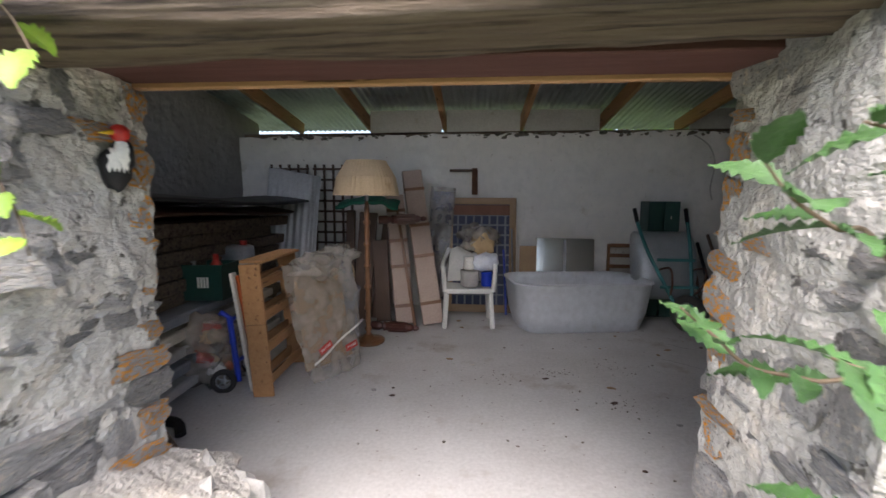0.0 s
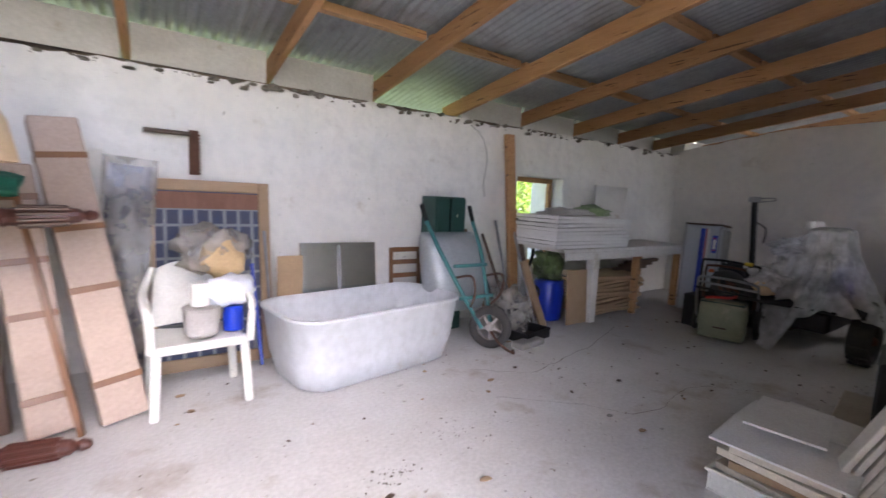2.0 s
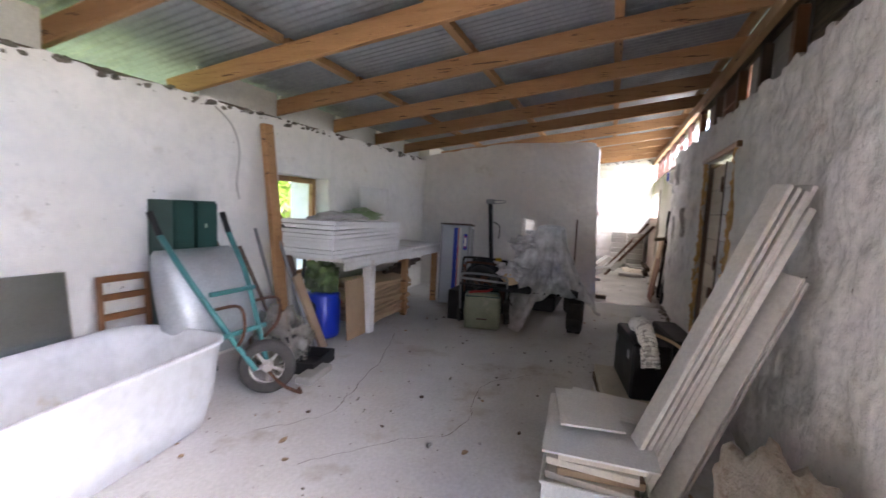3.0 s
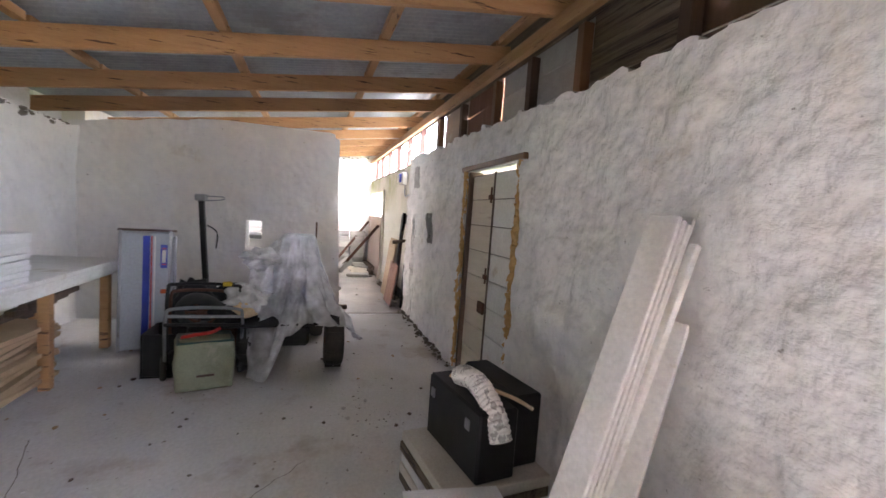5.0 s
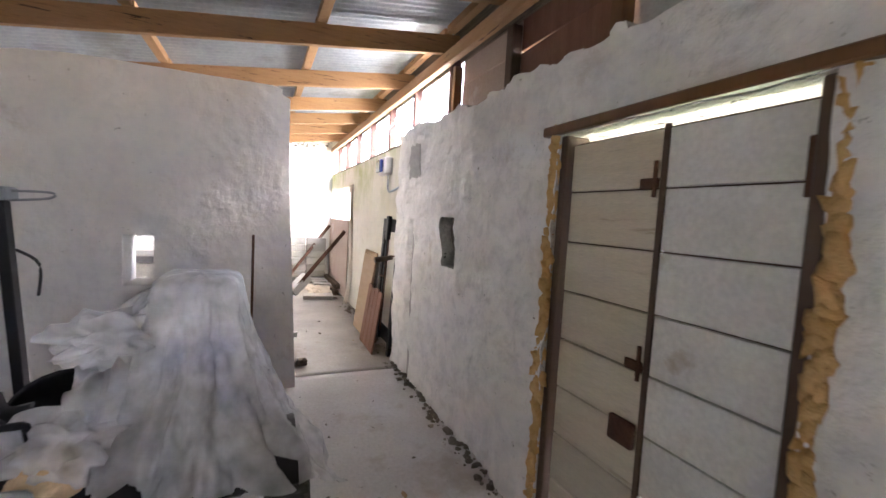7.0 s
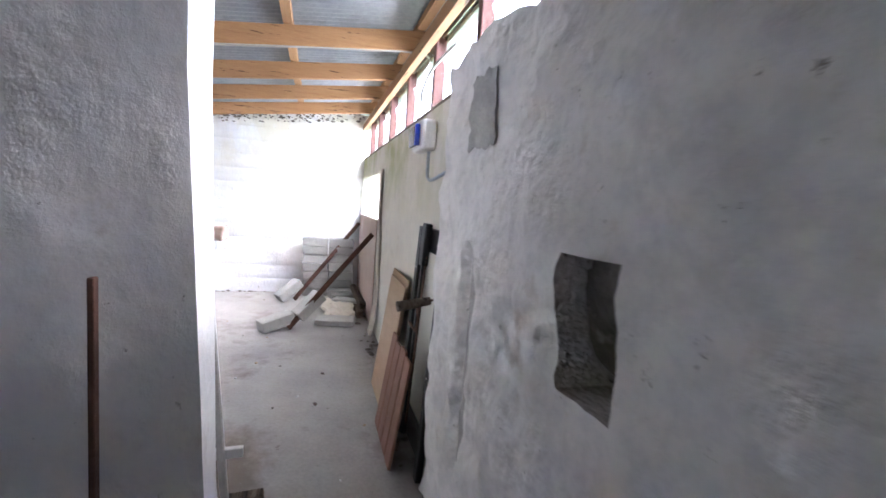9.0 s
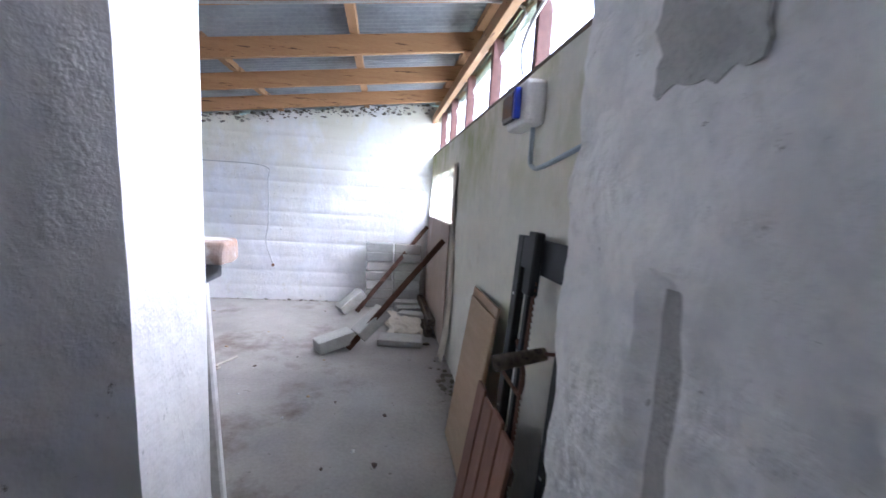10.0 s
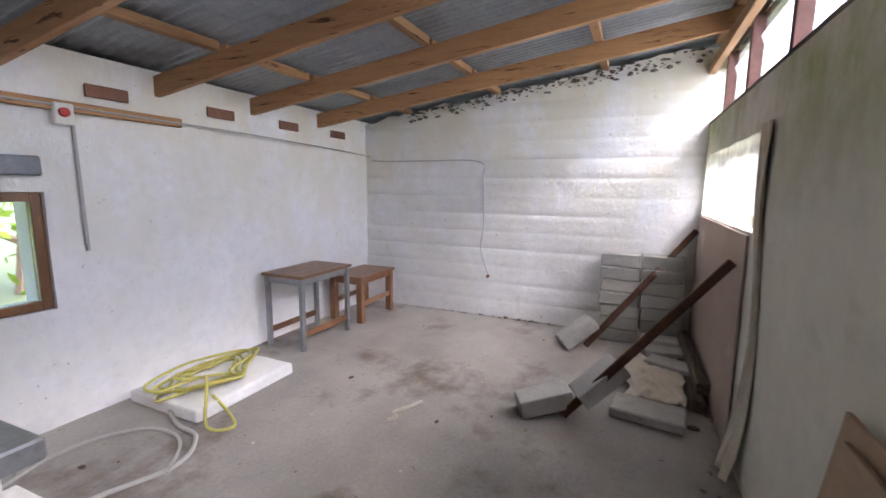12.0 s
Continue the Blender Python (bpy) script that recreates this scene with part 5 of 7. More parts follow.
wheel(ty, pose(0, 0, 0, 62, 0, 82), 0.2, 0.09)
bm = M()
lump(bm, (5.33, 4.22, 0.36), (0.085, 0.24, 0.36), 0.35, 2.5, 4, flat=0.0, seed=4.0)
solo("black_sack", bm, BLACK, "crumpled black plastic sack beside a cabinet", "sack", smooth=True)
# open black box added to darken the unclear clutter under the frame
bk = thing("dark_filler_box", "added black box filling the dark under a folded frame", "crate", pose(5.0, 4.25, 0))
bm = M()
box(bm, -0.2, -0.24, 0, 0.2, 0.24, 0.015)
for a, b, c, d in ((-0.2, -0.24, 0.2, -0.225), (-0.2, 0.225, 0.2, 0.24), (-0.2, -0.225, -0.185, 0.225), (0.185, -0.225, 0.2, 0.225)):
    box(bm, a, b, 0.015, c, d, 0.36, bev=0.004)
part("body", bm, BLACK, bk)
bm = M()
lathe(bm, [(0.2, 0), (0.25, 0.02), (0.28, 0.26), (0.295, 0.27), (0.27, 0.275), (0.235, 0.03), (0.0, 0.03)], 28, pose(5.95, 3.95, 0.3) @ pose(0, 0, 0, 0, -80, 0), cap=False)
solo("black_basin", bm, BLACK, "black rubber basin on its side against the wall", "basin", smooth=True)
bm = M()
box(bm, 5.7, 3.7, 0, 6.3, 4.25, 0.28, bev=0.02)
solo("dark_crate", bm, DARKWOOD, "dark wooden crate under a basin", "crate")
bm = M()
box(bm, 6.70, 3.145, 0, 6.735, 3.165, 1.28, bev=0.003)
solo("black_bar", bm, RUST, "flat black iron bar standing against the wall", "bar")

# garden tractor under plastic
gt = thing("garden_tractor", "dusty small garden tractor partly wrapped in plastic", "tractor", pose(0, 0, 0))
for x, y, r, w in ((4.98, 2.98, 0.23, 0.17), (4.98, 3.70, 0.23, 0.17), (5.95, 3.12, 0.2, 0.14), (5.95, 3.72, 0.2, 0.14)):
    wheel(gt, pose(x, y, r) @ pose(0, 0, 0, 90, 0, 0), r, w, RUST, 14 if r > 0.22 else 0)
bm = M()
box(bm, 4.85, 3.2, 0.22, 6.1, 3.62, 0.42, bev=0.03)
part("chassis", bm, BLACK, gt)
bm = M()
box(bm, 5.4, 3.22, 0.42, 6.1, 3.6, 0.75, bev=0.06, seg=3)
part("bonnet", bm, BLUE, gt)
bm = M()
sheet(bm, lambda u, v: Vector((4.72 + u * 0.55, 2.95 + v * 0.93, 0.46 + 0.12 * math.sin(u * math.pi) - 0.02 * v)), 10, 6, 0.02)
part("fender", bm, BLACK, gt, smooth=True)
bm = M()
box(bm, 4.98, 3.28, 0.55, 5.26, 3.5, 0.62, bev=0.03, seg=2)
box(bm, 4.96, 3.28, 0.6, 5.03, 3.5, 0.78, bev=0.03, seg=2)
part("seat", bm, BLACK, gt)
bm = M()
rod(bm, (5.38, 3.4, 0.6), (5.28, 3.4, 1.0), 0.016)
part("steering_column", bm, BLACK, gt)
bm = M()
tube(bm, [(5.27 + 0.03 * math.cos(a), 3.4 + 0.12 * math.sin(a), 0.98 + 0.12 * math.cos(a) * 0.3) for a in [k * math.tau / 20 for k in range(20)]] + [(5.3, 3.4, 1.05)], 0.014, 8)
part("steering_wheel", bm, BLACK, gt)
HEM = [(0, 0.55, 0.50), (45, 0.45, 0.75), (90, 0.36, 0.90), (118, 0.40, 0.80), (138, 0.56, 0.03), (156, 0.54, 0.03), (172, 0.40, 0.36), (200, 0.42, 0.48), (235, 0.52, 0.42), (268, 0.57, 0.20), (300, 0.55, 0.32), (330, 0.55, 0.42), (360, 0.55, 0.50)]
def hem(a):
    d = math.degrees(a) % 360
    for (d0, r0, z0), (d1, r1, z1) in zip(HEM, HEM[1:]):
        if d0 <= d <= d1:
            t = (d - d0) / (d1 - d0)
            t = t * t * (3 - 2 * t)
            return r0 + (r1 - r0) * t, z0 + (z1 - z0) * t
def drape(u, v, reach=1.0, swell=0.0):
    a = u * math.tau
    c, q = math.cos(a), math.sin(a)
    square = 1 / max(abs(c), abs(q)) ** 0.7
    col = 0.155 * square
    r1, z1 = hem(a)
    crush = noise.fractal(Vector((c * 4, q * 4, v * 5)), 0.7, 2.1, 4)
    if v < 0.16:
        t = v / 0.16
        r, z = col * t, 1.215 - 0.03 * t ** 4 + 0.012 * crush * t
    else:
        t = (v - 0.16) / 0.84 * reach
        r = col + (r1 - col) * (0.22 * t + 0.78 * t ** 1.7)
        z = 1.185 + (z1 - 1.185) * t
        pleat = abs(math.sin(a * 3.5 + 3.2 * noise.noise(Vector((c * 1.6, q * 1.6, 3 + v))) + 1.6 * v)) - 0.5
        r *= 1 + (0.15 * pleat + 0.03 * math.sin(a * 19 + 5 * noise.noise(Vector((c * 3, q * 3, v * 4))))) * min(1, t * 2) + 0.08 * crush
        z += 0.03 * crush * t
    return Vector((5.10 + c * r * 1.05 + swell * c, 3.33 + q * r + swell * q, max(0.02, z)))
cover = thing("plastic_cover", "crumpled milky bubble plastic draped over a tractor", "plastic cover", pose(0, 0, 0))
bm = M()
sheet(bm, drape, 190, 60)
part("outer_sheet", bm, BUBBLE, cover, smooth=True)
bm = M()
sheet(bm, lambda u, v: drape(u, v, 0.42, -0.018), 120, 34)
part("inner_layer", bm, BUBBLE, cover, "second milky layer", True)
bm = M()
sheet(bm, lambda u, v: Vector((5.02 + 0.10 * u + 0.03 * noise.noise(Vector((u * 4, v * 4, 2))), 3.44 + 0.30 * v, 1.17 - 0.08 * v - 0.17 * v * v - 0.20 * (1 - u) * v + 0.03 * noise.noise(Vector((u * 5, v * 5, 8))))), 18, 22)
part("side_flap", bm, BUBBLE, cover, smooth=True)
bm = M()
lump(bm, (4.85, 3.72, 0.66), (0.13, 0.15, 0.11), 0.5, 2.2, 4, seed=52)
solo("bubble_wrap_wad", bm, BUBBLE, "bunched bubble plastic on a tractor wing", "plastic bundle", smooth=True)
bm = M()
lump(bm, (5.0, 3.6, 0.98), (0.12, 0.17, 0.08), 0.6, 2.6, 4, seed=57)
solo("bubble_wrap_wad", bm, BUBBLE, "bunched bubble plastic beside a draped cover", "plastic wrap", smooth=True)
bm = M()
lump(bm, (4.83, 3.72, 0.58), (0.1, 0.11, 0.09), 0.3, 2.2, 3, seed=53)
solo("cream_cushion", bm, SHADE, "stained cream cushion under plastic", "cushion", smooth=True)

# ---- the cluttered west end of the store ----
rng = random.Random(23)
def trellis(x):
    t = thing("trellis", "dark brown square garden trellis against the wall", "trellis", pose(x, 5.70, 0.62), "trellis panels")
    for k in range(5):
        bm = M()
        box(bm, -0.25 + k * 0.115, 0, 0, -0.25 + k * 0.115 + 0.028, 0.02, 1.14, bev=0.002)
        part("upright_slat", bm, DARKWOOD, t)
    for k in range(9):
        bm = M()
        box(bm, -0.26, -0.016, 0.03 + k * 0.13, 0.25, -0.001, 0.056 + k * 0.13, bev=0.002)
        part("cross_slat", bm, DARKWOOD, t)
    return t
trellis(-2.33)
trellis(-1.77)
bm = M()
box(bm, -2.65, 5.35, 0.0, -1.35, 5.68, 0.60, bev=0.01)
solo("low_chest", bm, DARKWOOD, "low dark wooden chest under the trellis", "chest")
st = thing("side_table", "small brown wooden side table among clutter", "table", pose(-1.7, 5.2, 0))
bm = M()
box(bm, -0.22, -0.14, 0.64, 0.22, 0.14, 0.67, bev=0.004)
part("tabletop", bm, BROWN, st)
for x in (-0.19, 0.19):
    for y in (-0.11, 0.11):
        bm = M()
        box(bm, x - 0.02, y - 0.02, 0, x + 0.02, y + 0.02, 0.638, bev=0.003)
        part("leg", bm, BROWN, st)
for k in range(3):
    bm = M()
    sheet(bm, lambda u, v: Vector((-2.38 + 0.03 * k + u * 0.52, 4.85 + 0.04 * k + 0.42 * v + 0.008 * math.sin(u * 0.52 * math.tau / 0.076), 0.01 + v * (1.68 - 0.1 * u))), 70, 3, 0.003)
    solo("corrugated_sheet", bm, PALEZINC, "loose galvanised corrugated sheet leaning upright", "sheet", group="loose corrugated sheets", smooth=True)
for k, (x, y, w, h, l) in enumerate(((-1.27, 5.05, 0.2, 1.2, 3), (-1.12, 5.12, 0.1, 1.16, 6), (-1.0, 5.0, 0.16, 0.9, -4), (-1.45, 5.18, 0.1, 1.22, 0))):
    bm = M()
    box(bm, -w / 2, -0.02, 0, w / 2, 0.02, h, pose(x, y, 0, -8, l, 0), bev=0.004)
    solo("bed_board", bm, DARKWOOD, "dark mahogany bed board leaning upright", "board", group="bed boards")
bm = M()
sheet(bm, lambda u, v: Vector((-1.52 + u * 0.68, 4.98 + v * 0.36, 1.30 + 0.07 * math.sin(u * 3.0) + 0.03 * noise.noise(Vector((u * 6, v * 6, 4))) - 0.14 * max(0, 0.4 - v))), 26, 14, 0.03)
solo("green_tarpaulin", bm, TARP, "folded green tarpaulin on dark bed boards", "tarpaulin", smooth=True)
def table_leg(name, m, label):
    bm = M()
    prof = [(0.01, 0), (0.022, 0.01), (0.03, 0.04), (0.02, 0.06), (0.036, 0.08)]
    lathe(bm, prof + [(0.045, 0.14), (0.05, 0.3), (0.042, 0.34), (0.05, 0.36), (0.03, 0.38), (0.045, 0.42), (0.045, 0.5)], 12, m)
    for k in range(10):
        a = k * math.tau / 10
        p, q = m @ Vector((0.044 * math.cos(a), 0.044 * math.sin(a), 0.12)), m @ Vector((0.05 * math.cos(a), 0.05 * math.sin(a), 0.31))
        rod(bm, p, q, 0.009, 0.009, 6)
    return solo(name, bm, mat("mahogany", (0.10, 0.035, 0.025), (0.06, 0.022, 0.016), 0.35, scale=6, fine=40, bump=0.1), label, "table leg")
table_leg("table_leg", pose(-0.52, 4.93, 1.14) @ pose(0, 0, 0, 0, -92, 8), "fluted mahogany table leg laid across bundles")
table_leg("table_leg", pose(-0.56, 4.6, 0.052) @ pose(0, 0, 0, 0, -90, -8), "fluted mahogany table leg on the floor")
def pack(x0, x1, y0, y1, w, h, t):
    p = thing("flat_pack", "tall narrow flat pack wrapped in plastic with brown tape", "package", None, "wrapped flat packs")
    d = Vector((x1 - x0, y1 - y0, h)).normalized()
    xx = Vector((1, 0.25, 0)).normalized()
    yy = d.cross(xx).normalized()
    xx = yy.cross(d)
    p.matrix_world = Matrix.Translation((x0, y0, 0.02)) @ Matrix((xx, yy, d)).transposed().to_4x4()
    bm = M()
    box(bm, -w / 2, -t / 2, 0, w / 2, t / 2, h, bev=0.012, seg=2)
    part("package", bm, PINKBOARD, p)
    for z in (0.12, 0.42, 0.62, 0.86):
        bm = M()
        box(bm, -w / 2 - 0.003, -t / 2 - 0.003, z * h, w / 2 + 0.003, t / 2 + 0.003, z * h + 0.035, bev=0.002)
        part("tape", bm, BROWN, p)
pack(-0.74, -0.93, 4.86, 5.25, 0.2, 1.42, 0.09)
pack(-0.44, -0.76, 4.88, 5.35, 0.22, 1.72, 0.09)
bm = M()
beam(bm, (-0.62, 4.78, 0.01), (-0.9, 5.2, 1.35), 0.03, 0.03, (0, 1, 0), 0.004)
solo("thin_batten", bm, BROWN, "thin varnished batten leaning on packages", "batten")
wm = thing("wrapped_mirror", "tall mirror wrapped in clear plastic against the wall", "mirror", pose(-0.5, 5.45, 0, -7, 4, 0))
bm = M()
box(bm, -0.13, 0, 0.02, 0.13, 0.015, 1.45)
part("mirror_glass", bm, SMOKE, wm)
bm = M()
sheet(bm, lambda u, v: Vector((-0.15 + u * 0.3, -0.02 + 0.02 * noise.noise(Vector((u * 6, v * 9, 1))), v * 1.5)), 14, 30)
part("wrapping", bm, WRAP, wm, "clear plastic wrapping", True)

# bin with bucket, bag and cord
bn = thing("dustbin", "dark grey plastic bin with an upturned bucket", "bin", pose(-1.2, 4.08, 0))
bm = M()
lathe(bm, [(0.14, 0), (0.15, 0.01), (0.18, 0.53), (0.19, 0.54), (0.19, 0.56), (0.16, 0.56)], 28)
part("bin", bm, GREYBIN, bn, smooth=True)
bm = M()
lathe(bm, [(0.145, 0), (0.14, 0.02), (0.115, 0.24), (0.1, 0.255)], 28, pose(-1.2, 4.06, 0.562))
solo("grey_bucket", bm, GREYBIN, "upturned grey bucket on a bin", "bucket", smooth=True)
bm = M()
lump(bm, (-1.2, 4.05, 0.86), (0.19, 0.17, 0.08), 0.5, 2.4, 3, flat=0.82, seed=61)
solo("clear_plastic_bag", bm, WRAP, "crumpled clear plastic bag on a bucket", "bag", smooth=True)

# pallet frame, wrapped panel, hand truck, levels
pal = thing("pallet_frame", "open pine pallet frame standing on edge", "pallet", pose(-1.42, 3.13, 0, 0, 0, 3))
for y in (0.0, 0.62):
    for z0, z1 in ((0, 0.5), (0.503, 0.91)):
        bm = M()
        box(bm, -0.07, y - 0.011, z0, 0.07, y + 0.011, z1, pose(0, 0, 0, 0, -4, 0), bev=0.004)
        part("upright_board", bm, PINE, pal)
bm = M()
box(bm, -0.12, -0.02, 0.915, 0.03, 0.66, 0.935, bev=0.003)
part("top_board", bm, PINE, pal)
for z in (0.08, 0.3, 0.52, 0.74):
    for x in (-0.045, 0.045):
        bm = M()
        box(bm, x - 0.01 - z * 0.07, 0.012, z, x + 0.01 - z * 0.07, 0.608, z + 0.07, bev=0.003)
        part("slat", bm, PINE, pal)
wp = thing("cardboard_package", "cardboard panel in loose clear plastic with red and white tape", "package", None)
o, e1, e2 = Vector((-1.2, 3.24, 0.03)), Vector((0.28, 0.5, 0.0)), Vector((-0.13, 0.03, 0.83))
nn = e1.cross(e2).normalized()
bm = M()
sheet(bm, lambda u, v: o + e1 * (0.12 + 0.76 * u) + e2 * (0.1 + 0.85 * v), 4, 4, 0.03)
part("cardboard", bm, CARD, wp)
bm = M()
sheet(bm, lambda u, v: o + e1 * (0.5 + (u - 0.5) * (1.12 - 0.35 * (1 - v) ** 3)) + e2 * (v * 1.02) + nn * (0.05 + 0.035 * math.sin(u * math.pi) + 0.03 * noise.fractal(Vector((u * 5, v * 5, 2)), 0.8, 2, 3)), 30, 34)
part("wrapping", bm, WRAP, wp, "clear crumpled plastic", True)
bm = M()
lump(bm, o + e2 * 0.98 + e1 * 0.45 + nn * 0.02, (0.18, 0.22, 0.09), 0.5, 2.3, 3, seed=66)
part("gathered_plastic", bm, WRAP, wp, smooth=True)
fu = (e1.normalized(), e2.normalized())
def tag_text(txt, at, size, parent):
    cu = bpy.data.curves.new("lettering", "FONT")
    cu.body, cu.size, cu.align_x, cu.align_y, cu.extrude = txt, size, "CENTER", "CENTER", 0.0008
    tmp = bpy.data.objects.new("lettering", cu)
    me = bpy.data.meshes.new_from_object(tmp)
    bpy.data.objects.remove(tmp)
    me.materials.append(WHITEP)
    t = new("lettering", me)
    t.parent = parent
    t.matrix_basis = at
def tape_mark(u, v, ang):
    m = Matrix.Translation(o + e1 * u + e2 * v + nn * 0.105) @ Matrix((fu[0], nn.cross(fu[0]), nn)).transposed().to_4x4() @ pose(0, 0, 0, 0, 0, ang)
    bm = M()
    box(bm, -0.06, -0.024, -0.001, 0.06, 0.024, 0.001, m)
    t = part("tape_label", bm, RED, wp, "red tape printed FRAGILE")
    tag_text("FRAGILE", m @ pose(0, 0, 0.0015), 0.026, wp)
tape_mark(0.72, 0.22, 8)
tape_mark(0.3, 0.28, 22)
bm = M()
sheet(bm, lambda u, v: o + e1 * (0.1 + u * 0.9) + e2 * (0.16 + 0.25 * u + v * 0.02) + nn * (0.1 + 0.01 * math.sin(u * 9)), 16, 1, 0.002)
part("tape", bm, WHITEP, wp, "white tape band")
ht = thing("hand_truck", "blue hand truck with small rubber wheel", "hand truck", pose(-1.66, 3.22, 0, 0, -6, 0))
for y in (0.0, 0.26):
    bm = M()
    tube(bm, [(0.02, y, 0.06), (0.02, y, 0.52), (-0.04, y, 0.56)], 0.02, 10)
    part("frame_tube", bm, BLUE, ht)
for z in (0.2, 0.5):
    bm = M()
    rod(bm, (0.02, 0.0, z), (0.02, 0.26, z), 0.014)
    part("cross_tube", bm, BLUE, ht)
wheel(ht, pose(-0.06, -0.05, 0.085) @ pose(0, 0, 0, 90, 0, 12), 0.085, 0.04, CHROME)
wheel(ht, pose(-0.06, 0.3, 0.085) @ pose(0, 0, 0, 90, 0, 12), 0.085, 0.04, CHROME)
for k, (x, h, material, lab) in enumerate(((-1.57, 0.84, WHITEP, "long white straightedge leaning on a pallet"), (-1.545, 0.82, ORANGE, "orange spirit level leaning on a pallet"), (-1.52, 0.78, YELLOW, "yellow spirit level leaning on a pallet"))):
    bm = M()
    box(bm, -0.012, -0.03, 0, 0.012, 0.03, h, pose(x + 0.03, 3.22 + 0.03 * k, 0, 0, -8, 0), bev=0.003)
    solo("spirit_level", bm, material, lab, "level")
bm = M()
lump(bm, (-1.95, 3.32, 0.22), (0.24, 0.22, 0.26), 0.4, 2.4, 4, flat=0.0, seed=71)
solo("rubbish_bag", bm, WRAP, "clear plastic bag full of packaging", "bag", smooth=True)
for k in range(9):
    bm = M()
    lump(bm, (-1.95 + rng.uniform(-0.13, 0.13), 3.32 + rng.uniform(-0.1, 0.1), 0.1 + 0.035 * k), (0.08, 0.07, 0.05), 0.5, 2.5, 2, seed=k)
    solo("packaging_scrap", bm, (ORANGE, WHITEP, SHADE, RED, PAPER)[k % 5], "crumpled packaging scrap in a clear bag", "scrap", group="packaging scraps", smooth=True)

# timber pile with crate on the west wall
for k in range(33):
    bm = M()
    z = 0.06 + (k // 3) * 0.105
    x = -2.85 + (k % 3) * 0.27 + rng.uniform(-0.03, 0.03)
    beam(bm, (x, 2.5 + rng.uniform(-0.1, 0.3), z), (x + rng.uniform(-0.06, 0.06), 5.2 + rng.uniform(-0.3, 0.1), z + rng.uniform(-0.01, 0.01)), 0.22, 0.095, bev=0.006)
    solo("stacked_beam", bm, (OLDWOOD, DARKWOOD, OLDWOOD)[k % 3], "old dark timber beam in a pile", "timber", group="timber pile")
for k in range(5):
    bm = M()
    beam(bm, (-2.12 - 0.03 * k, 2.55, 0.10 + k * 0.1), (-2.2 - 0.02 * k, 4.5, 0.12 + k * 0.1), 0.5, 0.07, bev=0.01)
    solo("insulation_sheet", bm, (SACK, GREYBIN, SACK, CLOTH, GREYBIN)[k], "grey insulated panel lying in a stack", "panel", group="grey panel stack")
for k in range(2):
    bm = M()
    sheet(bm, lambda u, v: Vector((-2.95 + u * (0.9 + 0.16 * k), 2.6 + v * 2.7, 1.16 + 0.1 * k + 0.1 * math.sin(u * 2.2 + 0.4) + 0.02 * math.sin(v * 6 + k))), 12, 16, 0.02)
    solo("black_sheet", bm, BLACK if k % 2 else DARKWOOD, "curved black plastic sheet on a timber pile", "sheet", group="black sheets", smooth=True)
gc = thing("green_crate", "dark green plastic crate holding bottles", "crate", pose(-2.12, 3.62, 0.565, 0, 0, 6))
bm = M()
box(bm, -0.2, -0.15, 0, 0.2, 0.15, 0.01)
for a, b, c, d in ((-0.2, -0.15, 0.2, -0.14), (-0.2, 0.14, 0.2, 0.15), (-0.2, -0.14, -0.19, 0.14), (0.19, -0.14, 0.2, 0.14)):
    box(bm, a, b, 0.01, c, d, 0.27)
box(bm, -0.21, -0.16, 0.25, 0.21, -0.15, 0.275)
part("body", bm, GREEN, gc)
for k in range(4):
    bm = M()
    box(bm, 0.02 + k * 0.022, -0.156, 0.1, 0.034 + k * 0.022, -0.151, 0.18)
    part("slot", bm, WHITEP, gc)
for k, (x, y, r, h, material, nm, lab) in enumerate(((-2.2, 3.6, 0.045, 0.26, WHITEP, "white_bottle", "white plastic bottle in a crate"), (-2.05, 3.66, 0.05, 0.3, RED, "red_bottle", "red capped plastic bottle in a crate"))):
    bm = M()
    lathe(bm, [(r, 0), (r, h * 0.7), (r * 0.4, h * 0.85), (r * 0.4, h)], 16, pose(x, y, 0.6))
    solo(nm, bm, material, lab, "bottle")
jc = thing("jerrycan", "grey plastic jerrycan with red cap", "jerrycan", pose(-2.1, 4.05, 0.57))
bm = M()
box(bm, -0.13, -0.08, 0, 0.13, 0.08, 0.36, bev=0.03, seg=2)
part("body", bm, GREYBIN, jc)
bm = M()
lathe(bm, [(0.03, 0.36), (0.03, 0.4)], 14, pose(0.06, 0, 0))
part("cap", bm, RED, jc)
bm = M()
box(bm, -2.34, 3.50, 0.565, -2.33 + 0.08, 3.58, 0.68, bev=0.004)
solo("white_carton", bm, PAPER, "small white carton on the timber pile", "carton")
for k, (pts) in enumerate((((-2.0, 2.3, 0.04), (-1.85, 2.55, 0.1), (-1.68, 2.62, 0.08), (-1.62, 2.58, 0.03)), ((-2.1, 2.2, 0.03), (-1.8, 2.42, 0.06), (-1.6, 2.44, 0.05), (-1.55, 2.4, 0.03)))):
    bm = M()
    tube(bm, curve(pts, 6), 0.03, 10)
    solo("black_pipe", bm, BLACK, "bent black pipe end on the floor", "pipe", group="black pipes")
bm = M()
beam(bm, (-1.28, 2.2, 0.0), (-1.4, 1.95, 0.62), 0.11, 0.04, (0, 1, 0), 0.006)
solo("rotten_plank", bm, OLDWOOD, "rotten plank leaning inside the doorway", "plank")

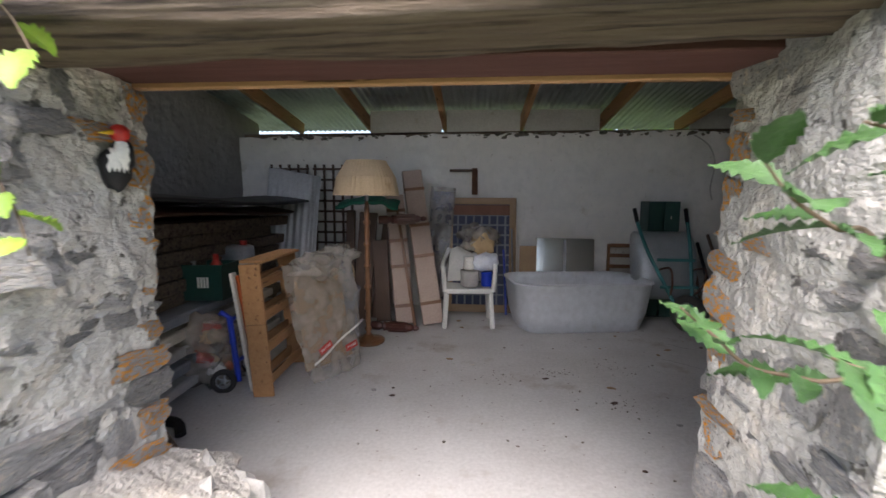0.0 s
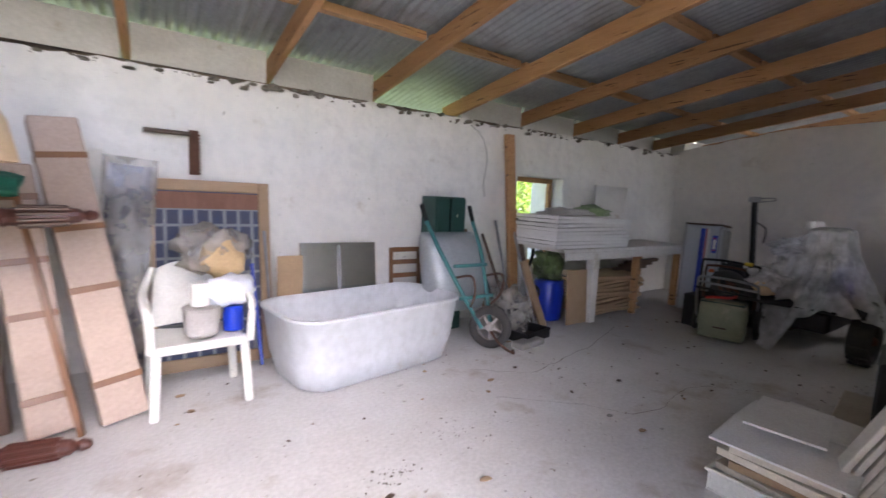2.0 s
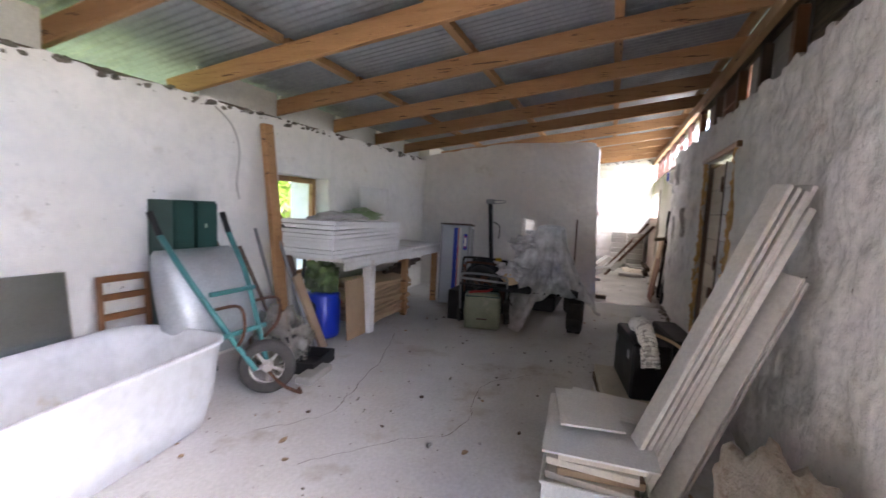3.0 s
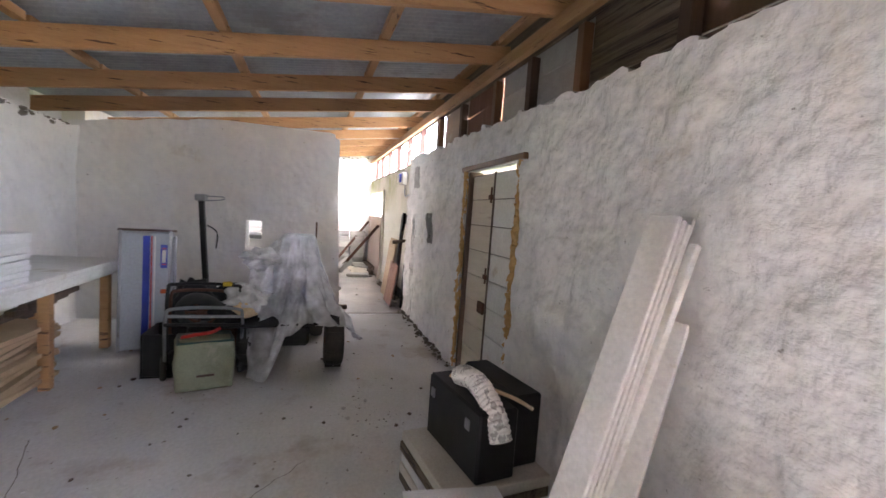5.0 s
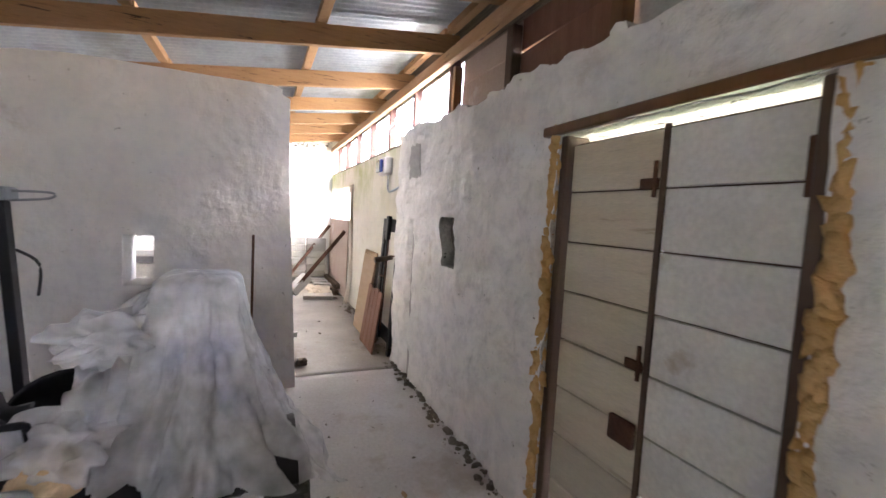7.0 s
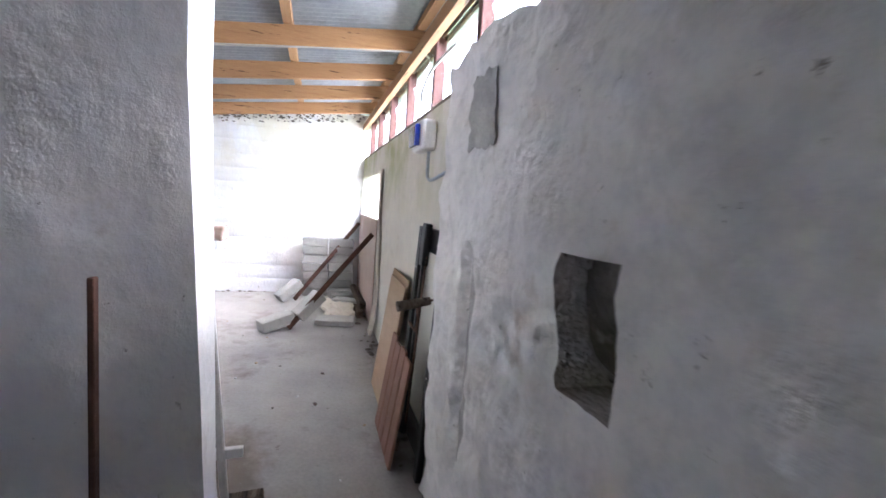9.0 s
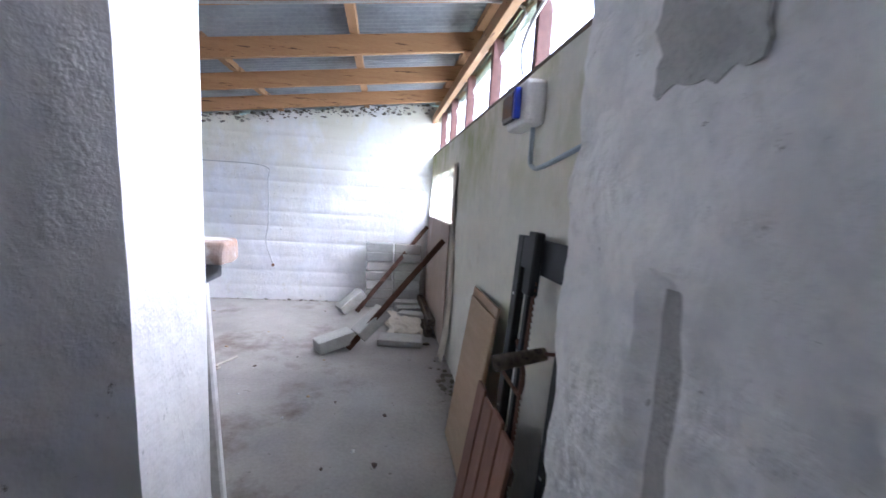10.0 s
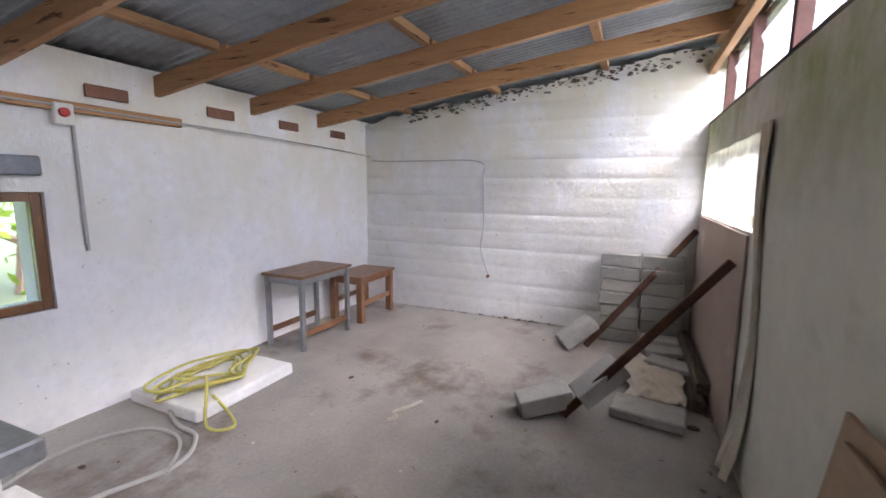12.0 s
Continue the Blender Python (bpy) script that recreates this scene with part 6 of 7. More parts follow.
# ---- beside the front wall ----
rng = random.Random(31)
tr = thing("paper_tray", "white plastic tray full of old papers and wood", "tray", pose(2.16, 2.66, 0, 0, 0, 3))
bm = M()
box(bm, -0.3, -0.24, 0, 0.3, 0.24, 0.012)
for a, b, c, d in ((-0.3, -0.24, 0.3, -0.228), (-0.3, 0.228, 0.3, 0.24), (-0.3, -0.228, -0.288, 0.228), (0.288, -0.228, 0.3, 0.228)):
    box(bm, a, b, 0.012, c, d, 0.11, bev=0.004)
box(bm, -0.315, 0.235, 0.1, 0.315, 0.25, 0.115, bev=0.004)
box(bm, -0.315, -0.25, 0.1, -0.295, 0.25, 0.115, bev=0.004)
part("tray", bm, WHITEP, tr)
for k in range(6):
    bm = M()
    box(bm, -0.26 + rng.uniform(-0.02, 0.02), -0.2, 0.014 + k * 0.04, 0.25 + rng.uniform(-0.03, 0.03), 0.19 + rng.uniform(-0.02, 0.02), 0.05 + k * 0.04, Matrix.Translation((2.16, 2.66, 0)) @ pose(0, 0, 0, 0, 0, rng.uniform(-6, 6)), bev=0.003)
    solo("newspaper", bm, (PAPER, CARD)[k == 3], "thick old yellowed newspaper in a tray", "newspaper", group="newspaper stack")
for k, (x, y, z, a, w, l) in enumerate(((2.17, 2.66, 0.262, 4, 0.66, 0.5), (2.42, 2.62, 0.285, -6, 0.34, 0.42), (2.28, 2.72, 0.305, 10, 0.5, 0.3))):
    bm = M()
    sheet(bm, lambda u, v: Vector(((u - 0.5) * w, (v - 0.5) * l, 0.012 + 0.012 * math.sin(u * 3 + k))), 10, 4, 0.01)
    solo("white_board", bm, FOAMW, "white coated board lying on papers", "board", pose(x, y, z, 0, 0, a), group="white boards")
for k in range(5):
    bm = M()
    box(bm, -0.30, -0.27 + 0.006 * (k % 2), 0.002 + k * 0.057, 0.31 - 0.01 * (k % 3), 0.27, 0.056 + k * 0.057, pose(2.86, 2.40, 0, 0, 0, 7 + 1.5 * (k % 2)), bev=0.004)
    solo("old_board", bm, (OLDWOOD, PAPER, WHITEWOOD)[k % 3], "old pale board in a low stack under a case", "board", group="board stack")
bx = thing("black_case", "black metal case with a smaller rear section", "case", pose(2.87, 2.39, 0.287, 0, 0, 9))
bm = M()
box(bm, -0.28, -0.06, 0, 0.25, 0.15, 0.335, bev=0.012)
part("body", bm, BLACK, bx)
bm = M()
box(bm, -0.22, -0.24, 0, 0.29, -0.085, 0.36, bev=0.012)
part("rear_section", bm, BLACK, bx)
for x in (-0.2, 0.17):
    bm = M()
    box(bm, x, 0.148, 0.22, x + 0.04, 0.158, 0.27, bev=0.003)
    part("catch", bm, STEEL, bx, "dull steel catch")
bm = M()
tube(bm, curve([(-0.30, -0.12, 0.33), (-0.2, -0.07, 0.352), (0.05, 0.02, 0.345), (0.15, 0.08, 0.345)], 5), 0.009, 6)
part("strap", bm, SHADE, bx)
bm = M()
path = curve([(2.94, 2.46, 0.655), (2.84, 2.45, 0.685), (2.72, 2.43, 0.672), (2.60, 2.41, 0.60), (2.55, 2.395, 0.50)], 12)
rings = []
for k, p in enumerate(path):
    d = (path[min(k + 1, len(path) - 1)] - path[max(k - 1, 0)]).normalized()
    a = d.cross(Vector((0, 0, 1))).normalized()
    b = d.cross(a)
    r = 0.046 + 0.007 * (k % 2)
    rings.append([bm.verts.new(p + (r + 0.004 * noise.noise(p * 40 + Vector((j, 0, 0)))) * (math.cos(j * math.tau / 20) * a + math.sin(j * math.tau / 20) * b)) for j in range(20)])
for r0, r1 in zip(rings, rings[1:]):
    for j in range(20):
        bm.faces.new((r0[j], r0[(j + 1) % 20], r1[(j + 1) % 20], r1[j]))
solo("flexible_duct", bm, mat("foil_duct", (0.78, 0.77, 0.72), (0.65, 0.64, 0.60), 0.3, 0.4, scale=20, fine=80, bump=0.4), "silvery flexible duct draped over a black case", "duct")
# long white boards leaning on the wall
for k in range(4):
    bm = M()
    ox, oy = 0.009 * k, -0.031 * k
    beam(bm, (2.04 + ox, 2.58 + oy, 0.012), (2.19 + ox, 1.985 + oy, 1.53 - 0.012 * (k % 3)), 0.115, 0.022, (-0.3, 0.9, 0.34), 0.003)
    solo("leaning_board", bm, WHITEWOOD, "long white painted board leaning on the wall", "board", group="leaning boards")
bm = M()
beam(bm, (2.05, 2.44, 0.012), (2.13, 1.895, 1.43), 0.035, 0.03, (0, 0.92, 0.38), 0.003)
solo("white_batten", bm, WHITEWOOD, "thin white batten leaning on the wall", "batten")
for k in range(2):
    bm = M()
    beam(bm, (2.03 + 0.016 * k, 2.36 - 0.022 * k, 0.012), (2.17 + 0.016 * k, 1.925 - 0.022 * k, 1.14 - 0.02 * k), 0.12, 0.018, (-0.56, 0.76, 0.34), 0.003)
    solo("short_board", bm, WHITEWOOD, "shorter grey-white board leaning on the wall", "board", group="short boards")
bm = M()
lump(bm, (1.62, 2.06, 0.22), (0.34, 0.17, 0.33), 0.35, 2.2, 4, flat=0.0, seed=77)
solo("plaster_lump", bm, mat("crumbling_plaster", (0.50, 0.45, 0.37), (0.34, 0.29, 0.23), 0.95, scale=14, fine=60, bump=1.0, c3=(0.22, 0.16, 0.11), patch=8, amount=0.2), "lump of crumbling old plaster by the wall", "plaster lump", smooth=True)

# ---- far room ----
rng = random.Random(41)
def desk(name, label, x0, x1, y0, y1, h, top, leg, legw, low):
    t = thing(name, label, "table", pose((x0 + x1) / 2, (y0 + y1) / 2, 0))
    w, d = (x1 - x0) / 2, (y1 - y0) / 2
    n = 4
    for k in range(n):
        bm = M()
        box(bm, -w - 0.02, -d - 0.02 + k * (2 * d + 0.04) / n + 0.002, h - 0.03, w + 0.02, -d - 0.02 + (k + 1) * (2 * d + 0.04) / n - 0.002, h, bev=0.003)
        part("top_board", bm, top, t)
    for sx in (-1, 1):
        for sy in (-1, 1):
            bm = M()
            box(bm, sx * w - legw / 2 * (1 + sx), sy * d - legw / 2 * (1 + sy), 0, sx * w + legw / 2 * (1 - sx), sy * d + legw / 2 * (1 - sy), h - 0.032, bev=0.003)
            part("leg", bm, leg, t)
    for sy in (-1, 1):
        bm = M()
        box(bm, -w + legw, sy * d - sy * 0.03 - 0.01, h - 0.1, w - legw, sy * d - sy * 0.03 + 0.01, h - 0.034, bev=0.002)
        part("apron", bm, leg, t)
        bm = M()
        box(bm, -w + legw, sy * d - sy * 0.025 - 0.01, low, w - legw, sy * d - sy * 0.025 + 0.01, low + 0.06, bev=0.002)
        part("stretcher", bm, top, t)
    for sx in (-1, 1):
        bm = M()
        box(bm, sx * w - sx * 0.03 - 0.01, -d + legw, h - 0.1, sx * w - sx * 0.03 + 0.01, d - legw, h - 0.034, bev=0.002)
        part("apron", bm, leg, t)
    return t
desk("steel_leg_table", "small table with worn wooden top and grey steel legs", 10.43, 11.18, 5.2, 5.68, 0.755, BROWN, STEEL, 0.045, 0.13)
bench = desk("low_wooden_bench", "low brown wooden bench beside a table", 11.4, 12.12, 5.2, 5.66, 0.56, BROWN, BROWN, 0.075, 0.2)
# plinth with hose
bm = M()
box(bm, 9.13, 4.96, 0, 10.03, 5.7, 0.1, bev=0.02, seg=2)
bmesh.ops.subdivide_edges(bm, edges=bm.edges, cuts=4, use_grid_fill=True)
for v in bm.verts:
    if v.co.z > 0.02:
        v.co += 0.012 * noise.noise_vector(v.co * 7)
solo("concrete_plinth", bm, WHITEBLOCK, "low whitewashed concrete plinth by the wall", "plinth", smooth=False)
pts = []
for k in range(58):
    a = k * 0.62
    pts.append((9.52 + (0.30 + 0.12 * math.sin(k * 0.37)) * math.cos(a) + 0.09 * math.sin(k * 1.9), 5.30 + (0.20 + 0.08 * math.sin(k * 0.53)) * math.sin(a) + 0.05 * math.sin(k * 1.3), 0.125 + 0.0016 * k + 0.01 * math.sin(k * 2.1)))
pts += [(9.25, 5.0, 0.22), (9.12, 4.85, 0.02), (9.2, 4.7, 0.015), (9.3, 4.85, 0.02), (9.3, 5.02, 0.13)]
bm = M()
tube(bm, curve(pts, 5), 0.011, 6)
solo("yellow_hose", bm, HOSE, "coil of yellow hose on a plinth", "hose", smooth=True)
bm = M()
tube(bm, curve([(9.28, 5.45, 0.12), (9.14, 5.25, 0.04), (9.06, 5.05, 0.015), (9.02, 4.82, 0.015), (8.78, 4.66, 0.015), (8.37, 4.80, 0.015), (8.0, 4.75, 0.015)], 8), 0.014, 8)
solo("floor_cable", bm, CABLE, "thick grey cable curving over the floor", "cable", smooth=True)
bm = M()
tube(bm, curve([(8.1, 5.25, 0.016), (8.6, 5.40, 0.016), (8.93, 5.22, 0.016), (8.98, 4.98, 0.016), (8.90, 4.80, 0.016), (8.70, 4.62, 0.03)], 8), 0.011, 8)
solo("floor_cable", bm, CABLE, "grey cable lying in a loop on the floor", "cable", smooth=True)

# concrete blocks
BLK = M()
box(BLK, -0.19, -0.1, -0.0635, 0.19, 0.1, 0.0635, bev=0.007)
blk_me = link_mesh("block", BLK, BLOCKM)
def block(m, label="grey concrete block in a neat stack", group="block stack"):
    ob = new("concrete_block", blk_me)
    ob.matrix_world = m
    return tagged(ob, label, "block", group)
for c in range(2):
    for k in range(7):
        block(pose(12.18 + rng.uniform(-0.025, 0.015), 2.04 + c * 0.40 + rng.uniform(-0.012, 0.012), 0.066 + k * 0.134, 0, 0, 90 + rng.uniform(-4, 4)))
for k in range(3):
    block(pose(11.35 + k * 0.32, 1.98 + 0.02 * k, 0.07, 0, 0, rng.uniform(60, 120)), "loose grey concrete block by the wall", "loose blocks")
block(pose(11.72, 2.80, 0.17, 0, -36, -62), "concrete block propped against an iron bar", "loose blocks")
block(pose(10.40, 2.50, 0.27, 0, -40, -62), "concrete block propped against an iron bar", "loose blocks")
block(pose(10.30, 2.86, 0.10, 0, -12, -62), "concrete block lying askew on the floor", "loose blocks")
for p, q, lab in (((11.75, 2.72, 0.02), (12.26, 1.77, 1.2), "rusty iron bar leaning in the corner"), ((10.28, 2.72, 0.02), (10.44, 1.78, 1.17), "rusty iron bar leaning on the wall")):
    bm = M()
    beam(bm, p, q, 0.06, 0.02, (1, 0, 0.2), 0.003)
    beam(bm, Vector(p) + Vector((0.03, 0.0, 0)), Vector(q) + Vector((0.03, 0, 0)), 0.012, 0.055, (1, 0, 0.2), 0.003)
    solo("iron_bar", bm, RUST, lab, "bar", group="iron bars")
bm = M()
box(bm, -0.24, -0.14, 0, 0.24, 0.14, 0.07, pose(10.55, 2.17, 0, 0, 0, 82), bev=0.01)
solo("paving_slab", bm, BLOCKM, "grey concrete slab on the floor", "slab")
for k, (y, z) in enumerate(((1.84, 0.05), (1.80, 0.15))):
    bm = M()
    beam(bm, (10.75 + 0.1 * k, y, z), (12.15, y + 0.03, z), 0.09, 0.09, bev=0.006)
    solo("floor_timber", bm, OLDWOOD, "old square timber lying along the wall", "timber", group="floor timbers")
bm = M()
def rag(u, v):
    x, y = 10.72 + u * 0.95, 1.92 + v * 0.42
    return Vector((x + 0.06 * noise.noise(Vector((u * 3, v * 3, 5))), y + 0.1 * noise.noise(Vector((u * 4, v * 2, 8))), 0.045 + 0.05 * abs(noise.fractal(Vector((u * 5, v * 5, 3)), 0.8, 2.0, 3)) + 0.05 * math.sin(u * 3.1)))
sheet(bm, rag, 40, 22, 0.006)
solo("floor_cloth", bm, CLOTH, "crumpled dusty cloth over rubble on the floor", "cloth", smooth=True)
for k in range(16):
    bm = M()
    lump(bm, (10.9 + rng.uniform(-0.35, 0.9), 2.05 + rng.uniform(-0.2, 0.25), 0.02), (rng.uniform(0.03, 0.09), rng.uniform(0.03, 0.07), rng.uniform(0.02, 0.05)), 0.5, 2.0, 2, flat=0.0, seed=k * 1.3)
    solo("rubble_piece", bm, BLOCKM, "small piece of concrete rubble", "rubble", group="rubble pieces")

# window wall: cloth, panel below, frame top
bm = M()
box(bm, 10.30, 1.742, 0.02, 12.33, 1.752, 1.35)
solo("wall_panel", bm, PINKBOARD, "pinkish board panel under the window", "panel", kind="structure")
bm = M()
def hang(u, v):
    w = 0.12 + 0.14 * math.exp(-v * 7) - 0.06 * math.sin(v * 3.1) + 0.03 * math.sin(v * 9) + 0.10 * v ** 4
    return Vector((10.02 - 0.12 * v + 0.05 * math.sin(v * 7) + u * w, 1.752 + 0.011 * math.sin(u * 12 + v * 5) + 0.006 * math.sin(u * 25 - v * 3) + 0.06 * v ** 6, 1.96 - v * 1.94))
sheet(bm, hang, 26, 44, 0.003)
solo("hanging_cloth", bm, CLOTH, "long dusty cloth hanging beside the window", "cloth", smooth=True)
bm = M()
sheet(bm, lambda u, v: Vector((10.2 + u * 2.1, 1.745 + 0.01 * math.sin(u * 23), 1.93 - v * (0.56 if True else 0))), 30, 6)
solo("window_film", bm, clear("window_film", (0.9, 0.92, 0.9), 0.45, 0.5, 0.8), "milky plastic film over the window", "film", smooth=True)

# meter box and cables
mb = thing("meter_box", "white plastic consumer unit with smoked lid", "meter box", pose(8.0, 1.735, 1.95))
bm = M()
box(bm, -0.15, 0, 0, 0.15, 0.1, 0.2, bev=0.02, seg=2)
part("housing", bm, WHITEP, mb)
bm = M()
box(bm, -0.06, 0.1, 0.03, 0.14, 0.13, 0.17, bev=0.02, seg=2)
part("lid", bm, SMOKE, mb, "smoked clear lid")
bm = M()
box(bm, -0.09, 0.1, 0.03, -0.063, 0.132, 0.17, bev=0.004)
part("latch", bm, BLUE, mb)
bm = M()
tube(bm, curve([(7.94, 1.76, 1.95), (7.94, 1.76, 1.81), (7.92, 1.755, 1.77), (7.8, 1.752, 1.76), (7.3, 1.752, 1.82)], 8), 0.011, 8)
solo("conduit", bm, mat("blue_grey_conduit", (0.30, 0.40, 0.48), (0.5, 0.5, 0.48), 0.5, scale=3), "pale blue conduit below a meter box", "conduit")
bm = M()
tube(bm, curve([(8.1, 1.78, 2.23), (8.08, 1.8, 2.36), (7.9, 1.78, 2.48), (7.6, 1.72, 2.55)], 8), 0.009, 8)
solo("meter_cable", bm, CABLE, "grey cable looping above a meter box", "cable")
es = thing("emergency_switch", "red round switch on a white plate", "switch", pose(7.335, 1.735, 1.55))
bm = M()
box(bm, -0.05, 0, -0.06, 0.05, 0.03, 0.06, bev=0.006)
part("plate", bm, WHITEP, es)
bm = M()
lathe(bm, [(0.035, 0), (0.04, 0.015), (0.03, 0.03), (0.01, 0.034)], 20, pose(0, 0.03, 0, -90, 0, 0))
part("button", bm, RED, es)

# frame saw, plywood, slatted panel
fs = thing("frame_saw", "large black frame saw leaning on the wall", "saw", pose(7.60, 1.85, 0.02, 3.0, 0, 0))
for x in (-0.29, 0.27):
    bm = M()
    box(bm, x - 0.035, -0.02, 0, x + 0.035, 0.02, 1.43, bev=0.004)
    part("side_rail", bm, BLACK, fs)
for z in (0.12, 1.29):
    bm = M()
    box(bm, -0.255, -0.018, z, 0.235, 0.018, z + 0.14, bev=0.004)
    part("end_rail", bm, BLACK, fs)
bm = M()
box(bm, 0.0, 0.02, 0.12, 0.035, 0.05, 1.45, bev=0.003)
part("blade_holder", bm, BLACK, fs)
bm = M()
box(bm, -0.022, 0.032, 0.2, 0.0, 0.037, 1.27)
for k in range(42):
    z = 0.22 + k * 0.025
    lo, hi = [[bm.verts.new(p) for p in ((-0.022, y, z), (-0.044, y, z + 0.006), (-0.022, y, z + 0.023))] for y in (0.032, 0.037)]
    bm.faces.new(lo)
    bm.faces.new(hi[::-1])
    for i in range(3):
        bm.faces.new((lo[i], hi[i], hi[(i + 1) % 3], lo[(i + 1) % 3]))
part("blade", bm, RUST, fs)
bm = M()
box(bm, -0.03, 0.02, 1.2, 0.055, 0.062, 1.46, bev=0.006)
part("clamp", bm, BLACK, fs)
bm = M()
rod(bm, (-0.20, 0.03, 1.03), (-0.22, 0.22, 0.99), 0.024, 0.030, 16)
part("grip", bm, OLDWOOD, fs, "worn round wooden grip")
bm = M()
rod(bm, (-0.20, 0.04, 1.03), (-0.29, 0.02, 1.06), 0.007)
part("grip_rod", bm, RUST, fs)
bm = M()
tube(bm, curve([(0.24, 0.03, 0.78), (0.02, 0.05, 0.80), (-0.08, 0.06, 0.82), (-0.10, 0.06, 0.90), (-0.02, 0.05, 0.93), (0.1, 0.03, 0.98)], 4), 0.010, 6)
part("bracket", bm, RUST, fs)
for x in (-0.29, 0.27):
    for z in (0.6, 1.15):
        bm = M()
        box(bm, x - 0.008, 0.0205, z, x + 0.008, 0.023, z + 0.01, bev=0.001)
        part("rivet", bm, WHITEP, fs)
for k, (x, w, h) in enumerate(((8.5, 0.62, 1.02), (8.42, 0.58, 0.98))):
    bm = M()
    box(bm, -w / 2, -0.008, 0, w / 2, 0.008, h, pose(x, 1.90 + 0.03 * k, 0.0, 7.0, 0, 0), bev=0.002)
    solo("plywood_sheet", bm, PLY, "brown plywood offcut leaning on the wall", "plywood", group="plywood sheets")
sp = thing("slatted_panel", "red-brown slatted panel leaning on the wall", "panel", pose(7.75, 1.98, 0, 8, 0, 0))
for k in range(4):
    bm = M()
    box(bm, -0.3 + k * 0.15, 0, 0, -0.168 + k * 0.15, 0.018, 0.66 + 0.02 * (k % 2), bev=0.003)
    part("slat", bm, SLATRED, sp)
for z in (0.12, 0.5):
    bm = M()
    box(bm, -0.3, -0.022, z, 0.29, -0.001, z + 0.06, bev=0.003)
    part("batten", bm, DARKWOOD, sp)

# machine and trestle behind the dividing wall
mc = thing("saw_bench", "white metal machine cabinet with grey cast top", "machine", pose(7.54, 3.86, 0, 0, 0, 2))
bm = M()
box(bm, -0.22, -0.26, 0.0, 0.2, 0.3, 0.98, bev=0.01)
part("cabinet", bm, WHITEP, mc)
bm = M()
box(bm, -0.25, -0.32, 0.985, 0.26, 0.36, 1.04, bev=0.006)
part("table_top", bm, STEEL, mc)
bm = M()
box(bm, 0.0, -0.45, 0.4, 0.22, -0.262, 0.93, bev=0.004)
part("side_cover", bm, WHITEP, mc)
bm = M()
box(bm, 0.13, -0.457, 0.78, 0.18, -0.451, 0.91)
part("warning_label", bm, YELLOW, mc, "yellow warning label")
ts = thing("trestle", "white trestle carrying a worn wooden block", "trestle", pose(7.225, 2.965, 0.016, 0, 0, 0))
for x, y, w in ((0.02, -0.02, 0.034), (0.085, 0.05, 0.04)):
    bm = M()
    beam(bm, (x + 0.01, y - 0.11, -0.014), (x, y, 1.34), w, w, (0, 1, 0), 0.006)
    part("leg", bm, WHITEWOOD, ts)
bm = M()
box(bm, -0.02, -0.10, 1.342, 0.10, 0.26, 1.412, bev=0.010, seg=2)
bmesh.ops.subdivide_edges(bm, edges=bm.edges, cuts=2, use_grid_fill=True)
for v in bm.verts:
    v.co += 0.006 * noise.noise_vector(v.co * 16)
part("wooden_block", bm, mat("worn_block", (0.30, 0.17, 0.11), (0.52, 0.50, 0.47), 0.85, scale=7, fine=50, bump=0.6, c3=(0.60, 0.59, 0.57), patch=6, amount=0.5), ts, "half-peeled grey painted block")
bm = M()
box(bm, -0.03, -0.05, 1.29, 0.11, 0.09, 1.338, bev=0.003)
part("bracket", bm, STEEL, ts)
bm = M()
beam(bm, (0.06, -0.09, 0.016), (0.08, -0.30, 0.016), 0.07, 0.06, bev=0.008)
part("foot_bar", bm, OLDWOOD, ts)
bm = M()
beam(bm, (0.03, -0.07, 0.30), (0.04, -0.20, 0.30), 0.03, 0.05, bev=0.004)
part("stub_bar", bm, WHITEWOOD, ts)
rb = M()
box(rb, -0.02, 0.0, 0.0, 0.015, 0.13, 1.33, pose(7.19, 2.945, 0, 0, 0, 0), bev=0.004)
solo("rough_board", rb, BROWN, "split brown board standing behind a trestle", "board")

# wiring on the north and east walls
sw = thing("isolator_switch", "grey isolator box with a red knob", "switch", pose(8.92, 5.75, 1.98))
bm = M()
box(bm, -0.05, -0.06, 0, 0.06, 0.0, 0.14, bev=0.008)
part("box", bm, WHITEP, sw)
bm = M()
lathe(bm, [(0.03, 0), (0.028, 0.02), (0.012, 0.024)], 18, pose(0, -0.06, 0.08, 90, 0, 0))
part("knob", bm, RED, sw)
bm = M()
box(bm, 8.52, 5.70, 1.66, 8.78, 5.76, 1.78, bev=0.01)
solo("starter_box", bm, GREYBIN, "dark grey starter box on the wall", "switch box")
bm = M()
tube(bm, [(8.99, 5.752, 2.0), (9.0, 5.752, 1.16)], 0.012, 8)
solo("conduit", bm, CABLE, "grey conduit running down the wall", "conduit")
bm = M()
tube(bm, curve([(7.3, 5.70, 2.11), (9.0, 5.70, 2.10), (10.6, 5.70, 2.08), (12.3, 5.72, 2.02), (12.33, 5.6, 1.95), (12.345, 4.9, 1.94), (12.345, 4.12, 1.92), (12.345, 4.06, 1.7), (12.345, 4.04, 1.15), (12.345, 4.07, 0.85), (12.345, 3.97, 0.54)], 6), 0.007, 6)
solo("wall_wire", bm, CABLE, "thin white wire along and down the wall", "wire")
bm = M()
lathe(bm, [(0.022, 0), (0.022, 0.03)], 14, pose(12.34, 3.96, 0.52, 0, -90, 0))
solo("wire_end", bm, BROWN, "small brown wire end fitting", "fitting")
bm = M()
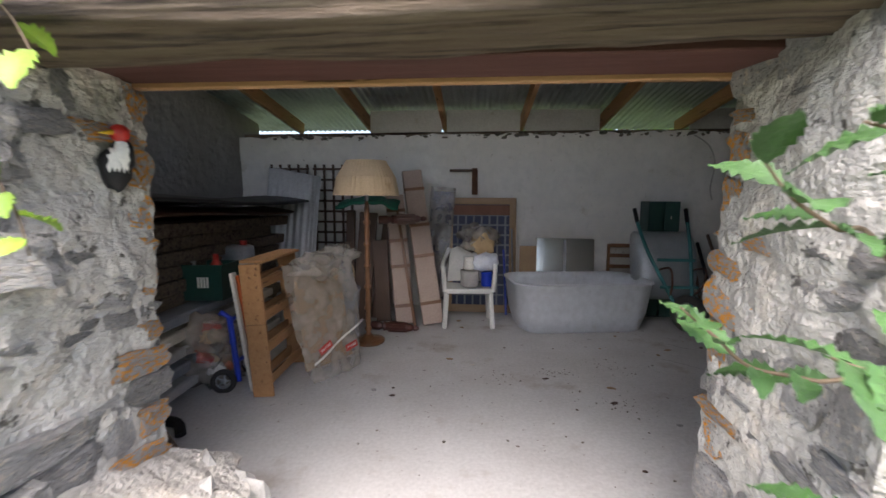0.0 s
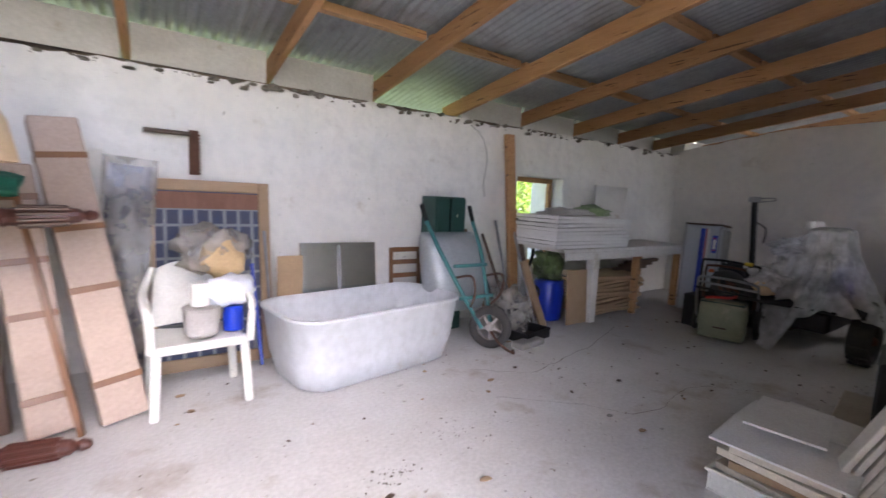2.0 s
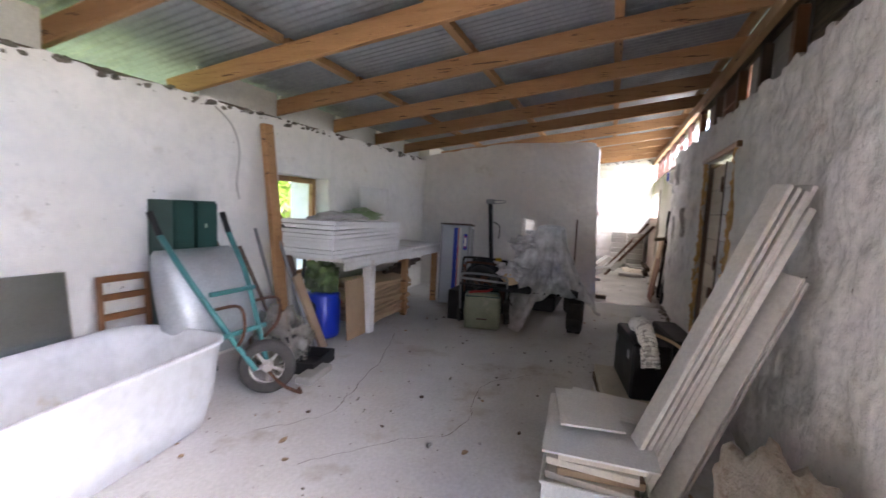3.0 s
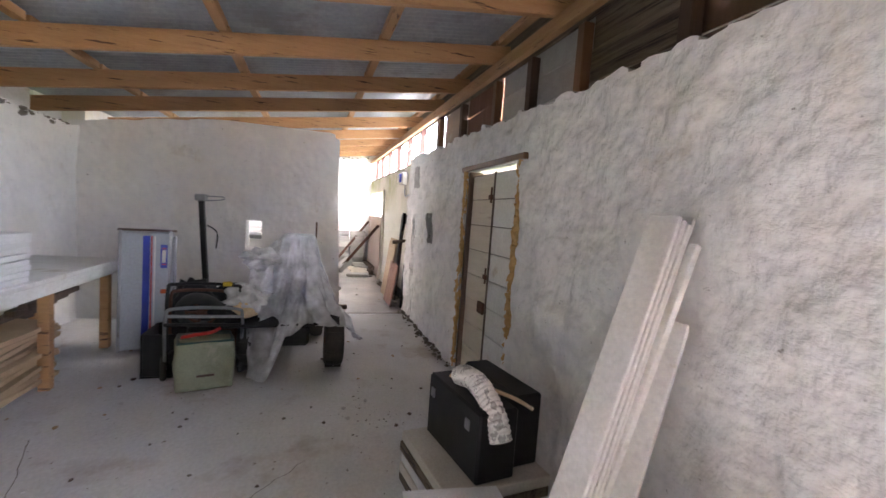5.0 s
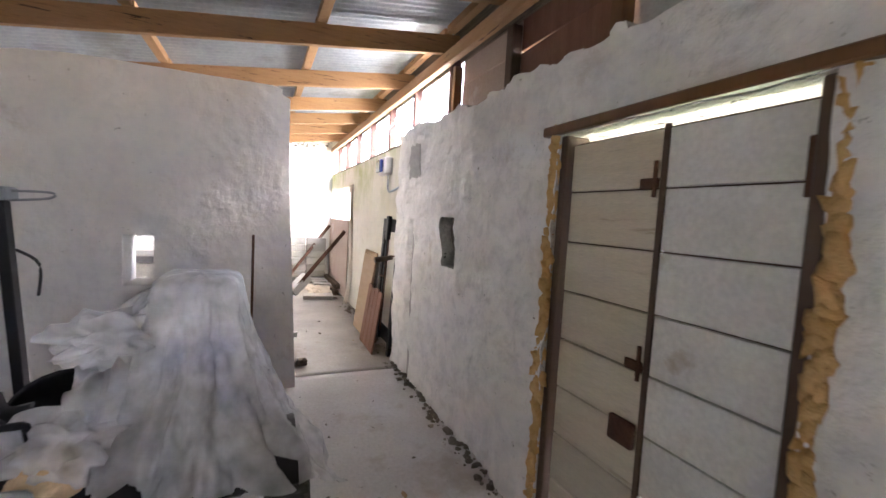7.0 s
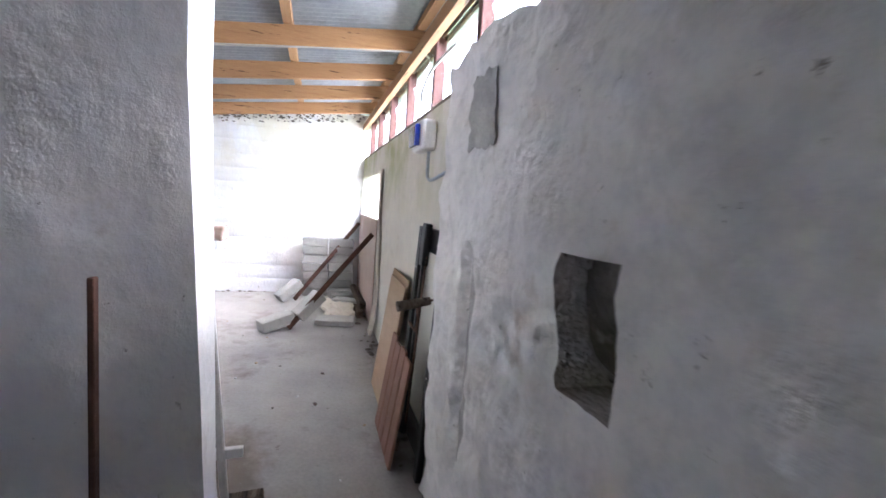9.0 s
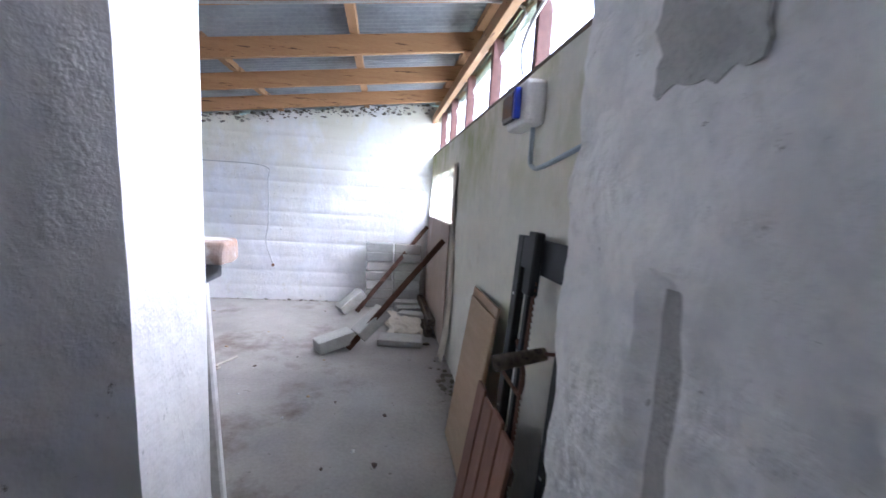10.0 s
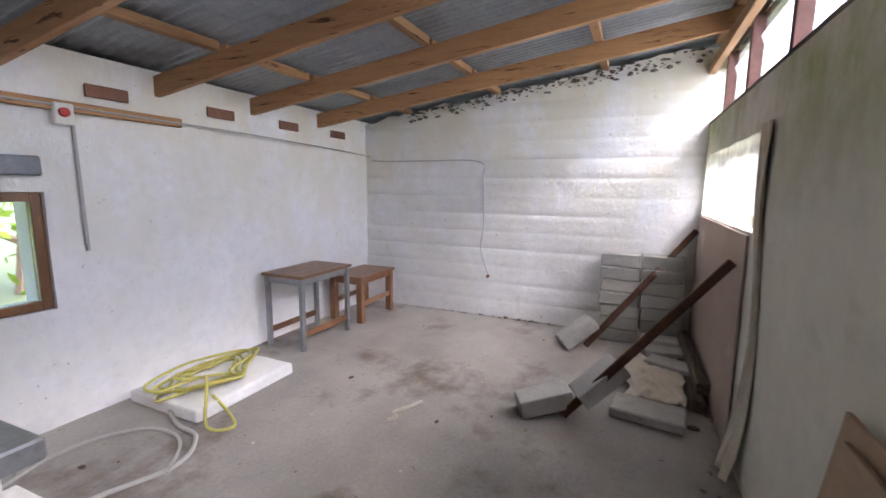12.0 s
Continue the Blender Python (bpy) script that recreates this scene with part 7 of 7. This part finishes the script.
tube(bm, curve([(8.55, 4.3, under(4.3) - 0.012), (8.62, 3.2, under(3.2) - 0.012), (8.65, 1.75, under(1.75) - 0.012), (8.6, 1.69, 2.6), (8.6, 1.71, 2.25)], 6), 0.009, 6)
solo("rafter_cable", bm, CABLE, "white cable clipped under a rafter", "cable")
bm = M()
tube(bm, curve([(9.72, 3.82, 0.012), (9.78, 3.78, 0.012), (9.82, 3.83, 0.012), (9.95, 3.76, 0.014), (10.05, 3.72, 0.012)], 5), 0.012, 6)
solo("torn_string", bm, PAPER, "scrap of cream string on the floor", "scrap")
# loose debris over both floors
for k in range(170):
    bm = M()
    if k < 125:
        x, y = rng.uniform(-0.8, 6.4), rng.uniform(2.2, 5.3)
    else:
        x, y = rng.uniform(7.4, 12.0), rng.uniform(2.0, 5.4)
    s = rng.uniform(0.005, 0.02)
    lump(bm, (x, y, 0.008), (s * rng.uniform(0.8, 2), s, s * 0.4), 0.5, 2.0, 1, seed=k)
    solo("debris_crumb", bm, (CARD, DARKWOOD, STONE)[k % 3], "small crumb of dirt on the floor", "debris", group="floor debris")

# cracks in the store floor
floor_ob = bpy.data.objects["floor"]
for n, pts in enumerate((((1.75, 4.55), (2.1, 4.3), (2.5, 4.35), (3.2, 4.5), (3.9, 4.75)), ((1.6, 4.1), (2.0, 3.75), (2.3, 3.45), (3.0, 3.5), (3.4, 3.2)))):
    line = curve([(x, y, 0) for x, y in pts], 14)
    bm = M()
    prev = None
    for k, p in enumerate(line):
        q = p + 0.03 * noise.noise_vector(p * 9)
        z = 0.004 + 0.008 * noise.fractal(Vector((q.x * 0.9, q.y * 0.9, 3)), 0.9, 2.0, 3)
        w = 0.0022 * (1 + 0.8 * noise.noise(p * 5))
        pair = (bm.verts.new((q.x, q.y - w, z)), bm.verts.new((q.x, q.y + w, z)))
        if prev:
            bm.faces.new((prev[0], pair[0], pair[1], prev[1]))
        prev = pair
    part("crack", bm, DARKWOOD, floor_ob)

# crumbled mortar under the roof on the end wall, and debris along the foot of the walls
def crumbs(name, label, count, place, size, seed):
    """Uncountable small broken pieces along a wall."""
    r = random.Random(seed)
    bm = M()
    for k in range(count):
        s = size * (0.3 + r.random() ** 2.5 * 1.6)
        lump(bm, place(r, s), (s * r.uniform(0.8, 1.7), s * r.uniform(0.8, 1.7), s * r.uniform(0.5, 0.9)), 0.55, 2.0, 1, seed=k * 0.7)
    solo(name, bm, CRUMB, label, "debris", kind="stuff")


crumbs("crumbled_mortar", "dark crumbled mortar along the top of the end wall", 420,
       lambda r, s: (lambda y: (FAR - 0.004 + r.uniform(-0.01, 0.015), y, under(y) + 0.17 - 0.13 * r.random() ** 1.5 - 0.05 * noise.noise(Vector((y * 3, 1, 0)))))(r.uniform(1.75, 5.1)), 0.015, 3)
crumbs("wall_debris", "dark plaster crumbs and dirt along the wall foot", 260,
       lambda r, s: (r.uniform(4.8, 7.2), FRONT - 0.02 + abs(r.gauss(0, 0.05)), 0.3 * s), 0.016, 5)
crumbs("wall_debris", "dark plaster crumbs and dirt along the wall foot", 150,
       lambda r, s: (r.uniform(7.35, 12.2), 1.75 + abs(r.gauss(0, 0.06)), 0.3 * s), 0.016, 7)
crumbs("wall_debris", "dark plaster crumbs and dirt along the wall foot", 110,
       lambda r, s: (FAR - 0.015 - abs(r.gauss(0, 0.02)), r.uniform(1.9, 5.0), 0.3 * s), 0.011, 9)
crumbs("floor_crumbs", "scattered dirt and plaster crumbs on the concrete floor", 160,
       lambda r, s: (r.uniform(-0.8, 6.6), r.uniform(2.2, 4.4), 0.2 * s + 0.003), 0.0055, 11)
for n, (x, y, w) in enumerate(((0.20, 3.62, 0.11), (0.98, 3.20, 0.09), (0.62, 3.72, 0.07), (1.10, 3.90, 0.14), (2.35, 4.25, 0.16), (4.0, 2.75, 0.22), (4.5, 4.05, 0.16))):
    crumbs("dirt_patch", "scattered brown dirt and leaf crumbs on the floor", 55, lambda r, s: (x + r.gauss(0, w), y + r.gauss(0, w * 0.7), 0.2 * s + 0.002), 0.0036, 21 + n)
crumbs("crumbled_mortar", "dark crumbled mortar along the top of the back wall", 300,
       lambda r, s: (lambda x: (x, BACK + r.uniform(-0.03, 0.02), 2.13 + 0.01 * x - 0.05 * r.random() ** 2 - 0.05 * max(0, noise.noise(Vector((x * 2.3, 4, 0))))))(r.uniform(-2.6, 6.6)), 0.02, 13)

# ---- outside the opening ----
rng = random.Random(51)
bm = M()
def slab(u, v):
    x, y = (u - 0.5) * 0.5, (v - 0.5) * 0.5
    return Vector((x + 0.05 * noise.noise(Vector((u * 3, v * 3, 1))), y + 0.05 * noise.noise(Vector((u * 3, v * 3, 4))), 0.008 * noise.fractal(Vector((u * 5, v * 5, 2)), 0.8, 2, 3)))
sheet(bm, slab, 18, 18, 0.11)
solo("fallen_slab", bm, MORTAR, "broken pale stone slab tilted on rubble", "stone slab", pose(-0.98, 1.66, 0.44, -4, 24, 30))
for k in range(9):
    bm = M()
    lump(bm, (-0.98 + rng.uniform(-0.2, 0.2), 1.65 + rng.uniform(-0.22, 0.24), 0.1), (rng.uniform(0.09, 0.16), rng.uniform(0.08, 0.14), rng.uniform(0.16, 0.28)), 0.4, 1.8, 3, flat=-0.05, seed=k * 2.2)
    solo("rubble_stone", bm, BLOCKM, "loose grey rubble stone by the doorway", "stone", group="doorway rubble")

def leaf_mesh(name, length, width, material):
    bm = M()
    def pt(u, v):
        w = width * math.sin(math.pi * min(1, u * 1.02)) ** 0.8 * (1 - 0.35 * u)
        s = (v - 0.5) * 2
        return Vector((u * length, s * w, -0.25 * length * u * u + 0.25 * abs(s) * w + 0.006 * math.sin(u * 40) * abs(s)))
    sheet(bm, pt, 14, 6)
    return link_mesh(name, bm, material, True)
LEAF = [leaf_mesh("leaf", 0.12, 0.030, LEAFM), leaf_mesh("leaf", 0.15, 0.036, LEAFM), leaf_mesh("leaf", 0.10, 0.026, LEAFM)]
VLEAF = [leaf_mesh("leaf", 0.085, 0.036, LEAFY), leaf_mesh("leaf", 0.065, 0.03, LEAFY)]
def spray(parent, pts, kinds, n, r0=0.006, droop=0.35):
    line = curve(pts, 8)
    bm = M()
    tube(bm, line, r0, 6, 0.002)
    part("stem", bm, STEM, parent)
    for k in range(n):
        i = int(len(line) * (0.25 + 0.73 * k / n))
        p = line[i]
        d = (line[min(i + 1, len(line) - 1)] - line[max(i - 1, 0)]).normalized()
        side = d.cross(Vector((0, 0, 1))).normalized() * (1 if k % 2 else -1)
        aim = (d * rng.uniform(0.3, 0.8) + side + Vector((0, 0, rng.uniform(-droop, 0.25)))).normalized()
        ob = new("leaf", rng.choice(kinds))
        ob.parent = parent
        zz = (Vector((0, -0.5, 0.8)) + Vector((rng.uniform(-0.4, 0.4), rng.uniform(-0.4, 0.2), 0))).normalized()
        yy = zz.cross(aim).normalized()
        zz = aim.cross(yy)
        s = rng.uniform(0.75, 1.2)
        ob.matrix_basis = Matrix.Translation(p) @ Matrix((aim * s, yy * s, zz * s)).transposed().to_4x4()
shrub = thing("shrub", "green long-leaved shrub growing beside the doorway", "shrub", pose(0, 0, 0))
for pts, n in ((((1.0, 0.95, -0.06), (0.85, 1.08, 0.7), (0.62, 1.15, 1.24), (0.53, 1.15, 1.30), (0.46, 1.15, 1.35), (0.40, 1.15, 1.43)), 9),
               (((1.0, 1.0, -0.06), (0.85, 1.15, 0.6), (0.70, 1.2, 1.0), (0.56, 1.2, 1.04), (0.46, 1.2, 1.06), (0.40, 1.2, 1.11), (0.34, 1.2, 1.16)), 11),
               (((1.0, 0.9, -0.06), (0.8, 0.98, 0.5), (0.58, 1.02, 0.85), (0.42, 1.02, 0.95)), 11),
               (((0.98, 0.9, -0.06), (0.82, 0.98, 0.7), (0.58, 1.02, 1.06), (0.45, 1.03, 1.14)), 11),
               (((0.98, 0.95, -0.06), (0.85, 1.0, 0.9), (0.60, 1.05, 1.36), (0.48, 1.06, 1.44)), 9),
               (((1.0, 1.0, -0.06), (0.8, 1.1, 0.35), (0.60, 1.10, 0.70), (0.50, 1.12, 0.80)), 12)):
    spray(shrub, pts, LEAF, n)
vine = thing("climbing_vine", "bright green climbing vine at the doorway edge", "vine", pose(0, 0, 0))
for pts, n in ((((-1.15, 1.22, 0.0), (-1.08, 1.2, 0.9), (-1.0, 1.22, 1.75), (-0.90, 1.25, 1.69), (-0.84, 1.25, 1.58)), 8), (((-1.15, 1.22, 0.0), (-1.1, 1.2, 0.8), (-1.0, 1.22, 1.42), (-0.93, 1.25, 1.33), (-0.90, 1.25, 1.22)), 8)):
    spray(vine, pts, VLEAF, n, 0.005, 0.8)

# painted bird ornament on the jamb
bm = M()
lump(bm, (0, 0, -0.05), (0.05, 0.055, 0.09), 0.3, 2, 3, seed=3)
lump(bm, (0.02, 0.02, 0.0), (0.045, 0.04, 0.075), 0.08, 2, 3)
lump(bm, (0.03, 0.01, 0.085), (0.038, 0.036, 0.036), 0.05, 2, 3)
rod(bm, (0.04, -0.02, 0.085), (0.05, -0.075, 0.075), 0.012, 0.002)
me = link_mesh("bird_ornament", bm, None, True)
for material in (BLACK, RED, WHITEP, YELLOW):
    me.materials.append(material)
for p in me.polygons:
    c = p.center
    p.material_index = 3 if c.y < -0.03 and c.z > 0.06 else 1 if c.z > 0.055 else 2 if (c.x > 0.03 and c.y < 0.025 and c.z > -0.06) else 0
bird = new("bird_ornament", me)
bird.matrix_world = pose(-1.10, 1.70, 1.465, 0, 0, -20) @ Matrix.Diagonal((0.7, 0.75, 0.75, 1))
tagged(bird, "painted bird ornament with red head on the stone jamb", "ornament")
